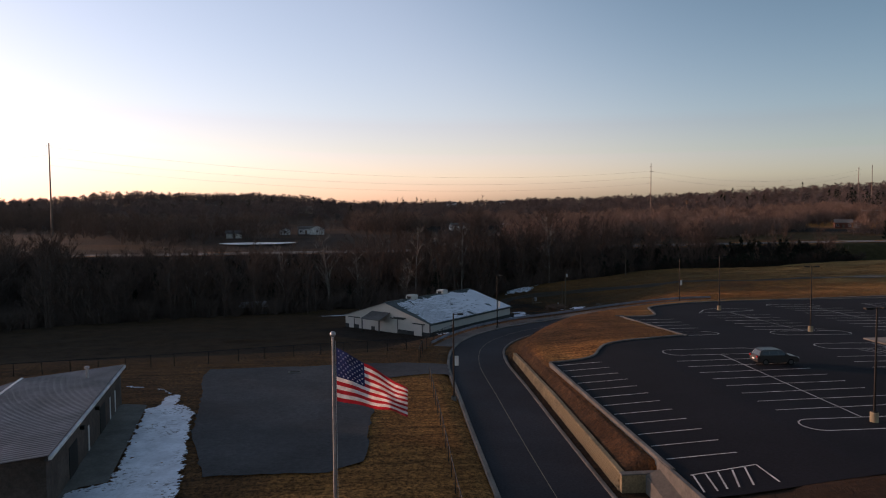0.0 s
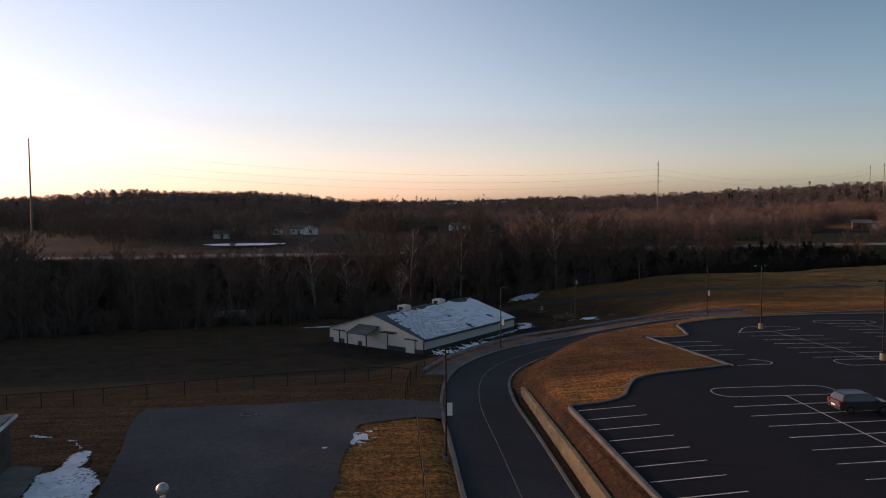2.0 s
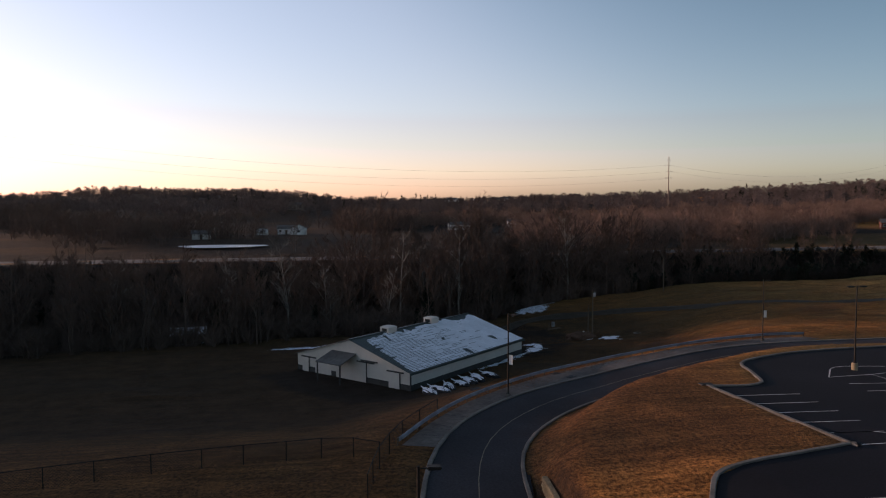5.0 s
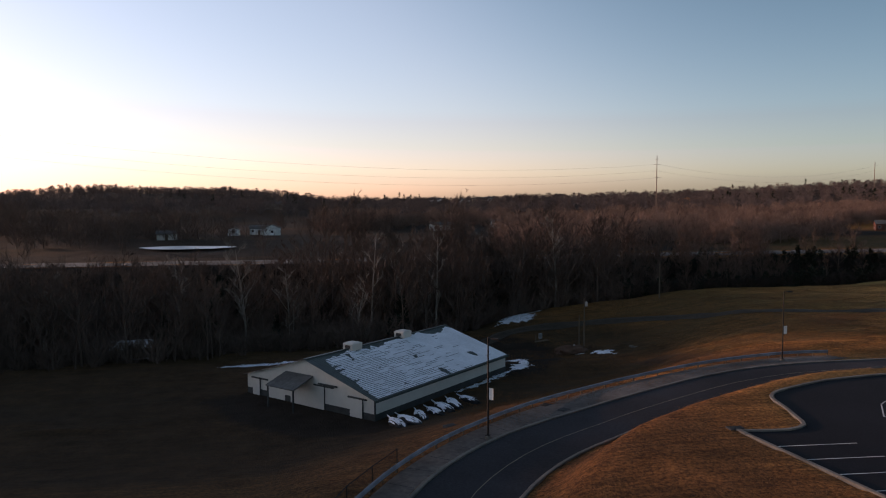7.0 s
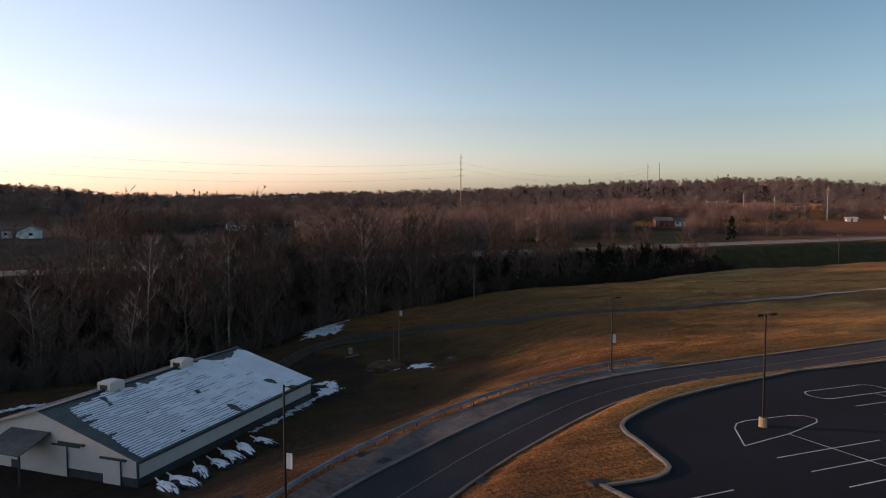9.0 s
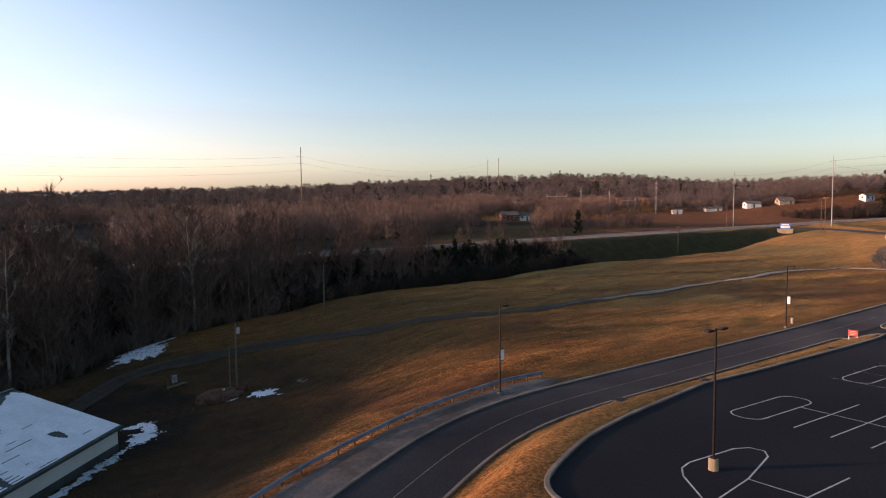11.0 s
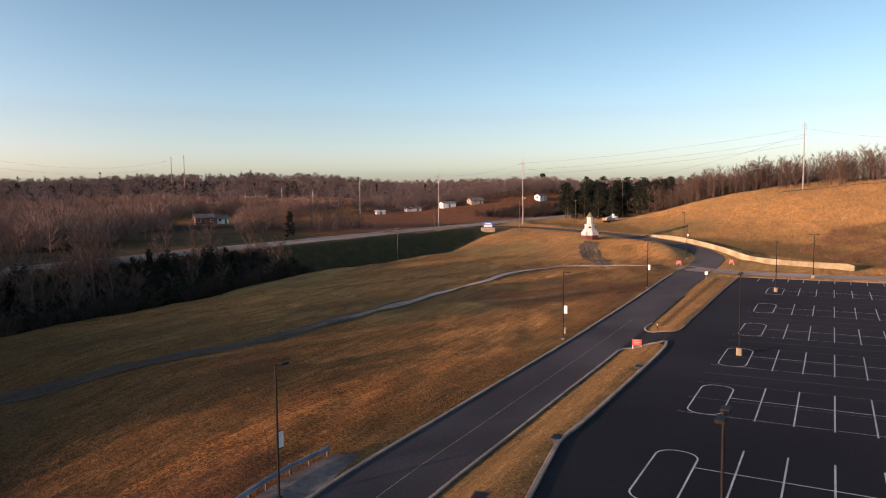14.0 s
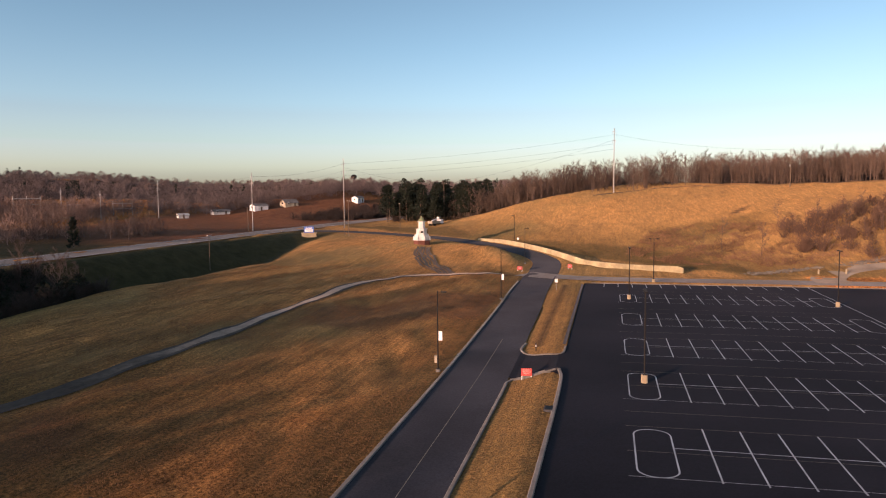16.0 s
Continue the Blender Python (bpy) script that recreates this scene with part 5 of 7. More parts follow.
# snow-covered equipment under dark tarpaulins in a row beside the barn
def covered_heap(x, y, rz, seed, k=1.0):
    bm = bmesh.new()
    bmesh.ops.create_icosphere(bm, subdivisions=4, radius=1)
    for q in bm.verts:
        n = q.co.copy()
        z = max(0.0, n.z)
        q.co = Vector((n.x * 2.2 * k, n.y * 0.7 * k, z ** 0.6 * 0.68 * k if n.z > 0 else -0.1)) * (1 + 0.16 * noise.noise(n * 2.2 + Vector((seed, 0, 0))))
    heap = part("covered_equipment", bm, M_BLACK)
    heap.matrix_world = pose(x, y, ground_at(x, y), 0, 0, rz)
    tagged(heap, "low equipment under a dark cover, streaked with snow", "equipment", "covered equipment row")
    cap = bmesh.new()
    bmesh.ops.create_icosphere(cap, subdivisions=5, radius=1)
    for f_ in [f_ for f_ in cap.faces if f_.calc_center_median().z < 0.50 + 1.0 * noise.noise(Vector((f_.calc_center_median().x * 1.9, f_.calc_center_median().y * 6.0, seed * 3.1))) + 0.5 * f_.calc_center_median().x]:
        cap.faces.remove(f_)
    for q in cap.verts:
        n = q.co.copy()
        q.co = Vector((n.x * 2.2 * k, n.y * 0.7 * k, max(0.0, n.z) ** 0.6 * 0.68 * k)) * (1 + 0.16 * noise.noise(n * 2.2 + Vector((seed, 0, 0)))) + Vector((0, 0, 0.05))
    part("snow_cover", cap, M_SNOW, heap, "patchy snow")
    part("drawbar", tubes(((-2.0 * k, 0, 0.36), (-3.3 * k, 0.12, 0.40), 0.09, 0.07), n=8), M_SNOW, heap, "snow-dusted drawbar")


for i, (x, y) in enumerate(((7.1, 132.4), (8.6, 133.0), (10.0, 135.8), (11.9, 137.5), (13.2, 139.2), (14.6, 140.6), (16.9, 142.4))):
    covered_heap(x + 0.3, y - 0.2, -68 + 9 * math.sin(i * 2.3), i, 1.0 + 0.12 * math.sin(i * 1.7))

# ---- shed with ribbed metal roof ----
M_SHEDROOF = speckled("grey_ribbed_roof", (0.16, 0.16, 0.17), 2.0, 0.12, 0.5, 0, 0.3, spec=0.5)
M_SHEDWALL = speckled("brown_brick_veneer", (0.115, 0.085, 0.07), 4.0, 0.25, 0.9, 0.004, 0.5)
shed = empty("shed", "brown brick utility building with a grey ribbed metal roof", "building", (-25.2, 45.6, -2.2), 100.1)
SL = 27.2
# local x runs along the eave, y away from the yard
part("front_wall", boxes((0.4, 0.9, -0.4, SL - 0.4, 1.15, 3.75)), M_SHEDWALL, shed)
for x0 in (0.4, SL - 0.65):
    bm = bmesh.new()
    prof = [(0.9, -0.4), (14.2, -0.4), (14.2, 1.9), (9.7, 3.2), (0.9, 4.0)]
    a = [bm.verts.new((x0, y, z)) for y, z in prof]
    b = [bm.verts.new((x0 + 0.25, y, z)) for y, z in prof]
    bm.faces.new(a)
    bm.faces.new(b[::-1])
    for i in range(5):
        bm.faces.new([a[i], b[i], b[(i + 1) % 5], a[(i + 1) % 5]])
    bmesh.ops.recalc_face_normals(bm, faces=bm.faces[:])
    part("end_wall", bm, M_SHEDWALL, shed)
part("back_wall", boxes((0.4, 13.95, -0.4, SL - 0.4, 14.2, 1.85)), M_SHEDWALL, shed)
for ye, ze, yr, zr in ((0.6, 4.1, 9.7, 3.3), (9.75, 3.22, 14.6, 1.85)):
    bm = bmesh.new()
    n = 60
    for i in range(n):
        xa, xb = SL * i / n, SL * (i + 1) / n
        pts = ((xa, 0), (xa + 0.05, 0.06), (xa + 0.14, 0.06), (xa + 0.19, 0), (xb, 0))
        low = [bm.verts.new((x, ye, ze + h)) for x, h in pts]
        top = [bm.verts.new((x, yr, zr + h)) for x, h in pts]
        for j in range(4):
            bm.faces.new([low[j], low[j + 1], top[j + 1], top[j]])
    bmesh.ops.remove_doubles(bm, verts=bm.verts[:], dist=0.002)
    bmesh.ops.recalc_face_normals(bm, faces=bm.faces[:])
    part("roof_slope", bm, M_SHEDROOF, shed)
# brick courses standing a little proud of the recessed joints
for r_ in range(21):
    z0 = -0.3 + 0.19 * r_
    part("brick_course", boxes((0.36, 0.87, z0, 0.40, min(14.2, max(1.2, np.interp(-z0 - 0.2, [-4.0, -3.2, -1.9], [0.9, 9.7, 14.2]))), z0 + 0.165)), M_SHEDWALL, shed)
    part("brick_course", boxes((0.40, 0.87, z0, SL - 0.4, 0.9, z0 + 0.165)), M_SHEDWALL, shed)
part("roof_flashing", boxes((0, 9.6, 3.26, SL, 9.82, 3.40)), M_WHITE, shed, "white flashing at the break of the roof")
part("gutter", boxes((0, 0.44, 3.82, SL, 0.62, 4.03)), M_WHITE, shed, "white gutter")
part("fascia", boxes((0, 0.62, 3.75, SL, 0.9, 3.80)), M_SHEDWALL, shed)
vent = part("roof_vent", lathe([(0.12, 4.0), (0.12, 4.85), (0.22, 4.87), (0.22, 5.05), (0.05, 5.12)], 12), M_GALV, shed, "galvanised roof vent")
vent.location = (22.5, 3.0, 0)
for x0, w, h, m_, nm in ((6.0, 2.4, 2.6, M_BLACK, "doorway"), (12.0, 0.4, 2.4, M_WHITE, "door_frame"), (16.5, 2.2, 2.6, M_BLACK, "doorway"), (20.8, 0.35, 2.4, M_WHITE, "door_frame"), (23.2, 0.35, 2.4, M_WHITE, "door_frame")):
    part(nm, boxes((x0, 0.83, -0.2, x0 + w, 0.868, h)), m_, shed)
for x0 in (9.4, 14.8):
    part("wall_lamp", boxes((x0, 0.55, 2.9, x0 + 0.35, 0.9, 3.15)), M_DARKMETAL, shed)

# ---- flagpole and flag ----
fp = empty("flagpole", "tall silver flagpole with a ball finial", "flagpole", (-7.2, 31.4, -1.9))
part("pole", tubes(((0, 0, 0), (0, 0, 13.35), 0.10, 0.055), n=14), M_GALV, fp)
bm = bmesh.new()
bmesh.ops.create_uvsphere(bm, u_segments=18, v_segments=12, radius=0.13, matrix=Matrix.Translation((0, 0, 13.5)))
part("finial", bm, M_GALV, fp, "silver ball finial")
part("footing", lathe([(0.35, -0.3), (0.35, 0.08), (0.18, 0.25), (0.12, 0.3)], 16), M_CONC, fp)
part("halyard", tubes(((0.14, 0, 1.2), (0.10, 0, 13.2), 0.008), n=5), M_WHITE, fp)
M_RED = speckled("flag_red", (0.42, 0.022, 0.03), 12, 0.12, 0.8, 0, 2.0)
M_BLUE = speckled("flag_blue", (0.018, 0.028, 0.10), 12, 0.12, 0.8, 0, 2.0)
M_FLAGWHITE = speckled("flag_white", (0.72, 0.71, 0.70), 12, 0.06, 0.8, 0, 2.0)
for m_ in (M_RED, M_BLUE, M_FLAGWHITE):
    nt_, b_ = nodes_of(m_)
    tr = nt_.nodes.new("ShaderNodeBsdfTranslucent")
    tr.inputs["Color"].default_value = b_.inputs["Base Color"].default_value
    src = b_.inputs["Base Color"].links[0].from_socket
    nt_.links.new(src, tr.inputs["Color"])
    ms = nt_.nodes.new("ShaderNodeMixShader")
    ms.inputs[0].default_value = 0.4
    out = nt_.nodes["Material Output"]
    nt_.links.new(b_.outputs[0], ms.inputs[1])
    nt_.links.new(tr.outputs[0], ms.inputs[2])
    nt_.links.new(ms.outputs[0], out.inputs["Surface"])
FH, FL = 2.4, 3.5


def cloth(u, v):
    """Place of the flag's point: u along the fly, v down the hoist."""
    droop = 1.6 * u + 0.3 * u * u
    x = FL * 0.88 * u - 0.10 * math.sin(u * 5.5 + v * 1.2) * u
    y = (0.34 * math.sin(u * 8.2 + v * 2.0) + 0.14 * math.sin(u * 15 - v * 3)) * (0.15 + u) - 0.55 * u
    z = -FH * v * (1 - 0.5 * u) - droop - 0.10 * math.sin(u * 9 + v * 2) * u
    return Vector((x, y, z))


flag = empty("flag", "red, white and blue striped flag streaming from the pole", "flag", (-7.06, 31.38, 11.0), 3)


def cloth_patch(name, u0, u1, v0, v1, m_, nu, nv, off=0.0):
    verts, faces = [], []
    for i in range(nu + 1):
        for j in range(nv + 1):
            verts.append(cloth(u0 + (u1 - u0) * i / nu, v0 + (v1 - v0) * j / nv) + Vector((0, off, 0)))
    for i in range(nu):
        for j in range(nv):
            a = i * (nv + 1) + j
            faces.append((a, a + nv + 1, a + nv + 2, a + 1))
    return mesh_ob(name, verts, faces, m_, flag, smooth=True)


for k in range(13):
    u0 = 0.4 if k < 7 else 0.0
    cloth_patch("stripe", u0, 1.0, k / 13, (k + 1) / 13, M_RED if k % 2 == 0 else M_FLAGWHITE, 40, 2)
canton = cloth_patch("canton", 0.0, 0.4, 0.0, 7 / 13, M_BLUE, 18, 12)
for r_ in range(9):
    for c_ in range(6 if r_ % 2 == 0 else 5):
        cu = 0.4 * ((c_ + (0.5 if r_ % 2 == 0 else 1.0)) / 6.0)
        cv = 7 / 13 * (r_ + 0.8) / 9.6
        st_v = []
        for side in (-0.006, 0.006):
            for a in range(10):
                rad = 0.062 if a % 2 == 0 else 0.025
                st_v.append(cloth(cu + rad * math.sin(a * math.pi / 5) / FL, cv - rad * math.cos(a * math.pi / 5) / FH) + Vector((0, side, 0)))
        mesh_ob("star", st_v, [tuple(range(10)), tuple(range(19, 9, -1))], M_FLAGWHITE, canton)


# ---- chain-link fences ----
def mesh_fence(name, pts, h, label, step=2.8, lean=()):
    line = arc_line(pts, step)
    base = empty(name, label, "fence", (0, 0, 0))
    zs = land(line[:, 0], line[:, 1]).tolist()
    for p, z in zip(line, zs):
        part("post", tubes(((p[0], p[1], z - 0.2), (p[0], p[1], z + h + 0.05), 0.045), n=6), M_DARKMETAL, base)
    for (p, z), (q, w) in zip(zip(line, zs), zip(line[1:], zs[1:])):
        part("top_rail", tubes(((p[0], p[1], z + h), (q[0], q[1], w + h), 0.035), n=5), M_DARKMETAL, base)
    wv, wf = [], []
    for (p, z), (q, w) in zip(zip(line, zs), zip(line[1:], zs[1:])):
        L = np.linalg.norm(q - p)
        for d0 in np.arange(-h, L, 0.22):
            for s in (1, -1):
                a0, a1 = max(0, d0), min(L, d0 + h)
                if a1 - a0 < 0.05:
                    continue
                z0, z1 = (a0 - d0, a1 - d0) if s == 1 else (h - (a0 - d0), h - (a1 - d0))
                A, B = p + (q - p) * a0 / L, p + (q - p) * a1 / L
                za, zb = z + (w - z) * a0 / L + z0, z + (w - z) * a1 / L + z1
                o = len(wv)
                wv += [(A[0], A[1], za), (A[0], A[1], za + 0.02), (B[0], B[1], zb + 0.02), (B[0], B[1], zb)]
                wf.append((o, o + 1, o + 2, o + 3))
    tagged(mesh_ob("wire_mesh", wv, wf, M_DARKMETAL, base), kind="stuff")


mesh_fence("fence", [(-0.3, 34), (-0.2, 46), (0.1, 58), (0.3, 70), (0.5, 78)], 1.5, "dark chain-link fence along the drive")
mesh_fence("fence", [(-0.2, 86.5), (0.6, 92), (2.5, 98), (6, 104.5)], 1.8, "dark chain-link fence along the drive")
mesh_fence("fence", [(-60, 84), (-45, 86.5), (-30.5, 89), (-20, 92), (-12.9, 94), (-4, 95.4), (0.6, 93.5)], 1.6, "dark chain-link fence below the gravel yard")


# ---- the parked car ----
M_CAR = mat("bronze_car_paint", (0.06, 0.055, 0.052), 0.28, 0.5, 0.5)
M_TYRE = mat("tyre_rubber", (0.012, 0.012, 0.012), 0.85)
M_RIM = mat("alloy_rim", (0.10, 0.10, 0.10), 0.45, 0.8)
M_LAMPRED = mat("tail_lamp_red", (0.25, 0.01, 0.01), 0.2)
M_LAMPW = mat("headlamp_glass", (0.6, 0.6, 0.6), 0.1)


def suv(x, y, z, rz):
    car = empty("car", "dark bronze sport utility car parked across the stalls", "car", (x, y, z), rz)
    L, W = 4.75, 1.88
    prof = [(-2.35, 0.35), (-2.38, 0.75), (-2.30, 1.05), (-2.12, 1.12), (-1.92, 1.62), (-1.70, 1.72), (0.2, 1.74), (0.55, 1.66), (1.25, 1.12), (1.35, 1.08), (2.1, 0.98), (2.33, 0.80), (2.38, 0.5), (2.30, 0.32)]
    bm = bmesh.new()
    rings = []
    for yy, k in ((-W / 2, 0), (-W / 2 + 0.05, 1), (W / 2 - 0.05, 1), (W / 2, 0)):
        ring = []
        for px, pz in prof:
            tum = 0.17 * max(0, (pz - 1.05) / 0.7)
            s = 1 if yy > 0 else -1
            ring.append(bm.verts.new((px * (0.992 if not k else 1), yy - s * tum, pz - (0.03 if not k and pz > 1.5 else 0))))
        rings.append(ring)
    for a, b in zip(rings, rings[1:]):
        for i in range(len(prof)):
            bm.faces.new([a[i], a[(i + 1) % len(prof)], b[(i + 1) % len(prof)], b[i]])
    bm.faces.new(rings[0][::-1])
    bm.faces.new(rings[-1])
    bmesh.ops.recalc_face_normals(bm, faces=bm.faces[:])
    bmesh.ops.bevel(bm, geom=[e for e in bm.edges if e.calc_length() > 0.4], offset=0.03, segments=2, affect="EDGES")
    part("body", bm, M_CAR, car)
    for s in (-1, 1):
        for pts in (((-1.80, 1.15), (-1.62, 1.56), (-1.05, 1.60), (-1.0, 1.15)), ((-0.94, 1.15), (-0.98, 1.60), (-0.05, 1.62), (0.0, 1.15)), ((0.06, 1.15), (0.02, 1.62), (0.42, 1.58), (1.05, 1.14))):
            vs = [(px, s * (W / 2 + 0.006 - 0.17 * max(0, (pz - 1.05) / 0.7)), pz) for px, pz in pts]
            mesh_ob("side_window", vs, [tuple(range(4)) if s < 0 else tuple(range(3, -1, -1))], M_GLASS, car)
        part("roof_rail", tubes(((-1.6, s * 0.66, 1.78), (0.1, s * 0.66, 1.79), 0.025), n=6), M_GALV, car)
        part("mirror", boxes((0.85, s * 0.95 - 0.1, 1.12, 1.02, s * 0.95 + 0.1, 1.26)), M_CAR, car)
        part("tail_lamp", boxes((-2.40, s * 0.78 - 0.13, 0.85, -2.28, s * 0.78 + 0.13, 1.1)), M_LAMPRED, car, "red tail lamp")
        part("headlamp", boxes((2.2, s * 0.72 - 0.2, 0.72, 2.37, s * 0.72 + 0.2, 0.88)), M_LAMPW, car, "clear headlamp")
        for wx in (-1.42, 1.45):
            w = part("wheel", bmesh.new(), M_TYRE, car)
            for nm, rad, wd, m_ in (("tyre", 0.36, 0.24, M_TYRE), ("rim", 0.23, 0.26, M_RIM)):
                bm = bmesh.new()
                tube(bm, (wx, s * 0.83 - wd / 2, 0.36), (wx, s * 0.83 + wd / 2, 0.36), rad, n=20)
                part(nm, bm, m_, w)
    mesh_ob("rear_window", [(-2.13, -0.72, 1.14), (-2.13, 0.72, 1.14), (-1.94, 0.64, 1.60), (-1.94, -0.64, 1.60)], [(0, 3, 2, 1)], M_GLASS, car)
    mesh_ob("windscreen", [(1.21, -0.76, 1.17), (1.21, 0.76, 1.17), (0.60, 0.66, 1.65), (0.60, -0.66, 1.65)], [(0, 1, 2, 3)], M_GLASS, car)
    part("number_plate", boxes((-2.41, -0.26, 0.6, -2.385, 0.26, 0.75)), M_WHITE, car)
    return car


suv(36.0, 69.2, float(lot_level(36.0, 69.2)) + 0.03, -4).scale = (0.92, 0.95, 0.9)


# ---- trees ----
def raw_mesh(name, verts, tris, material):
    me = bpy.data.meshes.new(name)
    verts, tris = np.asarray(verts, np.float32), np.asarray(tris, np.int32)
    me.vertices.add(len(verts))
    me.vertices.foreach_set("co", verts.ravel())
    me.loops.add(tris.size)
    me.loops.foreach_set("vertex_index", tris.ravel())
    me.polygons.add(len(tris))
    me.polygons.foreach_set("loop_start", np.arange(0, tris.size, 3, dtype=np.int32))
    me.update(calc_edges=True)
    me.materials.append(material)
    return me


class Twigs:
    """Collects tapered limbs and twigs as triangles."""

    def __init__(self):
        self.v, self.t = [], []

    def limb(self, a, b, r0, r1, n=3):
        a, b = Vector(a), Vector(b)
        q = (b - a).to_track_quat("Z", "Y").to_matrix()
        o = len(self.v)
        for p, r in ((a, r0), (b, r1)):
            for i in range(n):
                self.v.append(p + q @ Vector((r * math.cos(2 * math.pi * i / n), r * math.sin(2 * math.pi * i / n), 0)))
        for i in range(n):
            j = (i + 1) % n
            self.t += [(o + i, o + j, o + n + j), (o + i, o + n + j, o + n + i)]

    def chain(self, pts, radii, n=5):
        o = len(self.v)
        for p, r in zip(pts, radii):
            self.v += [Vector(p) + Vector((r * math.cos(2 * math.pi * i / n), r * math.sin(2 * math.pi * i / n), 0)) for i in range(n)]
        for k in range(len(pts) - 1):
            for i in range(n):
                a, b = o + k * n + i, o + k * n + (i + 1) % n
                self.t += [(a, b, b + n), (a, b + n, a + n)]

    def twig(self, a, b, w, rnd):
        a, b = Vector(a), Vector(b)
        side = (b - a).cross(Vector((rnd.uniform(-1, 1), rnd.uniform(-1, 1), rnd.uniform(-1, 1))))
        side = side.normalized() * w if side.length > 1e-6 else Vector((w, 0, 0))
        o = len(self.v)
        self.v += [a - side, a + side, b]
        self.t.append((o, o + 1, o + 2))


def bare_tree(seed, h, wide, limbs=9, subs=5, twigs=5, tw=0.035, stems=1):
    """A leafless tree: trunk and crown, as two sets of triangles."""
    rnd = random.Random(seed)
    trunks, crown = [], Twigs()
    for s in range(stems):
        trunk = Twigs()
        trunks.append(trunk)
        lean = Vector((rnd.uniform(-0.12, 0.12) * h * (1 if stems > 1 else 0.4), rnd.uniform(-0.12, 0.12) * h * (1 if stems > 1 else 0.4), 0))
        base = Vector((rnd.uniform(-0.4, 0.4), rnd.uniform(-0.4, 0.4), -0.3)) if stems > 1 else Vector((0, 0, -0.3))
        hh = h * (1 if s == 0 else rnd.uniform(0.7, 0.95))
        axis = [base + lean * t * t + Vector((rnd.uniform(-0.15, 0.15), rnd.uniform(-0.15, 0.15), hh * t)) for t in (0, 0.25, 0.5, 0.75, 1.0)]
        r = 0.010 * hh / (1 + 0.3 * (stems - 1)) + 0.03
        rad = [r, r * 0.85, r * 0.62, r * 0.36, 0.02]
        trunk.chain(axis, rad, 5)
        for k in range(limbs):
            t = 0.22 + 0.74 * (k + rnd.random()) / limbs
            i = min(3, int(t * 4))
            p = axis[i].lerp(axis[i + 1], t * 4 - i)
            ang = rnd.uniform(0, 6.283)
            reach = wide * (1.0 - 0.55 * abs(t - 0.45) / 0.55) * rnd.uniform(0.6, 1.0)
            d = Vector((math.cos(ang) * reach, math.sin(ang) * reach, reach * rnd.uniform(0.55, 1.25)))
            m = p + d * 0.5 + Vector((0, 0, 0.08 * d.length))
            e = p + d + Vector((0, 0, 0.22 * d.length))
            lr = r * (1 - t) * 0.55 + 0.025
            crown.limb(p, m, lr, lr * 0.6)
            crown.limb(m, e, lr * 0.6, 0.015)
            for j in range(subs):
                u = rnd.uniform(0.25, 1.0)
                q = p.lerp(m, u * 2) if u < 0.5 else m.lerp(e, u * 2 - 1)
                dd = (d.normalized() * 0.6 + Vector((rnd.uniform(-0.8, 0.8), rnd.uniform(-0.8, 0.8), rnd.uniform(0.1, 0.9)))).normalized() * reach * rnd.uniform(0.3, 0.6)
                crown.twig(q, q + dd, tw * 1.5, rnd)
                for _ in range(twigs):
                    w0 = q + dd * rnd.uniform(0.25, 1.0)
                    td = (dd.normalized() * 0.7 + Vector((rnd.uniform(-0.9, 0.9), rnd.uniform(-0.9, 0.9), rnd.uniform(-0.1, 0.9)))).normalized() * rnd.uniform(0.5, 1.3) * (0.5 + h / 25)
                    crown.twig(w0, w0 + td, tw, rnd)
    return (*trunks, crown)


def cedar(seed, h, wide, clumps=340):
    rnd = random.Random(seed)
    trunk, crown = Twigs(), Twigs()
    trunk.limb((0, 0, -0.3), (0, 0, h * 0.9), 0.16, 0.03, 5)
    for _ in range(clumps):
        t = rnd.random() ** 0.8
        z = h * (0.04 + 0.95 * t)
        rr = wide * (1 - t) ** 0.75 * (0.75 + 0.35 * math.sin(t * 23 + seed)) + 0.08
        a = rnd.uniform(0, 6.283)
        k = rnd.uniform(0.35, 1.05)
        p = Vector((math.cos(a) * rr * k, math.sin(a) * rr * k, z))
        s = rnd.uniform(0.35, 0.75) * (0.4 + wide / 3)
        o = len(crown.v)
        d = Vector((math.cos(a), math.sin(a), rnd.uniform(-0.2, 1.1))).normalized()
        e = d.cross(Vector((rnd.uniform(-1, 1), rnd.uniform(-1, 1), 1))).normalized()
        crown.v += [p - e * s * 0.5, p + e * s * 0.5, p + d * s * 1.3, p - e * s * 0.2 - d * s * 0.5]
        crown.t += [(o, o + 1, o + 2), (o, o + 3, o + 1)]
    return trunk, crown


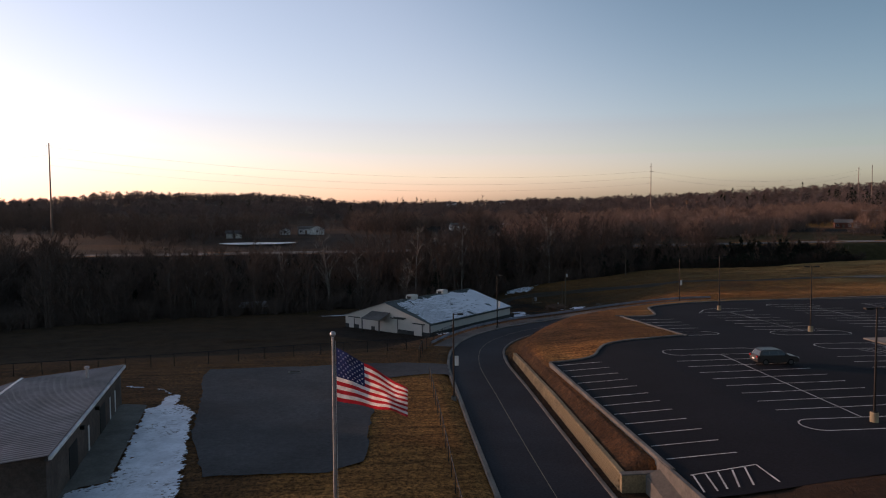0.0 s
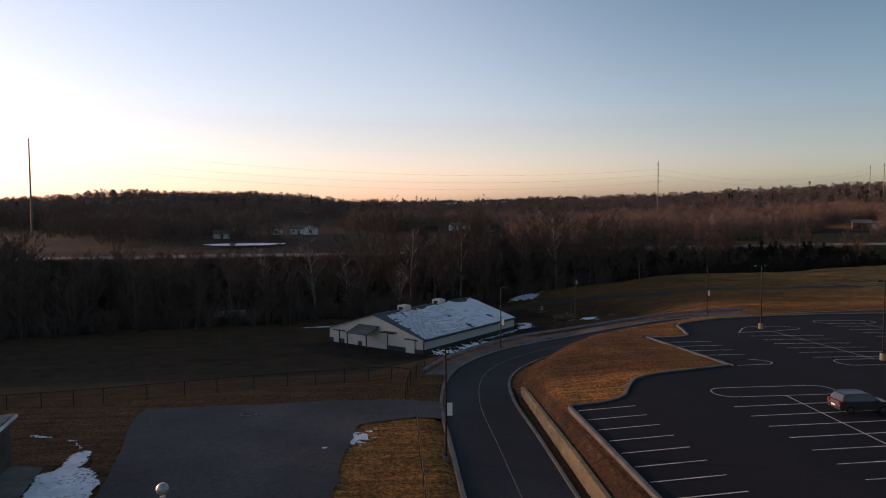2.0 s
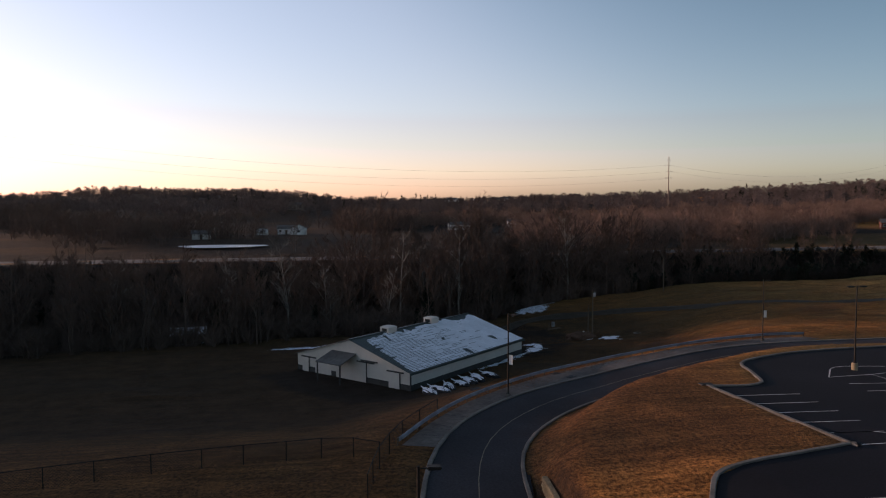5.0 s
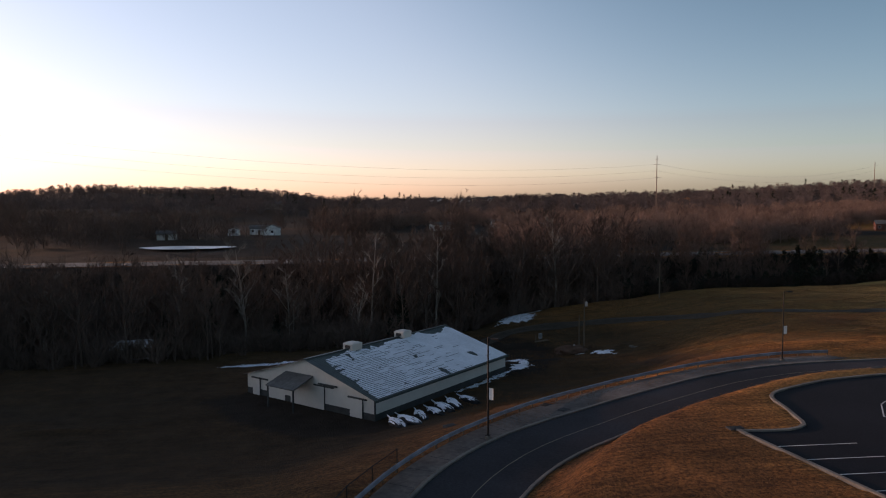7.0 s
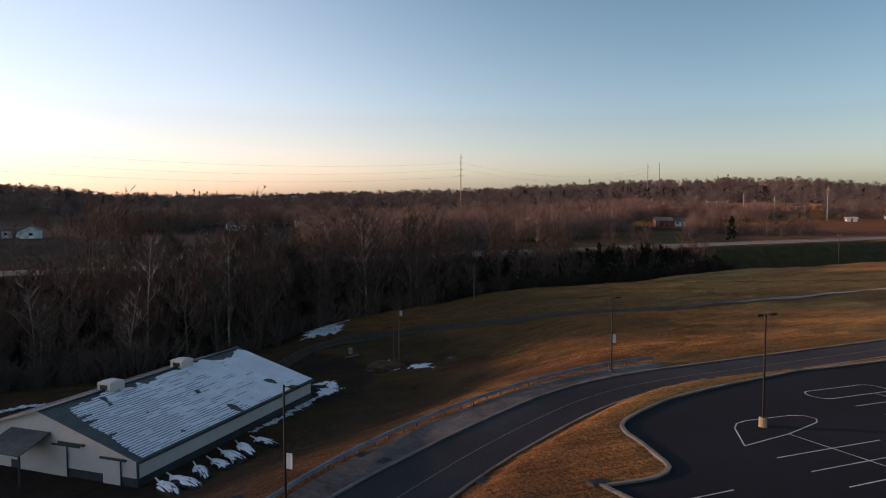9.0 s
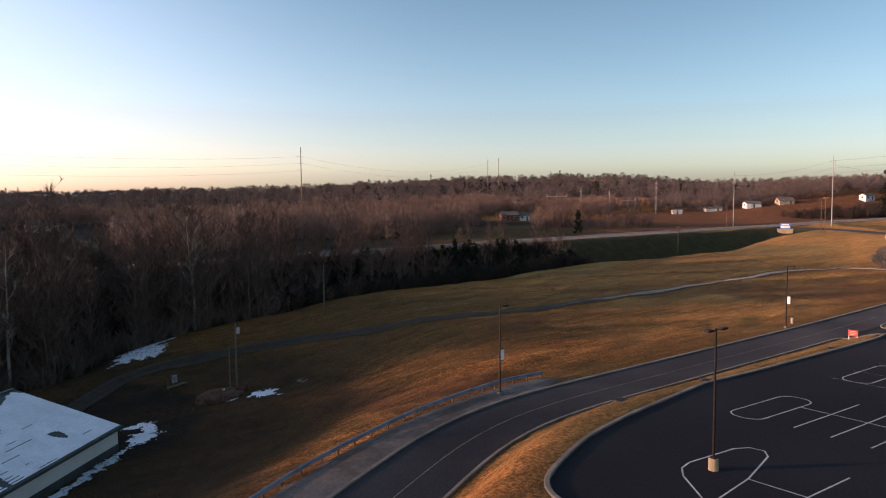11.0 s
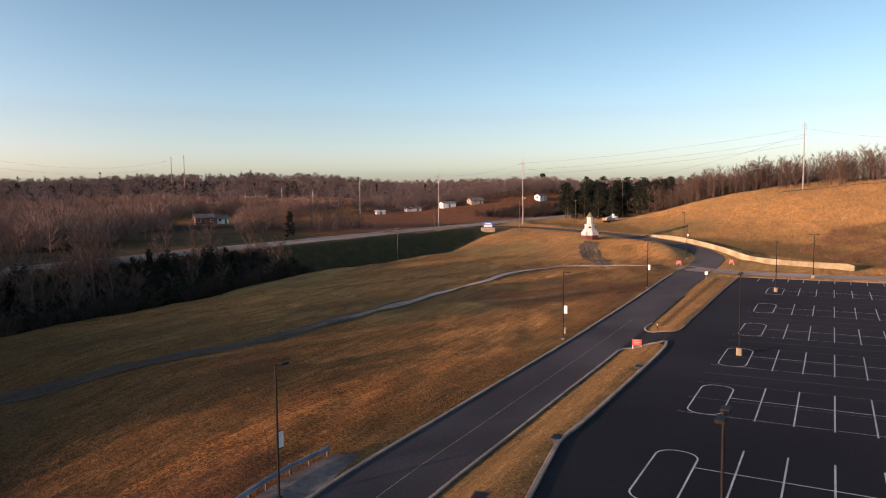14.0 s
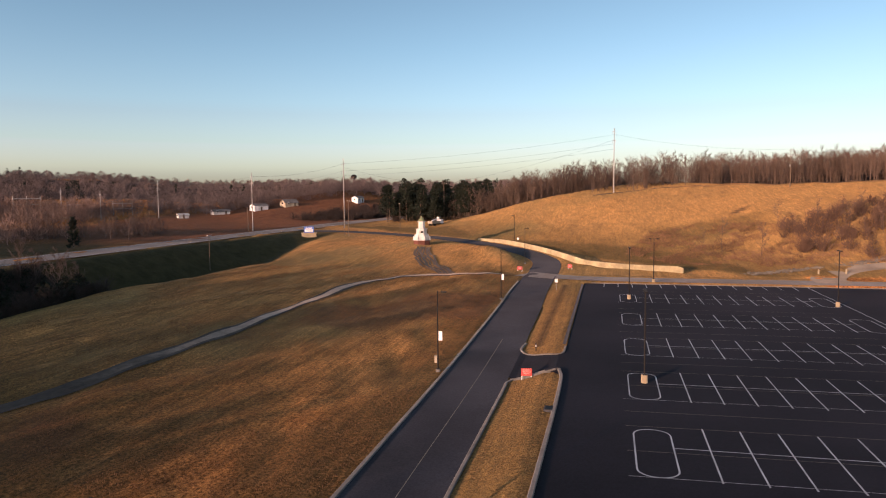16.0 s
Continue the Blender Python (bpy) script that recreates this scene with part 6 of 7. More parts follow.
def pine(seed, h, wide):
    rnd = random.Random(seed)
    trunk, crown = Twigs(), Twigs()
    trunk.limb((0, 0, -0.3), (rnd.uniform(-0.4, 0.4), 0, h * 0.95), 0.28, 0.05, 6)
    for _ in range(48):
        t = rnd.uniform(0.22, 1.0)
        a = rnd.uniform(0, 6.283)
        rr = wide * (1.15 - t) * rnd.uniform(0.5, 1.1) + 0.3
        c = Vector((math.cos(a) * rr, math.sin(a) * rr, h * t))
        trunk.limb((0, 0, h * t - rr * 0.3), c, 0.06, 0.02)
        for _ in range(30):
            d = Vector((rnd.gauss(0, 1), rnd.gauss(0, 1), rnd.gauss(0.2, 0.6)))
            p = c + Vector((d.x * 0.75, d.y * 0.75, d.z * 0.5))
            s = rnd.uniform(0.35, 0.7)
            e = Vector((rnd.uniform(-1, 1), rnd.uniform(-1, 1), rnd.uniform(-1, 1))).normalized()
            o = len(crown.v)
            crown.v += [p - e * s, p + e * s, p + d.normalized() * s * 1.3]
            crown.t.append((o, o + 1, o + 2))
    return trunk, crown


def tree_kind(name, label, made, bark, leaf, group):
    """Builds one tree as a thing with trunk and crown, kept aside for copying."""
    base = empty(name, label, "tree", (0, 0, 0), 0, group)
    for nm, tw, m_ in [("trunk", t_, bark) for t_ in made[:-1]] + [("crown", made[-1], leaf)]:
        ob = new(nm, raw_mesh(nm, [tuple(v_) for v_ in tw.v], tw.t, m_))
        ob.parent = base
    return base


def scatter(n, x0, x1, y0, y1, keep, seed, gap=0.0):
    """Random places in a plan box that satisfy keep(x, y), with the land's height."""
    g = np.random.RandomState(seed)
    out = np.zeros((0, 2))
    for _ in range(12):
        p = np.stack([g.uniform(x0, x1, n * 2), g.uniform(y0, y1, n * 2)], 1)
        p = p[keep(p[:, 0], p[:, 1])]
        out = np.concatenate([out, p])
        if len(out) >= n:
            break
    out = out[:n]
    return np.concatenate([out, land(out[:, 0], out[:, 1])[:, None]], 1)


def plant(kinds, places, seed, smin=0.8, smax=1.2):
    """Copies of the kinds at the places; the first of each kind is moved, the rest are copied."""
    rnd = random.Random(seed)
    used = set()
    for x, y, z in places:
        k = rnd.choice(kinds)
        s = rnd.uniform(smin, smax)
        m = Matrix.Translation((float(x), float(y), float(z) - 0.1)) @ Matrix.Rotation(rnd.uniform(0, 6.283), 4, "Z")
        if k.name not in used:
            used.add(k.name)
            k.matrix_world = m
            k.scale = (s, s, s)
        else:
            c = copy_thing(k, m)
            c.scale = (s, s, s)


def woods(name, label, variants, places, seed, material, smin=0.75, smax=1.25, category="woodland"):
    """Very many trees or bushes joined into one object."""
    g = np.random.RandomState(seed)
    vs, ts, o = [], [], 0
    pick = g.randint(0, len(variants), len(places))
    ang, sc = g.uniform(0, 6.283, len(places)), g.uniform(smin, smax, len(places))
    for (x, y, z), k, a, s in zip(places, pick, ang, sc):
        v_, t_ = variants[k]
        ca, sa = math.cos(a) * s, math.sin(a) * s
        vs.append(np.stack([v_[:, 0] * ca - v_[:, 1] * sa + x, v_[:, 0] * sa + v_[:, 1] * ca + y, v_[:, 2] * s + z - 0.1], 1))
        ts.append(t_ + o)
        o += len(v_)
    ob = new(name, raw_mesh(name, np.concatenate(vs), np.concatenate(ts), material))
    return tagged(ob, label, category, kind="stuff")


def as_arrays(*twig_sets):
    v_, t_ = [], []
    for tw in twig_sets:
        o = len(v_)
        v_ += [tuple(p) for p in tw.v]
        t_ += [tuple(i + o for i in t) for t in tw.t]
    return np.array(v_, np.float32), np.array(t_, np.int32)


belt = lambda x, y: (y > creek_edge(x) + 1) & (near_line(HIGHWAY, x, y)[0] > 11) & (y < 232)
near_kinds = [tree_kind("bare_tree", "leafless grey-brown creek-side tree", bare_tree(s, h, w, 10, 6, 6, 0.032, st), M_BARK, M_BARK, "creek trees") for s, h, w, st in ((1, 13, 3.6, 1), (2, 15, 4.0, 2), (3, 11, 3.4, 2), (4, 16, 4.2, 1), (5, 12, 3.2, 3))]
plant(near_kinds, scatter(120, -110, 62, 165, 232, lambda x, y: belt(x, y) & ~((y > 205) & (x < -20) & (x > -90)), 11), 1, 0.9, 1.35)
plant(near_kinds[:3], scatter(30, 62, 150, 196, 230, belt, 12), 2, 0.5, 0.75)
plant(near_kinds, scatter(75, 20, 108, 212, 231, belt, 47), 48, 0.8, 1.1)
pale_kinds = [tree_kind("sycamore", "tall leafless sycamore with pale bark", bare_tree(s, h, w, 9, 5, 4, 0.035, st), M_PALEBARK, M_PALEBARK, "pale sycamores") for s, h, w, st in ((21, 21, 3.6, 2), (22, 23, 3.2, 1), (23, 17, 3.0, 2))]
pale_at = np.array([(-18, 184), (-10, 187), (2.5, 188), (5, 190), (16, 193), (18, 191), (46, 205), (-52, 182), (-30, 186), (11, 196)], float)
plant(pale_kinds, np.concatenate([pale_at, land(pale_at[:, 0], pale_at[:, 1])[:, None]], 1), 3, 0.8, 1.05)
cedar_kinds = [tree_kind("cedar", "dark green cone-shaped cedar", cedar(s, h, w), M_WOOD, M_CEDAR, "creek cedars") for s, h, w in ((31, 8.5, 2.1), (32, 7.0, 2.0), (33, 9.5, 2.4))]
plant(cedar_kinds, scatter(120, 56, 148, 194, 231, lambda x, y: belt(x, y) & (y > creek_edge(x) + 2), 13), 4, 0.3, 0.55)
plant(cedar_kinds, scatter(24, -70, 50, 180, 228, belt, 14), 5, 0.6, 1.0)
extra = np.array([(196, 258), (118, 254)], float)
plant(cedar_kinds, np.concatenate([extra, land(extra[:, 0], extra[:, 1])[:, None]], 1), 6, 0.8, 0.9)

lite = [as_arrays(*bare_tree(100 + s, h, w, 8, 5, 3, 0.055, 1 + s % 2)) for s, (h, w) in enumerate(((11, 3.4), (13, 3.8), (9.5, 3.2), (12, 3.4)))]
def puff_tree(seed, h, wide, n=100, w=0.14):
    """A far leafless tree: a short trunk and a full crown of fine upward twigs."""
    rnd = random.Random(seed)
    tw = Twigs()
    tw.chain([(0, 0, -0.5), (0, 0, h * 0.75)], [0.16, 0.05], 3)
    for _ in range(n):
        a, t = rnd.uniform(0, 6.283), rnd.random()
        rr = wide * math.sqrt(rnd.random()) * math.sin(math.pi * (0.12 + 0.80 * t))
        p = Vector((math.cos(a) * rr, math.sin(a) * rr, h * (0.12 + 0.80 * t)))
        d = Vector((math.cos(a) * 0.6 + rnd.uniform(-0.5, 0.5), math.sin(a) * 0.6 + rnd.uniform(-0.5, 0.5), rnd.uniform(0.3, 1.3))).normalized()
        tw.twig(p - d * 0.8, p + d * rnd.uniform(0.8, 1.8), w * rnd.uniform(0.8, 1.6), rnd)
    return (tw,)


far_lite = [as_arrays(*puff_tree(140 + s, h, w)) for s, (h, w) in enumerate(((8.5, 3.8), (9.5, 4.4), (7.5, 4.0), (9, 4.2)))]
mid_lite = [as_arrays(*puff_tree(120 + s, h, w, 120, 0.055)) for s, (h, w) in enumerate(((9.5, 3.2), (11, 3.6), (8.5, 3.0), (10, 3.8)))]
far_pine = [as_arrays(*cedar(160 + s, h, w, 60)) for s, (h, w) in enumerate(((12, 3.2), (14, 3.6)))]
bush = [as_arrays(*puff_tree(180 + s, 2.6, 1.5, 85, 0.032)) for s in range(4)]

woods("brush_pile", "heap of cut reddish brush beside the pole", bush, np.array([(38.2, 170.4, 0), (39.2, 170.9, 0), (40.0, 170.3, 0), (39.0, 169.8, 0), (42.8, 170.8, 0), (41.6, 170.9, 0)]) + np.array([0, 0, ground_at(39.4, 170.4) - 0.2]), 71, M_REDTWIG, 0.45, 0.65, "brush pile")
woods("creek_brush", "tangled leafless brush along the creek", bush, scatter(2200, -150, 78, 150, 232, belt, 15), 21, M_BARK, 0.6, 1.8, "brush")
woods("thicket_brush", "leafless brush among the creek cedars, darkened for shade", bush, scatter(900, 62, 152, 196, 232, lambda x, y: belt(x, y) & (y > creek_edge(x) + 1), 42), 43, M_SHADETWIG, 0.7, 1.3, "brush")
thicket = [as_arrays(*cedar(170 + s, h, w, 90)) for s, (h, w) in enumerate(((5.0, 1.7), (4.2, 1.6), (5.6, 1.9)))]
woods("cedar_thicket", "dense dark cedar thicket in the creek bed", thicket, scatter(480, 62, 150, 196, 232, lambda x, y: belt(x, y) & (y > creek_edge(x) + 2), 41), 31, M_CEDAR, 0.5, 0.9, "thicket")
woods("creek_wood", "dense leafless trees along the creek", lite, scatter(620, -230, 75, 96, 236, lambda x, y: belt(x, y) & ~((y > 205) & (x < -20) & (x > -90)), 16), 22, M_BARK)
# mostly out of view; added between the low sun and the fields
woods("west_wood", "tall leafless wood west of the fields, mostly unseen, added for their shade", mid_lite, scatter(1000, -290, -100, 95, 236, belt, 40), 30, M_BARK, 1.3, 1.8)
woods("bank_trees", "tall leafless trees on the creek bank", lite, scatter(120, -8, 66, 190, 227, belt, 52), 53, M_BARK, 1.05, 1.5)
valley = lambda x, y: (near_line(HIGHWAY, x, y)[1] > 0) & (near_line(HIGHWAY, x, y)[0] > 16)
wood_keep = lambda x, y: valley(x, y) & ~((np.hypot(x - 256, y - 358) < 26) | ((x > 225) & (y < 345)) | ((x < 40 + (y - 250) * 0.2) & (x > -120) & (y < 400))) & ~((np.abs(x - 62) < 38) & (np.abs(y - 395) < 36)) & (wobble(x, y, 0.03, 1.1) > -0.6) & (near_line(HIGHWAY, x, y)[0] > 18 + 26 * ss(95, 160, x)) & ((np.abs(np.degrees(np.arctan2(x - 15, y - 90)) - 41.2) > 2.4) | (y > 352) | (y < 280))
valley_lite = [as_arrays(*puff_tree(200 + k, h, w, 165, 0.068)) for k, (h, w) in enumerate(((10.5, 4.2), (12, 4.6), (9.5, 4.4), (11, 4.0), (8.5, 3.8)))]
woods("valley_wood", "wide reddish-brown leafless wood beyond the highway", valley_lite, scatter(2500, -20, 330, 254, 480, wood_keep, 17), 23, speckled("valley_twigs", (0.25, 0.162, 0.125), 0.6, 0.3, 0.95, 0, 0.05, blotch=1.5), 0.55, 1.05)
woods("meadow_shrubs", "leafless shrubs and small trees beside the highway", mid_lite, scatter(42, 214, 262, 264, 312, lambda x, y: np.hypot((x - 238) / 24, (y - 286) / 22) < 1, 50), 51, M_BARK, 0.45, 0.95, "shrubs")
field_trees = lambda x, y: valley(x, y) & (wobble(x, y, 0.02, 0.2) > 0.35) & (np.hypot(x + 50, y - 288) > 26) & (np.hypot(x + 40, y - 366) > 24)
woods("field_trees", "scattered leafless trees round the fields", mid_lite, scatter(760, -380, 20, 262, 520, field_trees, 18), 24, M_BARK, 0.7, 1.25)
ring = lambda x, y: (near_line(HIGHWAY[::3], x, y)[1] > 0) & (np.hypot(x, y - 100) > 470) & (np.hypot(x, y - 100) < 1080) & (np.arctan2(x, y - 100) > -1.4) & (np.arctan2(x, y - 100) < 1.75) & (wobble(x, y, 0.011, 0.3) > np.where(np.hypot(x, y - 100) > 780, -1.6, -1.0))
woods("far_wood", "leafless brown woods on the far ridges", far_lite, scatter(9500, -1080, 1080, -100, 1180, ring, 19), 25, M_HAZETWIG, 0.6, 1.2)
woods("far_evergreens", "dark evergreens among the far woods", far_pine, scatter(220, -1000, 1000, 0, 1180, lambda x, y: ring(x, y) & (wobble(x, y, 0.008, 2.0) > 0.4), 20), 26, M_PINE, 0.7, 1.1)

rise = lambda x, y: (y > 329 - 0.6 * (x - 334)) & (y < 400 - 0.6 * (x - 334)) & (np.hypot(x - 426, y - 262) > 14)
woods("rise_wood", "leafless brown wood behind the roadside houses", valley_lite, scatter(420, 335, 540, 200, 420, rise, 72), 73, M_HAZETWIG, 0.55, 0.95)
M_GREYTWIG = speckled("grey_brown_twigs", (0.112, 0.079, 0.059), 0.6, 0.3, 0.95, 0, 0.05)
# trees along the crest of the grassy hill
d_of = lambda x, y: (x - 196) * 0.745 - (y - 99) * 0.667
a_of = lambda x, y: (x - 196) * 0.667 + (y - 99) * 0.745
crest_kinds = [tree_kind("bare_tree", "slender leafless tree on the hill's crest", bare_tree(s, h, w, 12, 7, 6, 0.022, st), M_GREYTWIG, M_GREYTWIG, "hill-crest trees") for s, h, w, st in ((41, 12, 3.2, 1), (42, 14, 3.6, 1), (43, 11, 3.4, 1), (44, 13, 3.0, 2))]
front_of = lambda a: np.interp(a, [-90, 30, 60, 80, 92, 121, 150], [128, 126, 118, 104, 86, 58, 55])
crest = lambda x, y: (d_of(x, y) > front_of(a_of(x, y))) & (d_of(x, y) < front_of(a_of(x, y)) + 26) & (a_of(x, y) > -90) & (a_of(x, y) < 150)
flank = lambda x, y: (a_of(x, y) > 118) & (a_of(x, y) < 190) & (d_of(x, y) > 55) & (d_of(x, y) < 150)
crest_at = scatter(620, 200, 470, -90, 220, crest, 31)
plant(crest_kinds, crest_at[:62], 7, 0.65, 1.0)
crest_lite = [as_arrays(*bare_tree(s, h, w, 12, 7, 7, 0.021, st)) for s, h, w, st in ((45, 12, 3.2, 1), (46, 13.5, 3.5, 1), (47, 11, 3.0, 1))]
woods("crest_trees", "slender leafless trees along the hill's crest", crest_lite, crest_at[62:], 49, M_GREYTWIG, 0.55, 1.0)
woods("flank_trees", "slender leafless trees down the hill's flank", crest_lite, scatter(190, 260, 470, 60, 240, flank, 32), 8, M_GREYTWIG, 0.65, 1.0)
woods("crest_wood", "leafless wood behind the hill's crest", mid_lite, scatter(1700, 200, 640, -160, 260, lambda x, y: (crest(x, y) | flank(x, y) | ((d_of(x, y) > 140) & (d_of(x, y) < 300) & (a_of(x, y) < 230))) & (near_line(HIGHWAY, x, y)[0] > 18), 33), 27, M_GREYTWIG, 0.9, 1.4)
pine_kinds = [tree_kind("pine", "tall dark green pine", pine(s, h, w), M_WOOD, M_PINE, "roadside pines") for s, h, w in ((51, 21, 5.2), (52, 18, 4.8), (53, 23, 5.6))]
plant(pine_kinds, scatter(120, 340, 460, 140, 240, lambda x, y: (near_line(HIGHWAY, x, y)[0] > 12) & (a_of(x, y) > 128) & (y < 116 + 0.325 * (x - 35)) & (y > 116 + 0.168 * (x - 35)), 34), 9, 0.4, 0.9)
woods("slope_brush", "dense reddish-brown brush on the hill's flank", bush, scatter(290, 200, 262, -10, 76, lambda x, y: in_poly([(239, 74), (258, 38), (246, -10), (212, 10), (206, 45), (216, 70)], x, y), 35), 28, M_REDTWIG, 0.7, 1.5, "brush")
plant(crest_kinds, [(x, y, ground_at(x, y)) for x, y in ((241, 71), (222, 88), (226, 92), (215, 80), (238, 62), (232, 56), (227, 50), (243, 50))], 46, 0.45, 0.7)
woods("roadside_brush", "low dark brush along the highway cutting", bush, scatter(420, 350, 450, 200, 280, lambda x, y: (near_line(HIGHWAY, x, y)[0] > 12) & (near_line(HIGHWAY, x, y)[0] < 40), 36), 29, M_SHADETWIG, 0.6, 1.6, "brush")

def tufts(name, label, places, seed, tall, blades, spread, w, material):
    """Clumps of upright dry blades standing on the grass, joined into one object."""
    g = np.random.RandomState(seed)
    n = len(places)
    base = np.repeat(places, blades, axis=0) + np.concatenate([g.normal(0, spread, (n * blades, 2)), np.full((n * blades, 1), 0.02)], 1)
    a, h = g.uniform(0, 6.283, n * blades), np.repeat(g.uniform(0.5, 1.0, n), blades) * tall * g.uniform(0.6, 1.1, n * blades)
    side = np.stack([np.cos(a) * w, np.sin(a) * w, np.zeros(n * blades)], 1)
    top = base + np.stack([g.normal(0, 0.35, n * blades) * h, g.normal(0, 0.35, n * blades) * h, h], 1)
    verts = np.stack([base - side, base + side, top], 1).reshape(-1, 3)
    ob = new(name, raw_mesh(name, verts, np.arange(len(verts)).reshape(-1, 3), material))
    return tagged(ob, label, "grass", kind="stuff")


def on_grass(n, x0, x1, y0, y1, keep, seed):
    p = scatter(n, x0, x1, y0, y1, keep, seed)
    under_p = np.minimum(paved(p[:, 0], p[:, 1]), edge_far(LOT, p[:, 0], p[:, 1]))
    p[:, 2] += relief(p[:, 0], p[:, 1], under_p) + 0.05
    return p[under_p > 0.7]


M_STRAW = speckled("straw_blades", (0.20, 0.094, 0.034), 1.5, 0.4, 0.95, 0, 0.06, blotch=1.4)
M_WEED = speckled("dry_weed_stalks", (0.19, 0.105, 0.056), 1.2, 0.4, 0.95, 0, 0.15, blotch=1.2)
open_field = lambda x, y: (y < creek_edge(x) - 1) & (near_line(DRIVE, x, y)[1] > 0) & (near_line(TRACK[::2], x, y)[0] > 1.6) & (wobble(x, y * 2.2, 0.16, 0.5) > -0.5)
tufts("meadow_tufts", "short dry straw tufts across the meadow", on_grass(150000, 14, 190, 108, 205, open_field, 61), 62, 0.13, 2, 0.25, 0.026, M_STRAW)
tufts("island_tufts", "short dry straw tufts on the grass island", on_grass(16000, 12, 104, 78, 127, lambda x, y: (near_line(DRIVE, x, y)[1] < 0) & (x > 11.5), 63), 64, 0.11, 2, 0.25, 0.024, M_STRAW)
tufts("lawn_tufts", "short dry straw tufts beside the drive", on_grass(2600, -14, 3, 30, 96, lambda x, y: ~in_poly([(-25.4, 86), (3.2, 86), (3, 79), (-4.6, 78.6), (-6.4, 52), (-18, 50), (-25, 80)], x, y), 65), 66, 0.11, 4, 0.16, 0.028, M_STRAW)
hill_zone = lambda x, y: (d_of(x, y) > 6) & (d_of(x, y) < 118) & (a_of(x, y) < 105) & (a_of(x, y) > -90)
tufts("hill_tufts", "dry straw tufts over the grassy hill", on_grass(12000, 196, 330, -40, 200, hill_zone, 67), 68, 0.18, 4, 0.35, 0.045, M_STRAW)
tufts("slope_weeds", "tall dry weeds on the lower slope of the hill", on_grass(2000, 203, 256, 50, 112, lambda x, y: in_poly([(224, 112), (250, 104), (246, 76), (222, 58), (209, 52), (204, 78), (208, 101)], x, y) & (wobble(x, y, 0.2, 0.8) > -0.3), 69), 70, 1.0, 9, 0.35, 0.035, M_WEED)

# ---- masts, poles and wires ----
def mast(x, y, top, arms, label, material, r=0.55, group="transmission masts"):
    z = ground_at(x, y)
    base = empty("transmission_mast", label, "power mast", (x, y, z), 0, group)
    part("shaft", tubes(((0, 0, -1), (0, 0, top - z), r, r * 0.45), n=10), material, base)
    for dz, w, ang in arms:
        c, s = math.cos(radians(ang)) * w, math.sin(radians(ang)) * w
        for k in (-1, 1):
            arm = part("davit_arm", tubes(((0, 0, top - z - dz - 0.3), (k * c, k * s, top - z - dz), 0.11, 0.06), n=6), material, base)
            part("insulator", tubes(((k * c, k * s, top - z - dz), (k * c, k * s, top - z - dz - 1.3), 0.05), n=6), M_GALV, arm)
    return base


ARMS = ((2.0, 1.2, 18), (5.5, 2.6, 18), (9.5, 2.6, 18), (13.5, 2.6, 18))
mast(187.9, 478, 49.8, ARMS, "tall steel power mast with side arms", M_RUSTPOLE, 0.42)
mast(-166, 363, 52, ((1, 1.0, 18),), "tall dark steel power mast", M_RUSTPOLE)
mast(450.4, 605, 57.3, ((1.5, 1.0, 18),), "tall dark steel power mast, one of a pair", M_RUSTPOLE, 0.42)
mast(440, 609, 55.5, ((1.5, 1.0, 18),), "tall dark steel power mast, one of a pair", M_RUSTPOLE, 0.42)
mast(307, 223, 34.0, ((2, 1.3, 60), (5, 1.3, 60)), "pale steel power mast beside the highway", M_STEELPOLE, 0.24)
mast(282.5, 251.5, 28.0, ((1.5, 1.2, 60), (4, 1.2, 60)), "pale steel power mast beside the highway", M_STEELPOLE, 0.22)
mast(316.5, 114.2, 44.0, ((1, 0.7, 60), (4.5, 0.7, 60)), "white steel power mast on the hill", M_STEELPOLE, 0.28)
mast(328, 326, 27, ((1.5, 1.5, 60), (3.5, 1.5, 60)), "pale steel power mast by the substation", M_STEELPOLE, 0.22)
mast(312, 345, 22, ((1.5, 1.2, 60),), "slim steel power mast by the substation", M_STEELPOLE, 0.25)
mast(318, 372, 24, ((1.5, 1.2, 60),), "slim steel power mast by the substation", M_STEELPOLE, 0.25)


def wires(name, pairs, sag, label, r=0.045):
    base = empty(name, label, "power line", (0, 0, 0))
    for a, b in pairs:
        a, b = Vector(a), Vector(b)
        n = 14
        pts = [a.lerp(b, i / n) - Vector((0, 0, sag * 4 * (i / n) * (1 - i / n))) for i in range(n + 1)]
        side = (b - a).cross(Vector((0, 0, 1))).normalized() * r
        bm = bmesh.new()
        rings = [[bm.verts.new(p + o) for o in (side, Vector((0, 0, r)), -side)] for p in pts]
        for u, w in zip(rings, rings[1:]):
            for i in range(3):
                bm.faces.new([u[i], u[(i + 1) % 3], w[(i + 1) % 3], w[i]])
        part("wire", bm, M_DARKMETAL, base)


wires("power_line", [((-166, 363, 50), (185, 477, 44)), ((-166, 363, 45), (185, 477, 40)), ((-166, 363, 41), (191, 479, 36)), ((-420, 285, 48), (-166, 363, 46)), ((191, 479, 44), (441, 607, 53)), ((191, 479, 40), (441, 607, 49))], 9, "sagging transmission wires between the masts", 0.05)
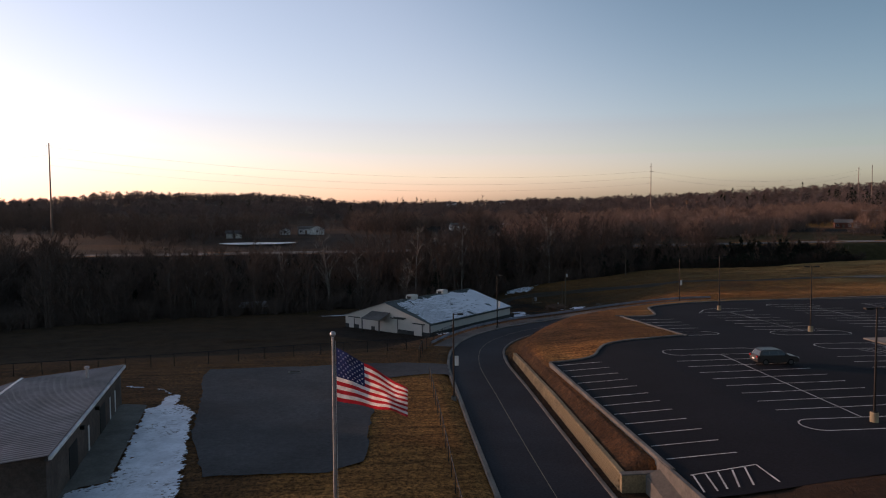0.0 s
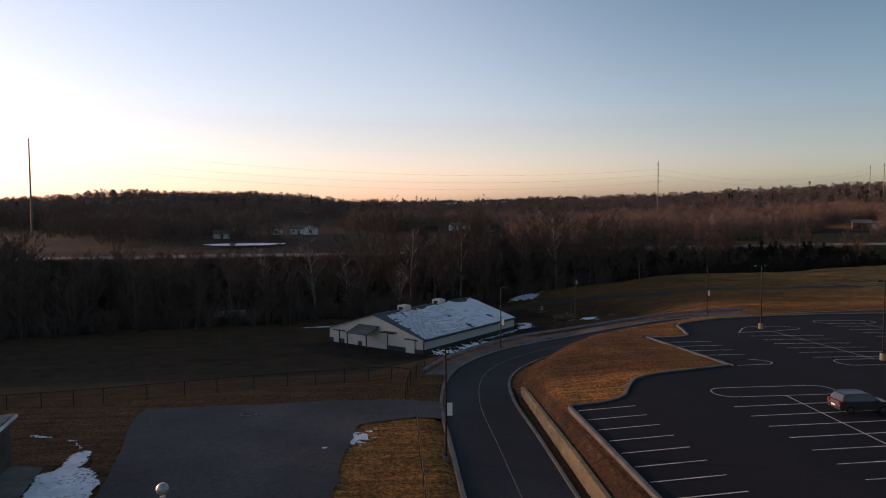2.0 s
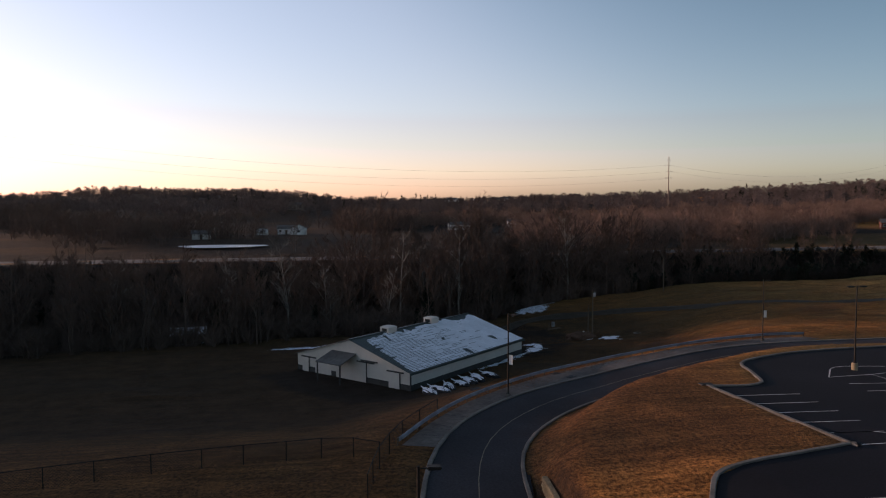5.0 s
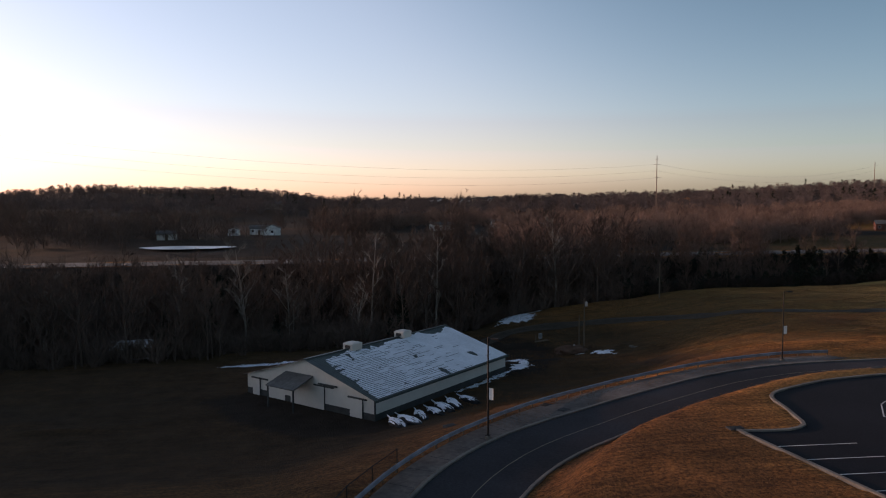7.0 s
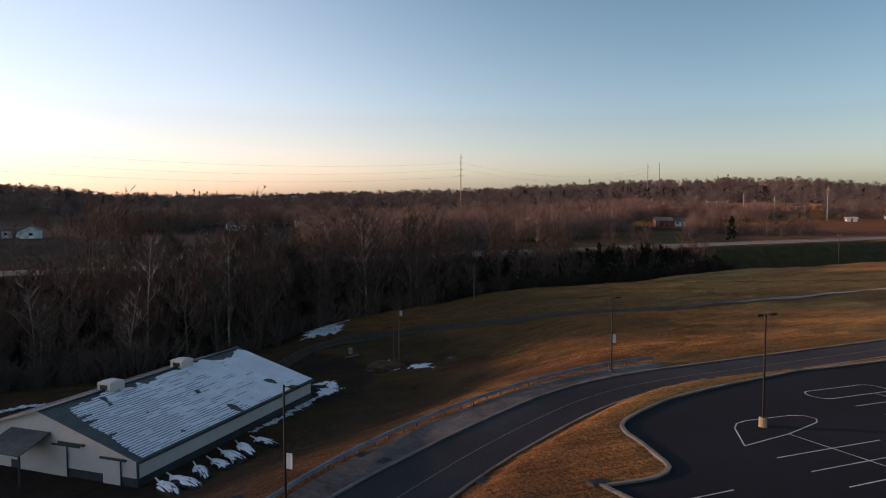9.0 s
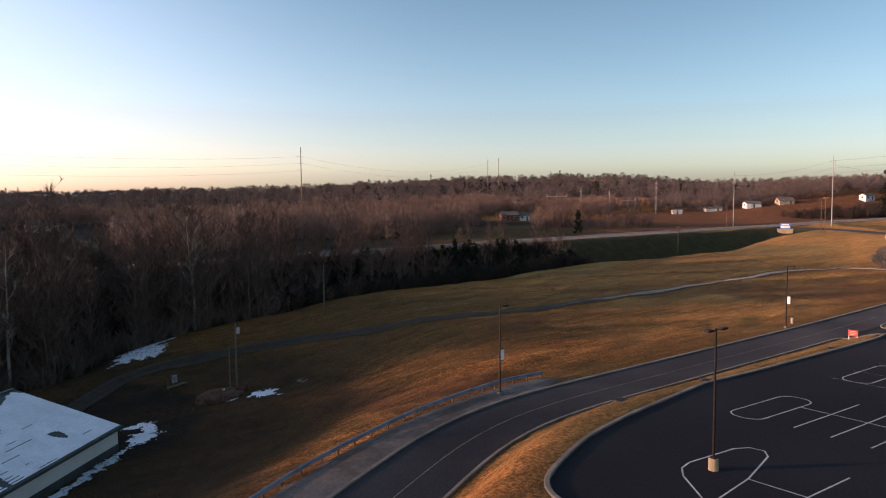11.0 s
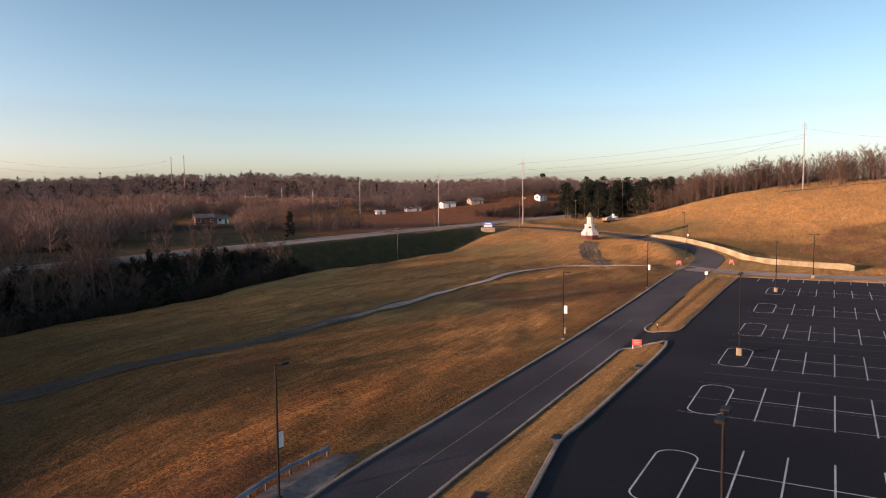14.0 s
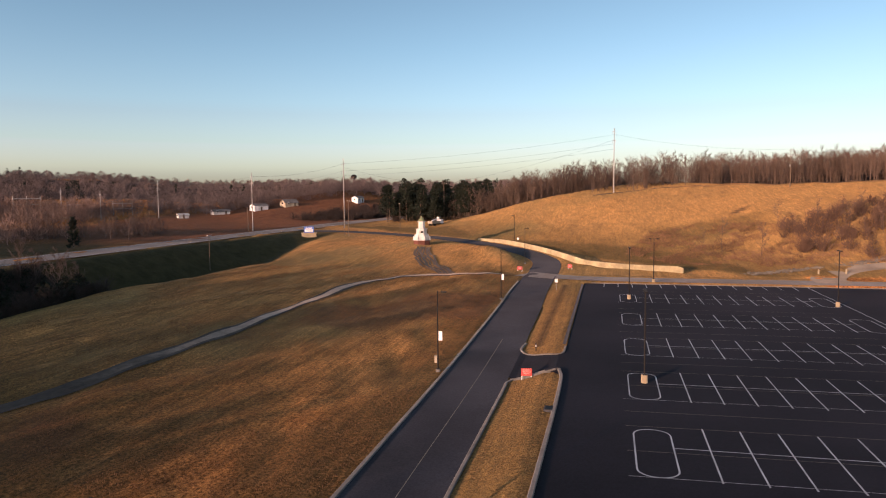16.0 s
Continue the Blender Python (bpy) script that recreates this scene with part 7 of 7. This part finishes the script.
wires("power_line", [((316, 114, 41.5), (307, 223, 32)), ((316, 114, 38), (307, 223, 29)), ((307, 223, 32), (282, 251, 26.5)), ((307, 223, 29), (282, 251, 24)), ((282, 251, 26.5), (328, 326, 25.5)), ((282, 251, 24), (328, 326, 23.5)), ((328, 326, 25.5), (318, 372, 22)), ((328, 326, 23.5), (312, 345, 20.5)), ((316, 114, 41.5), (296, 55, 33)), ((296, 55, 32), (280, -80, 36)), ((316, 114, 36), (307, 223, 27)), ((307, 223, 27), (282, 251, 22)), ((282, 251, 22), (328, 326, 21.5)), ((307, 223, 30.5), (352, 191, 24)), ((282, 251, 25), (304, 378, 16)), ((282, 251, 23), (290, 392, 13)), ((316, 114, 39.5), (352, 191, 24))], 1.6, "wires strung over the hill and highway", 0.04)
wood_pole(260.2, 203, 12.5, "brown wooden utility pole by the junction", ((12.0, 2.2, 60),))
wood_pole(263.5, 206, 11.0, "brown wooden utility pole by the junction")
wood_pole(352, 191, 24.8 - ground_at(352, 191), "wooden utility pole with a crossarm before the pines", ((24.0 - ground_at(352, 191), 3.0, 80),), r=0.2)
wood_pole(296, 55.5, 33.5 - ground_at(296, 55.5), "utility pole with white insulators on the hill", ((32.6 - ground_at(296, 55.5), 2.2, 30), (30.8 - ground_at(296, 55.5), 2.2, 30)), fixture=7.0)
wood_pole(67, 197.5, 8.2, "thin grey pole at the edge of the field")
wood_pole(269, 246, 9.5, "thin pole beside the highway")
wood_pole(90, 402, 9.0, "thin wooden pole among the houses")


def t_lamp(x, y, h):
    base = empty("highway_lamp", "tall lamp post with a flat T-shaped head", "street lamp", (x, y, ground_at(x, y)), 0, "highway lamps")
    part("pole", tubes(((0, 0, -0.3), (0, 0, h), 0.11, 0.07), n=8), M_WOOD, base)
    part("lamp_head", boxes((-0.9, -0.12, h, 0.9, 0.12, h + 0.14)), M_GALV, base)


t_lamp(202, 220.4, 9.2)
t_lamp(301, 197, 10)
for x, y, rz in ((242.6, 143.4, 150), (202.4, 135.5, -60)):
    lamp_post("street_lamp", "bronze single-arm lamp post by the entrance road", (x, y, ground_at(x, y)), rz, (1,), False)
lamp_post("parking_lamp", "bronze twin-head lamp post at the lot's far kerb", (176.3, 107.2, 0.75), 90, (1, -1), True)

# ---- signs ----
M_SIGNRED = speckled("faded_red_sign", (0.50, 0.075, 0.06), 5, 0.12, 0.6, 0, 1.0)
M_SIGNPALE = speckled("faded_lettering", (0.60, 0.42, 0.38), 5, 0.1, 0.7, 0, 1.0)
M_SIGNBLUE = speckled("blue_sign_panel", (0.06, 0.13, 0.40), 3, 0.1, 0.4, 0, 1.0)


def yard_sign(x, y, rz):
    base = empty("red_sign", "red board sign with pale lettering bars on two posts", "sign", (x, y, ground_at(x, y)), rz, "red signs")
    for s in (-0.62, 0.62):
        part("post", boxes((-0.05, s - 0.05, -0.3, 0.05, s + 0.05, 1.35)), M_WHITE, base)
    board = part("board", boxes((-0.09, -0.72, 0.45, -0.05, 0.72, 1.35)), M_SIGNRED, base)
    for z, w in ((1.15, 0.5), (0.92, 0.58), (0.70, 0.4)):
        part("text_bar", boxes((-0.098, -w, z - 0.03, -0.09, w, z + 0.03)), M_SIGNPALE, board)
    return base


yard_sign(104.0, 123.7, 10).scale = (0.75, 0.75, 0.85)
yard_sign(191.9, 135.4, 0).scale = (0.8, 0.8, 0.85)
yard_sign(196.4, 124.4, -30).scale = (0.8, 0.8, 0.85)


def small_sign(x, y, h, label):
    base = empty("road_sign", label, "sign", (x, y, ground_at(x, y)), 10, "small road signs")
    part("post", tubes(((0, 0, -0.3), (0, 0, h), 0.03), n=6), M_GALV, base)
    part("panel", boxes((-0.05, -0.28, h - 0.65, -0.03, 0.28, h)), M_WHITE, base)


small_sign(164.5, 125.2, 2.2, "small white square road sign")
small_sign(243.0, 142.4, 2.0, "small white road sign near the wall")
post = empty("marker_post", "black and white marker post at the verge tip", "post", (116.2, 124.0, ground_at(116.2, 124.0)))
part("shaft", tubes(((0, 0, -0.2), (0, 0, 1.1), 0.06), n=8), M_BLACK, post)
part("band", tubes(((0, 0, 0.6), (0, 0, 0.85), 0.065), n=8), M_WHITE, post)
hyd = empty("standpipe", "pair of short tan utility boxes by the kerb", "utility box", (110.0, 134.6, ground_at(110, 134.6)))
part("body", boxes((-0.18, -0.15, -0.1, 0.18, 0.15, 0.75)), M_TAN, hyd)
part("cap", boxes((-0.21, -0.18, 0.75, 0.21, 0.18, 0.82)), M_TAN, hyd)

# ---- the monument: white tiered tower on a brick base ----
mon = empty("monument", "white tiered tower with a green-gold spire on brick", "monument", (230.9, 169.0, ground_at(230.9, 169.0)), 12)


def octa(r0, r1, z0, z1, n=8):
    bm = bmesh.new()
    bmesh.ops.create_cone(bm, cap_ends=True, segments=n, radius1=r0 * 0.78, radius2=r1 * 0.78, depth=z1 - z0, matrix=Matrix.Translation((0, 0, (z0 + z1) / 2)) @ Matrix.Rotation(math.pi / n, 4, "Z"))
    return bm


part("brick_base", octa(2.95, 2.95, -0.5, 1.6), M_BRICK, mon, "red brick base")
part("ledge", octa(3.25, 3.25, 1.6, 1.9), M_SIDING, mon)
part("lower_tier", octa(2.75, 2.55, 1.9, 3.6), M_SIDING, mon)
for k in range(8):
    a = math.pi / 8 + k * math.pi / 4
    part("corner_post", tubes(((2.34 * math.cos(a), 2.34 * math.sin(a), 1.9), (2.34 * math.cos(a), 2.34 * math.sin(a), 2.9), 0.11), n=6), M_SIDING, mon)
part("middle_tier", octa(2.0, 1.9, 3.6, 5.4), M_SIDING, mon)
for k in range(4):
    a = k * math.pi / 2 + 0.1
    bm = bmesh.new()
    tube(bm, (1.40 * math.cos(a), 1.40 * math.sin(a), 4.5), (1.54 * math.cos(a), 1.54 * math.sin(a), 4.5), 0.36, n=14)
    part("clock_face", bm, M_DARKMETAL, mon)
part("cornice", octa(2.2, 2.2, 5.4, 5.6), M_SIDING, mon)
part("upper_tier", octa(1.2, 1.1, 5.6, 8.0), M_SIDING, mon)
part("upper_cornice", octa(1.5, 1.5, 8.0, 8.15), M_SIDING, mon)
part("spire", octa(1.35, 0.06, 8.15, 10.0), speckled("verdigris_copper", (0.22, 0.24, 0.12), 3, 0.2, 0.6, 0, 1.0), mon, "green-gold spire")

mon.scale = (1.1, 1.1, 0.83)
# lit sign on a stone base by the highway
bsn = empty("entrance_sign", "blue and white display sign on a tan stone base", "sign", (268.7, 221.6, ground_at(268.7, 221.6)), 20)
part("stone_base", boxes((-0.6, -2.6, -0.4, 0.6, 2.6, 1.5)), M_CREAM, bsn, "tan stone base")
part("cap_slab", boxes((-0.75, -2.8, 1.5, 0.75, 2.8, 1.7)), M_CREAM, bsn)
panel = part("panel", boxes((-0.3, -1.8, 1.7, 0.3, 1.8, 3.9)), M_SIGNBLUE, bsn)
part("white_band", boxes((-0.32, -1.5, 2.0, -0.30, 1.5, 2.9)), M_WHITE, panel)
part("text_bar", boxes((-0.325, -1.2, 3.2, -0.30, 1.2, 3.5)), M_WHITE, panel)

# utility truck on the verge
tk = empty("utility_truck", "white and tan bucket truck parked on the verge", "truck", (299, 181.8, ground_at(299, 181.8)), -25)
part("chassis", boxes((-3.6, -0.9, 0.6, 3.4, 0.9, 0.9)), M_BLACK, tk)
cab = bmesh.new()
box(cab, 1.8, -1.1, 0.8, 3.7, 1.1, 2.5)
bmesh.ops.bevel(cab, geom=cab.edges[:], offset=0.2, segments=2, affect="EDGES")
part("cab", cab, M_WHITE, tk)
part("cab_window", boxes((3.1, -1.12, 1.6, 3.5, 1.12, 2.2)), M_GLASS, tk)
part("service_body", boxes((-3.6, -1.15, 0.9, 1.5, 1.15, 1.9)), M_TAN, tk, "tan service body")
part("boom", tubes(((-2.2, 0, 2.0), (1.8, 0.2, 2.8), 0.2, 0.15), n=8), M_WHITE, tk)
part("bucket", boxes((1.6, -0.2, 2.6, 2.5, 0.7, 3.4)), M_WHITE, tk)
for wx in (-2.5, -1.6, 2.7):
    for s in (-1, 1):
        bm = bmesh.new()
        tube(bm, (wx, s * 0.95 - 0.15, 0.5), (wx, s * 0.95 + 0.15, 0.5), 0.5, n=16)
        part("wheel", bm, M_TYRE, tk)

# ---- houses ----
def house(x, y, rz, w, d, h, wall, roof, label, wins=3, porch=False, rise=0.42, category="house", door=True, group=""):
    z = ground_at(x, y)
    hs = empty("house", label, category, (x, y, z), rz, group)
    bm = bmesh.new()
    top = h + d / 2 * rise
    prof = [(-d / 2, -1.0), (d / 2, -1.0), (d / 2, h), (0, top), (-d / 2, h)]
    a = [bm.verts.new((-w / 2, py, pz)) for py, pz in prof]
    b = [bm.verts.new((w / 2, py, pz)) for py, pz in prof]
    bm.faces.new(a)
    bm.faces.new(b[::-1])
    for i in range(5):
        if i not in (2, 3):
            bm.faces.new([a[i], b[i], b[(i + 1) % 5], a[(i + 1) % 5]])
    bmesh.ops.recalc_face_normals(bm, faces=bm.faces[:])
    part("wall", bm, wall, hs)
    for s in (-1, 1):
        bm = bmesh.new()
        e, ze = s * (d / 2 + 0.4), h - 0.4 * rise
        lo = [(-w / 2 - 0.4, e, ze), (w / 2 + 0.4, e, ze), (w / 2 + 0.4, 0, top + 0.02), (-w / 2 - 0.4, 0, top + 0.02)]
        u = [bm.verts.new(p) for p in lo]
        v_ = [bm.verts.new((p[0], p[1], p[2] + 0.18)) for p in lo]
        bm.faces.new(u[::-1])
        bm.faces.new(v_)
        for i in range(4):
            bm.faces.new([u[i], u[(i + 1) % 4], v_[(i + 1) % 4], v_[i]])
        bmesh.ops.recalc_face_normals(bm, faces=bm.faces[:])
        part("roof_slope", bm, roof, hs)
    for s in (-1, 1):
        for k in range(wins):
            cx = -w / 2 + w * (k + 0.5) / wins
            if door and s == -1 and k == wins // 2:
                part("door", boxes((cx - 0.5, -d / 2 - 0.04, -0.2, cx + 0.5, -d / 2 - 0.003, 2.05)), M_WOOD, hs)
                continue
            wd = part("window", boxes((cx - 0.6, s * (d / 2 + 0.02) - 0.02, 1.0, cx + 0.6, s * (d / 2 + 0.02) + 0.02, 2.2)), M_WHITE, hs)
            part("pane", boxes((cx - 0.5, s * (d / 2 + 0.03) - 0.02, 1.1, cx + 0.5, s * (d / 2 + 0.03) + 0.02, 2.1)), M_GLASS, wd)
    for s in (-1, 1):
        wd = part("window", boxes((s * (w / 2 + 0.02) - 0.02, -0.7, 1.0, s * (w / 2 + 0.02) + 0.02, 0.7, 2.2)), M_WHITE, hs)
        part("pane", boxes((s * (w / 2 + 0.03) - 0.02, -0.6, 1.1, s * (w / 2 + 0.03) + 0.02, 0.6, 2.1)), M_GLASS, wd)
    return hs


house(-36, 364, 95, 8.5, 7, 3.0, M_WHITE, M_ROOFGREY, "white farmhouse wing with a grey gable roof")
house(-42, 368, 5, 8, 6, 2.7, M_WHITE, M_ROOFGREY, "white farmhouse wing with a long grey roof")
house(-52, 362, 95, 5, 5, 2.4, M_WHITE, M_ROOFGREY, "white farmhouse gable wing")
house(-71, 330, 10, 7, 5, 2.4, M_SIDING, M_ROOFGREY, "small pale shed by the pond", 1)
house(240, 347, -30, 8, 7, 3.0, M_BRICK, M_ROOFGREY, "brick house with a pale garage wing among the trees", 3)
house(247, 343.5, -30, 5, 5, 2.5, M_SIDING, M_ROOFGREY, "pale garage wing of the brick house", 2)
house(427, 261.5, -20, 6.0, 4.6, 2.6, M_WHITE, M_ROOFGREY, "small white house lit on the rise", 2)
house(378, 300, -35, 8.0, 6.0, 2.5, M_WHITE, M_ROOFGREY, "white metal garage with a dark doorway", 1, rise=0.3)
house(392, 289, -35, 8, 6, 1.9, M_TAN, M_ROOFGREY, "low tan house with a steep grey roof", 2, rise=0.55)
house(361, 313, -35, 9, 3.6, 1.7, M_SIDING, M_ROOFGREY, "long low pale shed", 2)
house(334, 317, -35, 5, 2.4, 1.6, M_SIDING, M_SIDING, "pale storage trailer in the reddish field", 1, category="trailer")
house(79, 420, 0, 15, 6, 3.0, M_SIDING, M_ROOFGREY, "long pale single-storey house", 4)
house(42, 397, 10, 11, 6, 2.8, M_SIDING, M_ROOFGREY, "pale single-storey house among bare trees", 3)
house(103, 415, -8, 10, 6, 2.8, M_SIDING, M_ROOFGREY, "small pale house in the wood", 3)
house(118, 380, -8, 8, 5, 2.6, M_SIDING, M_ROOFGREY, "small pale house in the wood", 2)
house(-145, 405, 8, 22, 8, 3.2, M_TAN, M_ROOFGREY, "long low tan farm shed", 5)
house(-72, 657, 0, 14, 10, 4, M_TAN, M_ROOFGREY, "two-tone farmhouse on the slope", 3)
for i, (x, y, w) in enumerate(((98, 979, 18), (128, 923, 14), (149, 932, 16), (163, 925, 13), (-67, 1340, 20), (-36, 1360, 22), (39, 1290, 24), (52, 1280, 20), (66, 1206, 14), (20, 1300, 16))):
    house(x, y, (i * 37) % 50 - 25, w, 10, 6.0, (M_WHITE, M_SIDING, M_TAN)[i % 3], M_ROOFGREY, "pale two-storey house on the far rise", 4, group="far houses")
# low shelter among the trees
house(-37, 181, 12, 6, 4, 2.2, M_WAINSCOT, M_SNOW, "small dark shelter with snow on its roof", 1, category="shelter")

# the pond
pond = sheet("water_pond", blob(-54, 290, 15.0, 9.5, 15, 34, -0.1, 0.12), 0.35, M_WATER, "still pale pond in the field", "pond", 4.0)
for q in pond.data.vertices:
    q.co.z = 4.5

# substation frames
def gantry(x, y, rz, w, h):
    base = empty("substation_gantry", "pale steel lattice gantry of the substation", "gantry", (x, y, ground_at(x, y)), rz, "substation gantries")
    for s in (-1, 0, 1):
        part("column", tubes(((s * w / 2, 0, -0.5), (s * w / 2, 0, h + 1.2), 0.22, 0.18), n=4), M_STEELPOLE, base)
    for z in (h, h - 2.6):
        part("beam", tubes(((-w / 2, 0, z), (w / 2, 0, z), 0.2), n=4), M_STEELPOLE, base)


for x, y, w, h in ((304, 378, 11, 9), (322, 366, 9, 6), (336, 352, 9, 6), (290, 392, 10, 6)):
    gantry(x, y, -38, w, h)

# water tower on the horizon
wt = empty("water_tower", "dark water tower on a single stem", "water tower", (854, 425, ground_at(854, 425)))
top_z = 44 - ground_at(854, 425)
part("stem", tubes(((0, 0, -1), (0, 0, top_z), 1.3, 1.0), n=12), M_RUSTPOLE, wt)
bm = bmesh.new()
bmesh.ops.create_uvsphere(bm, u_segments=20, v_segments=12, radius=3.7, matrix=Matrix.Translation((0, 0, top_z)) @ Matrix.Diagonal((1, 1, 0.75, 1)))
part("tank", bm, M_DARKMETAL, wt)

# rocks along the ditch beside the side road
rk_v, rk_t, o = [], [], 0
rnd = random.Random(8)
ico = bmesh.new()
bmesh.ops.create_icosphere(ico, subdivisions=1, radius=1)
iv = np.array([tuple(v_.co) for v_ in ico.verts])
it = np.array([[v_.index for v_ in f_.verts] for f_ in ico.faces])
ico.free()
rx = np.random.RandomState(4)
along = rx.uniform(0, 3, 460)
px = np.interp(along, [0, 1, 2, 3], [193.0, 197.8, 204.7, 212]) + rx.normal(0, 0.8, 460)
py = np.interp(along, [0, 1, 2, 3], [87.0, 77.4, 64.4, 53]) + rx.normal(0, 0.8, 460)
pz = land(px, py)
for x, y, z in zip(px, py, pz):
    s = rnd.uniform(0.12, 0.34)
    q = iv * np.array([s * rnd.uniform(0.8, 1.5), s * rnd.uniform(0.8, 1.5), s * 0.7]) * (1 + 0.25 * rx.uniform(-1, 1, (len(iv), 1))) + np.array([x, y, z + 0.1])
    rk_v.append(q)
    rk_t.append(it + o)
    o += len(iv)
tagged(new("ditch_rocks", raw_mesh("ditch_rocks", np.concatenate(rk_v), np.concatenate(rk_t), M_ROCK)), "loose grey rocks lining the ditch", "rocks", kind="stuff")

for x, y in ((193.5, 73.2), (194.1, 67.8)):
    bol = empty("bollard", "short cream bollard at the side road", "bollard", (x, y, ground_at(x, y)), 0, "bollards")
    part("shaft", lathe([(0.16, -0.3), (0.16, 1.05), (0.10, 1.15)], 10), M_CREAM, bol)
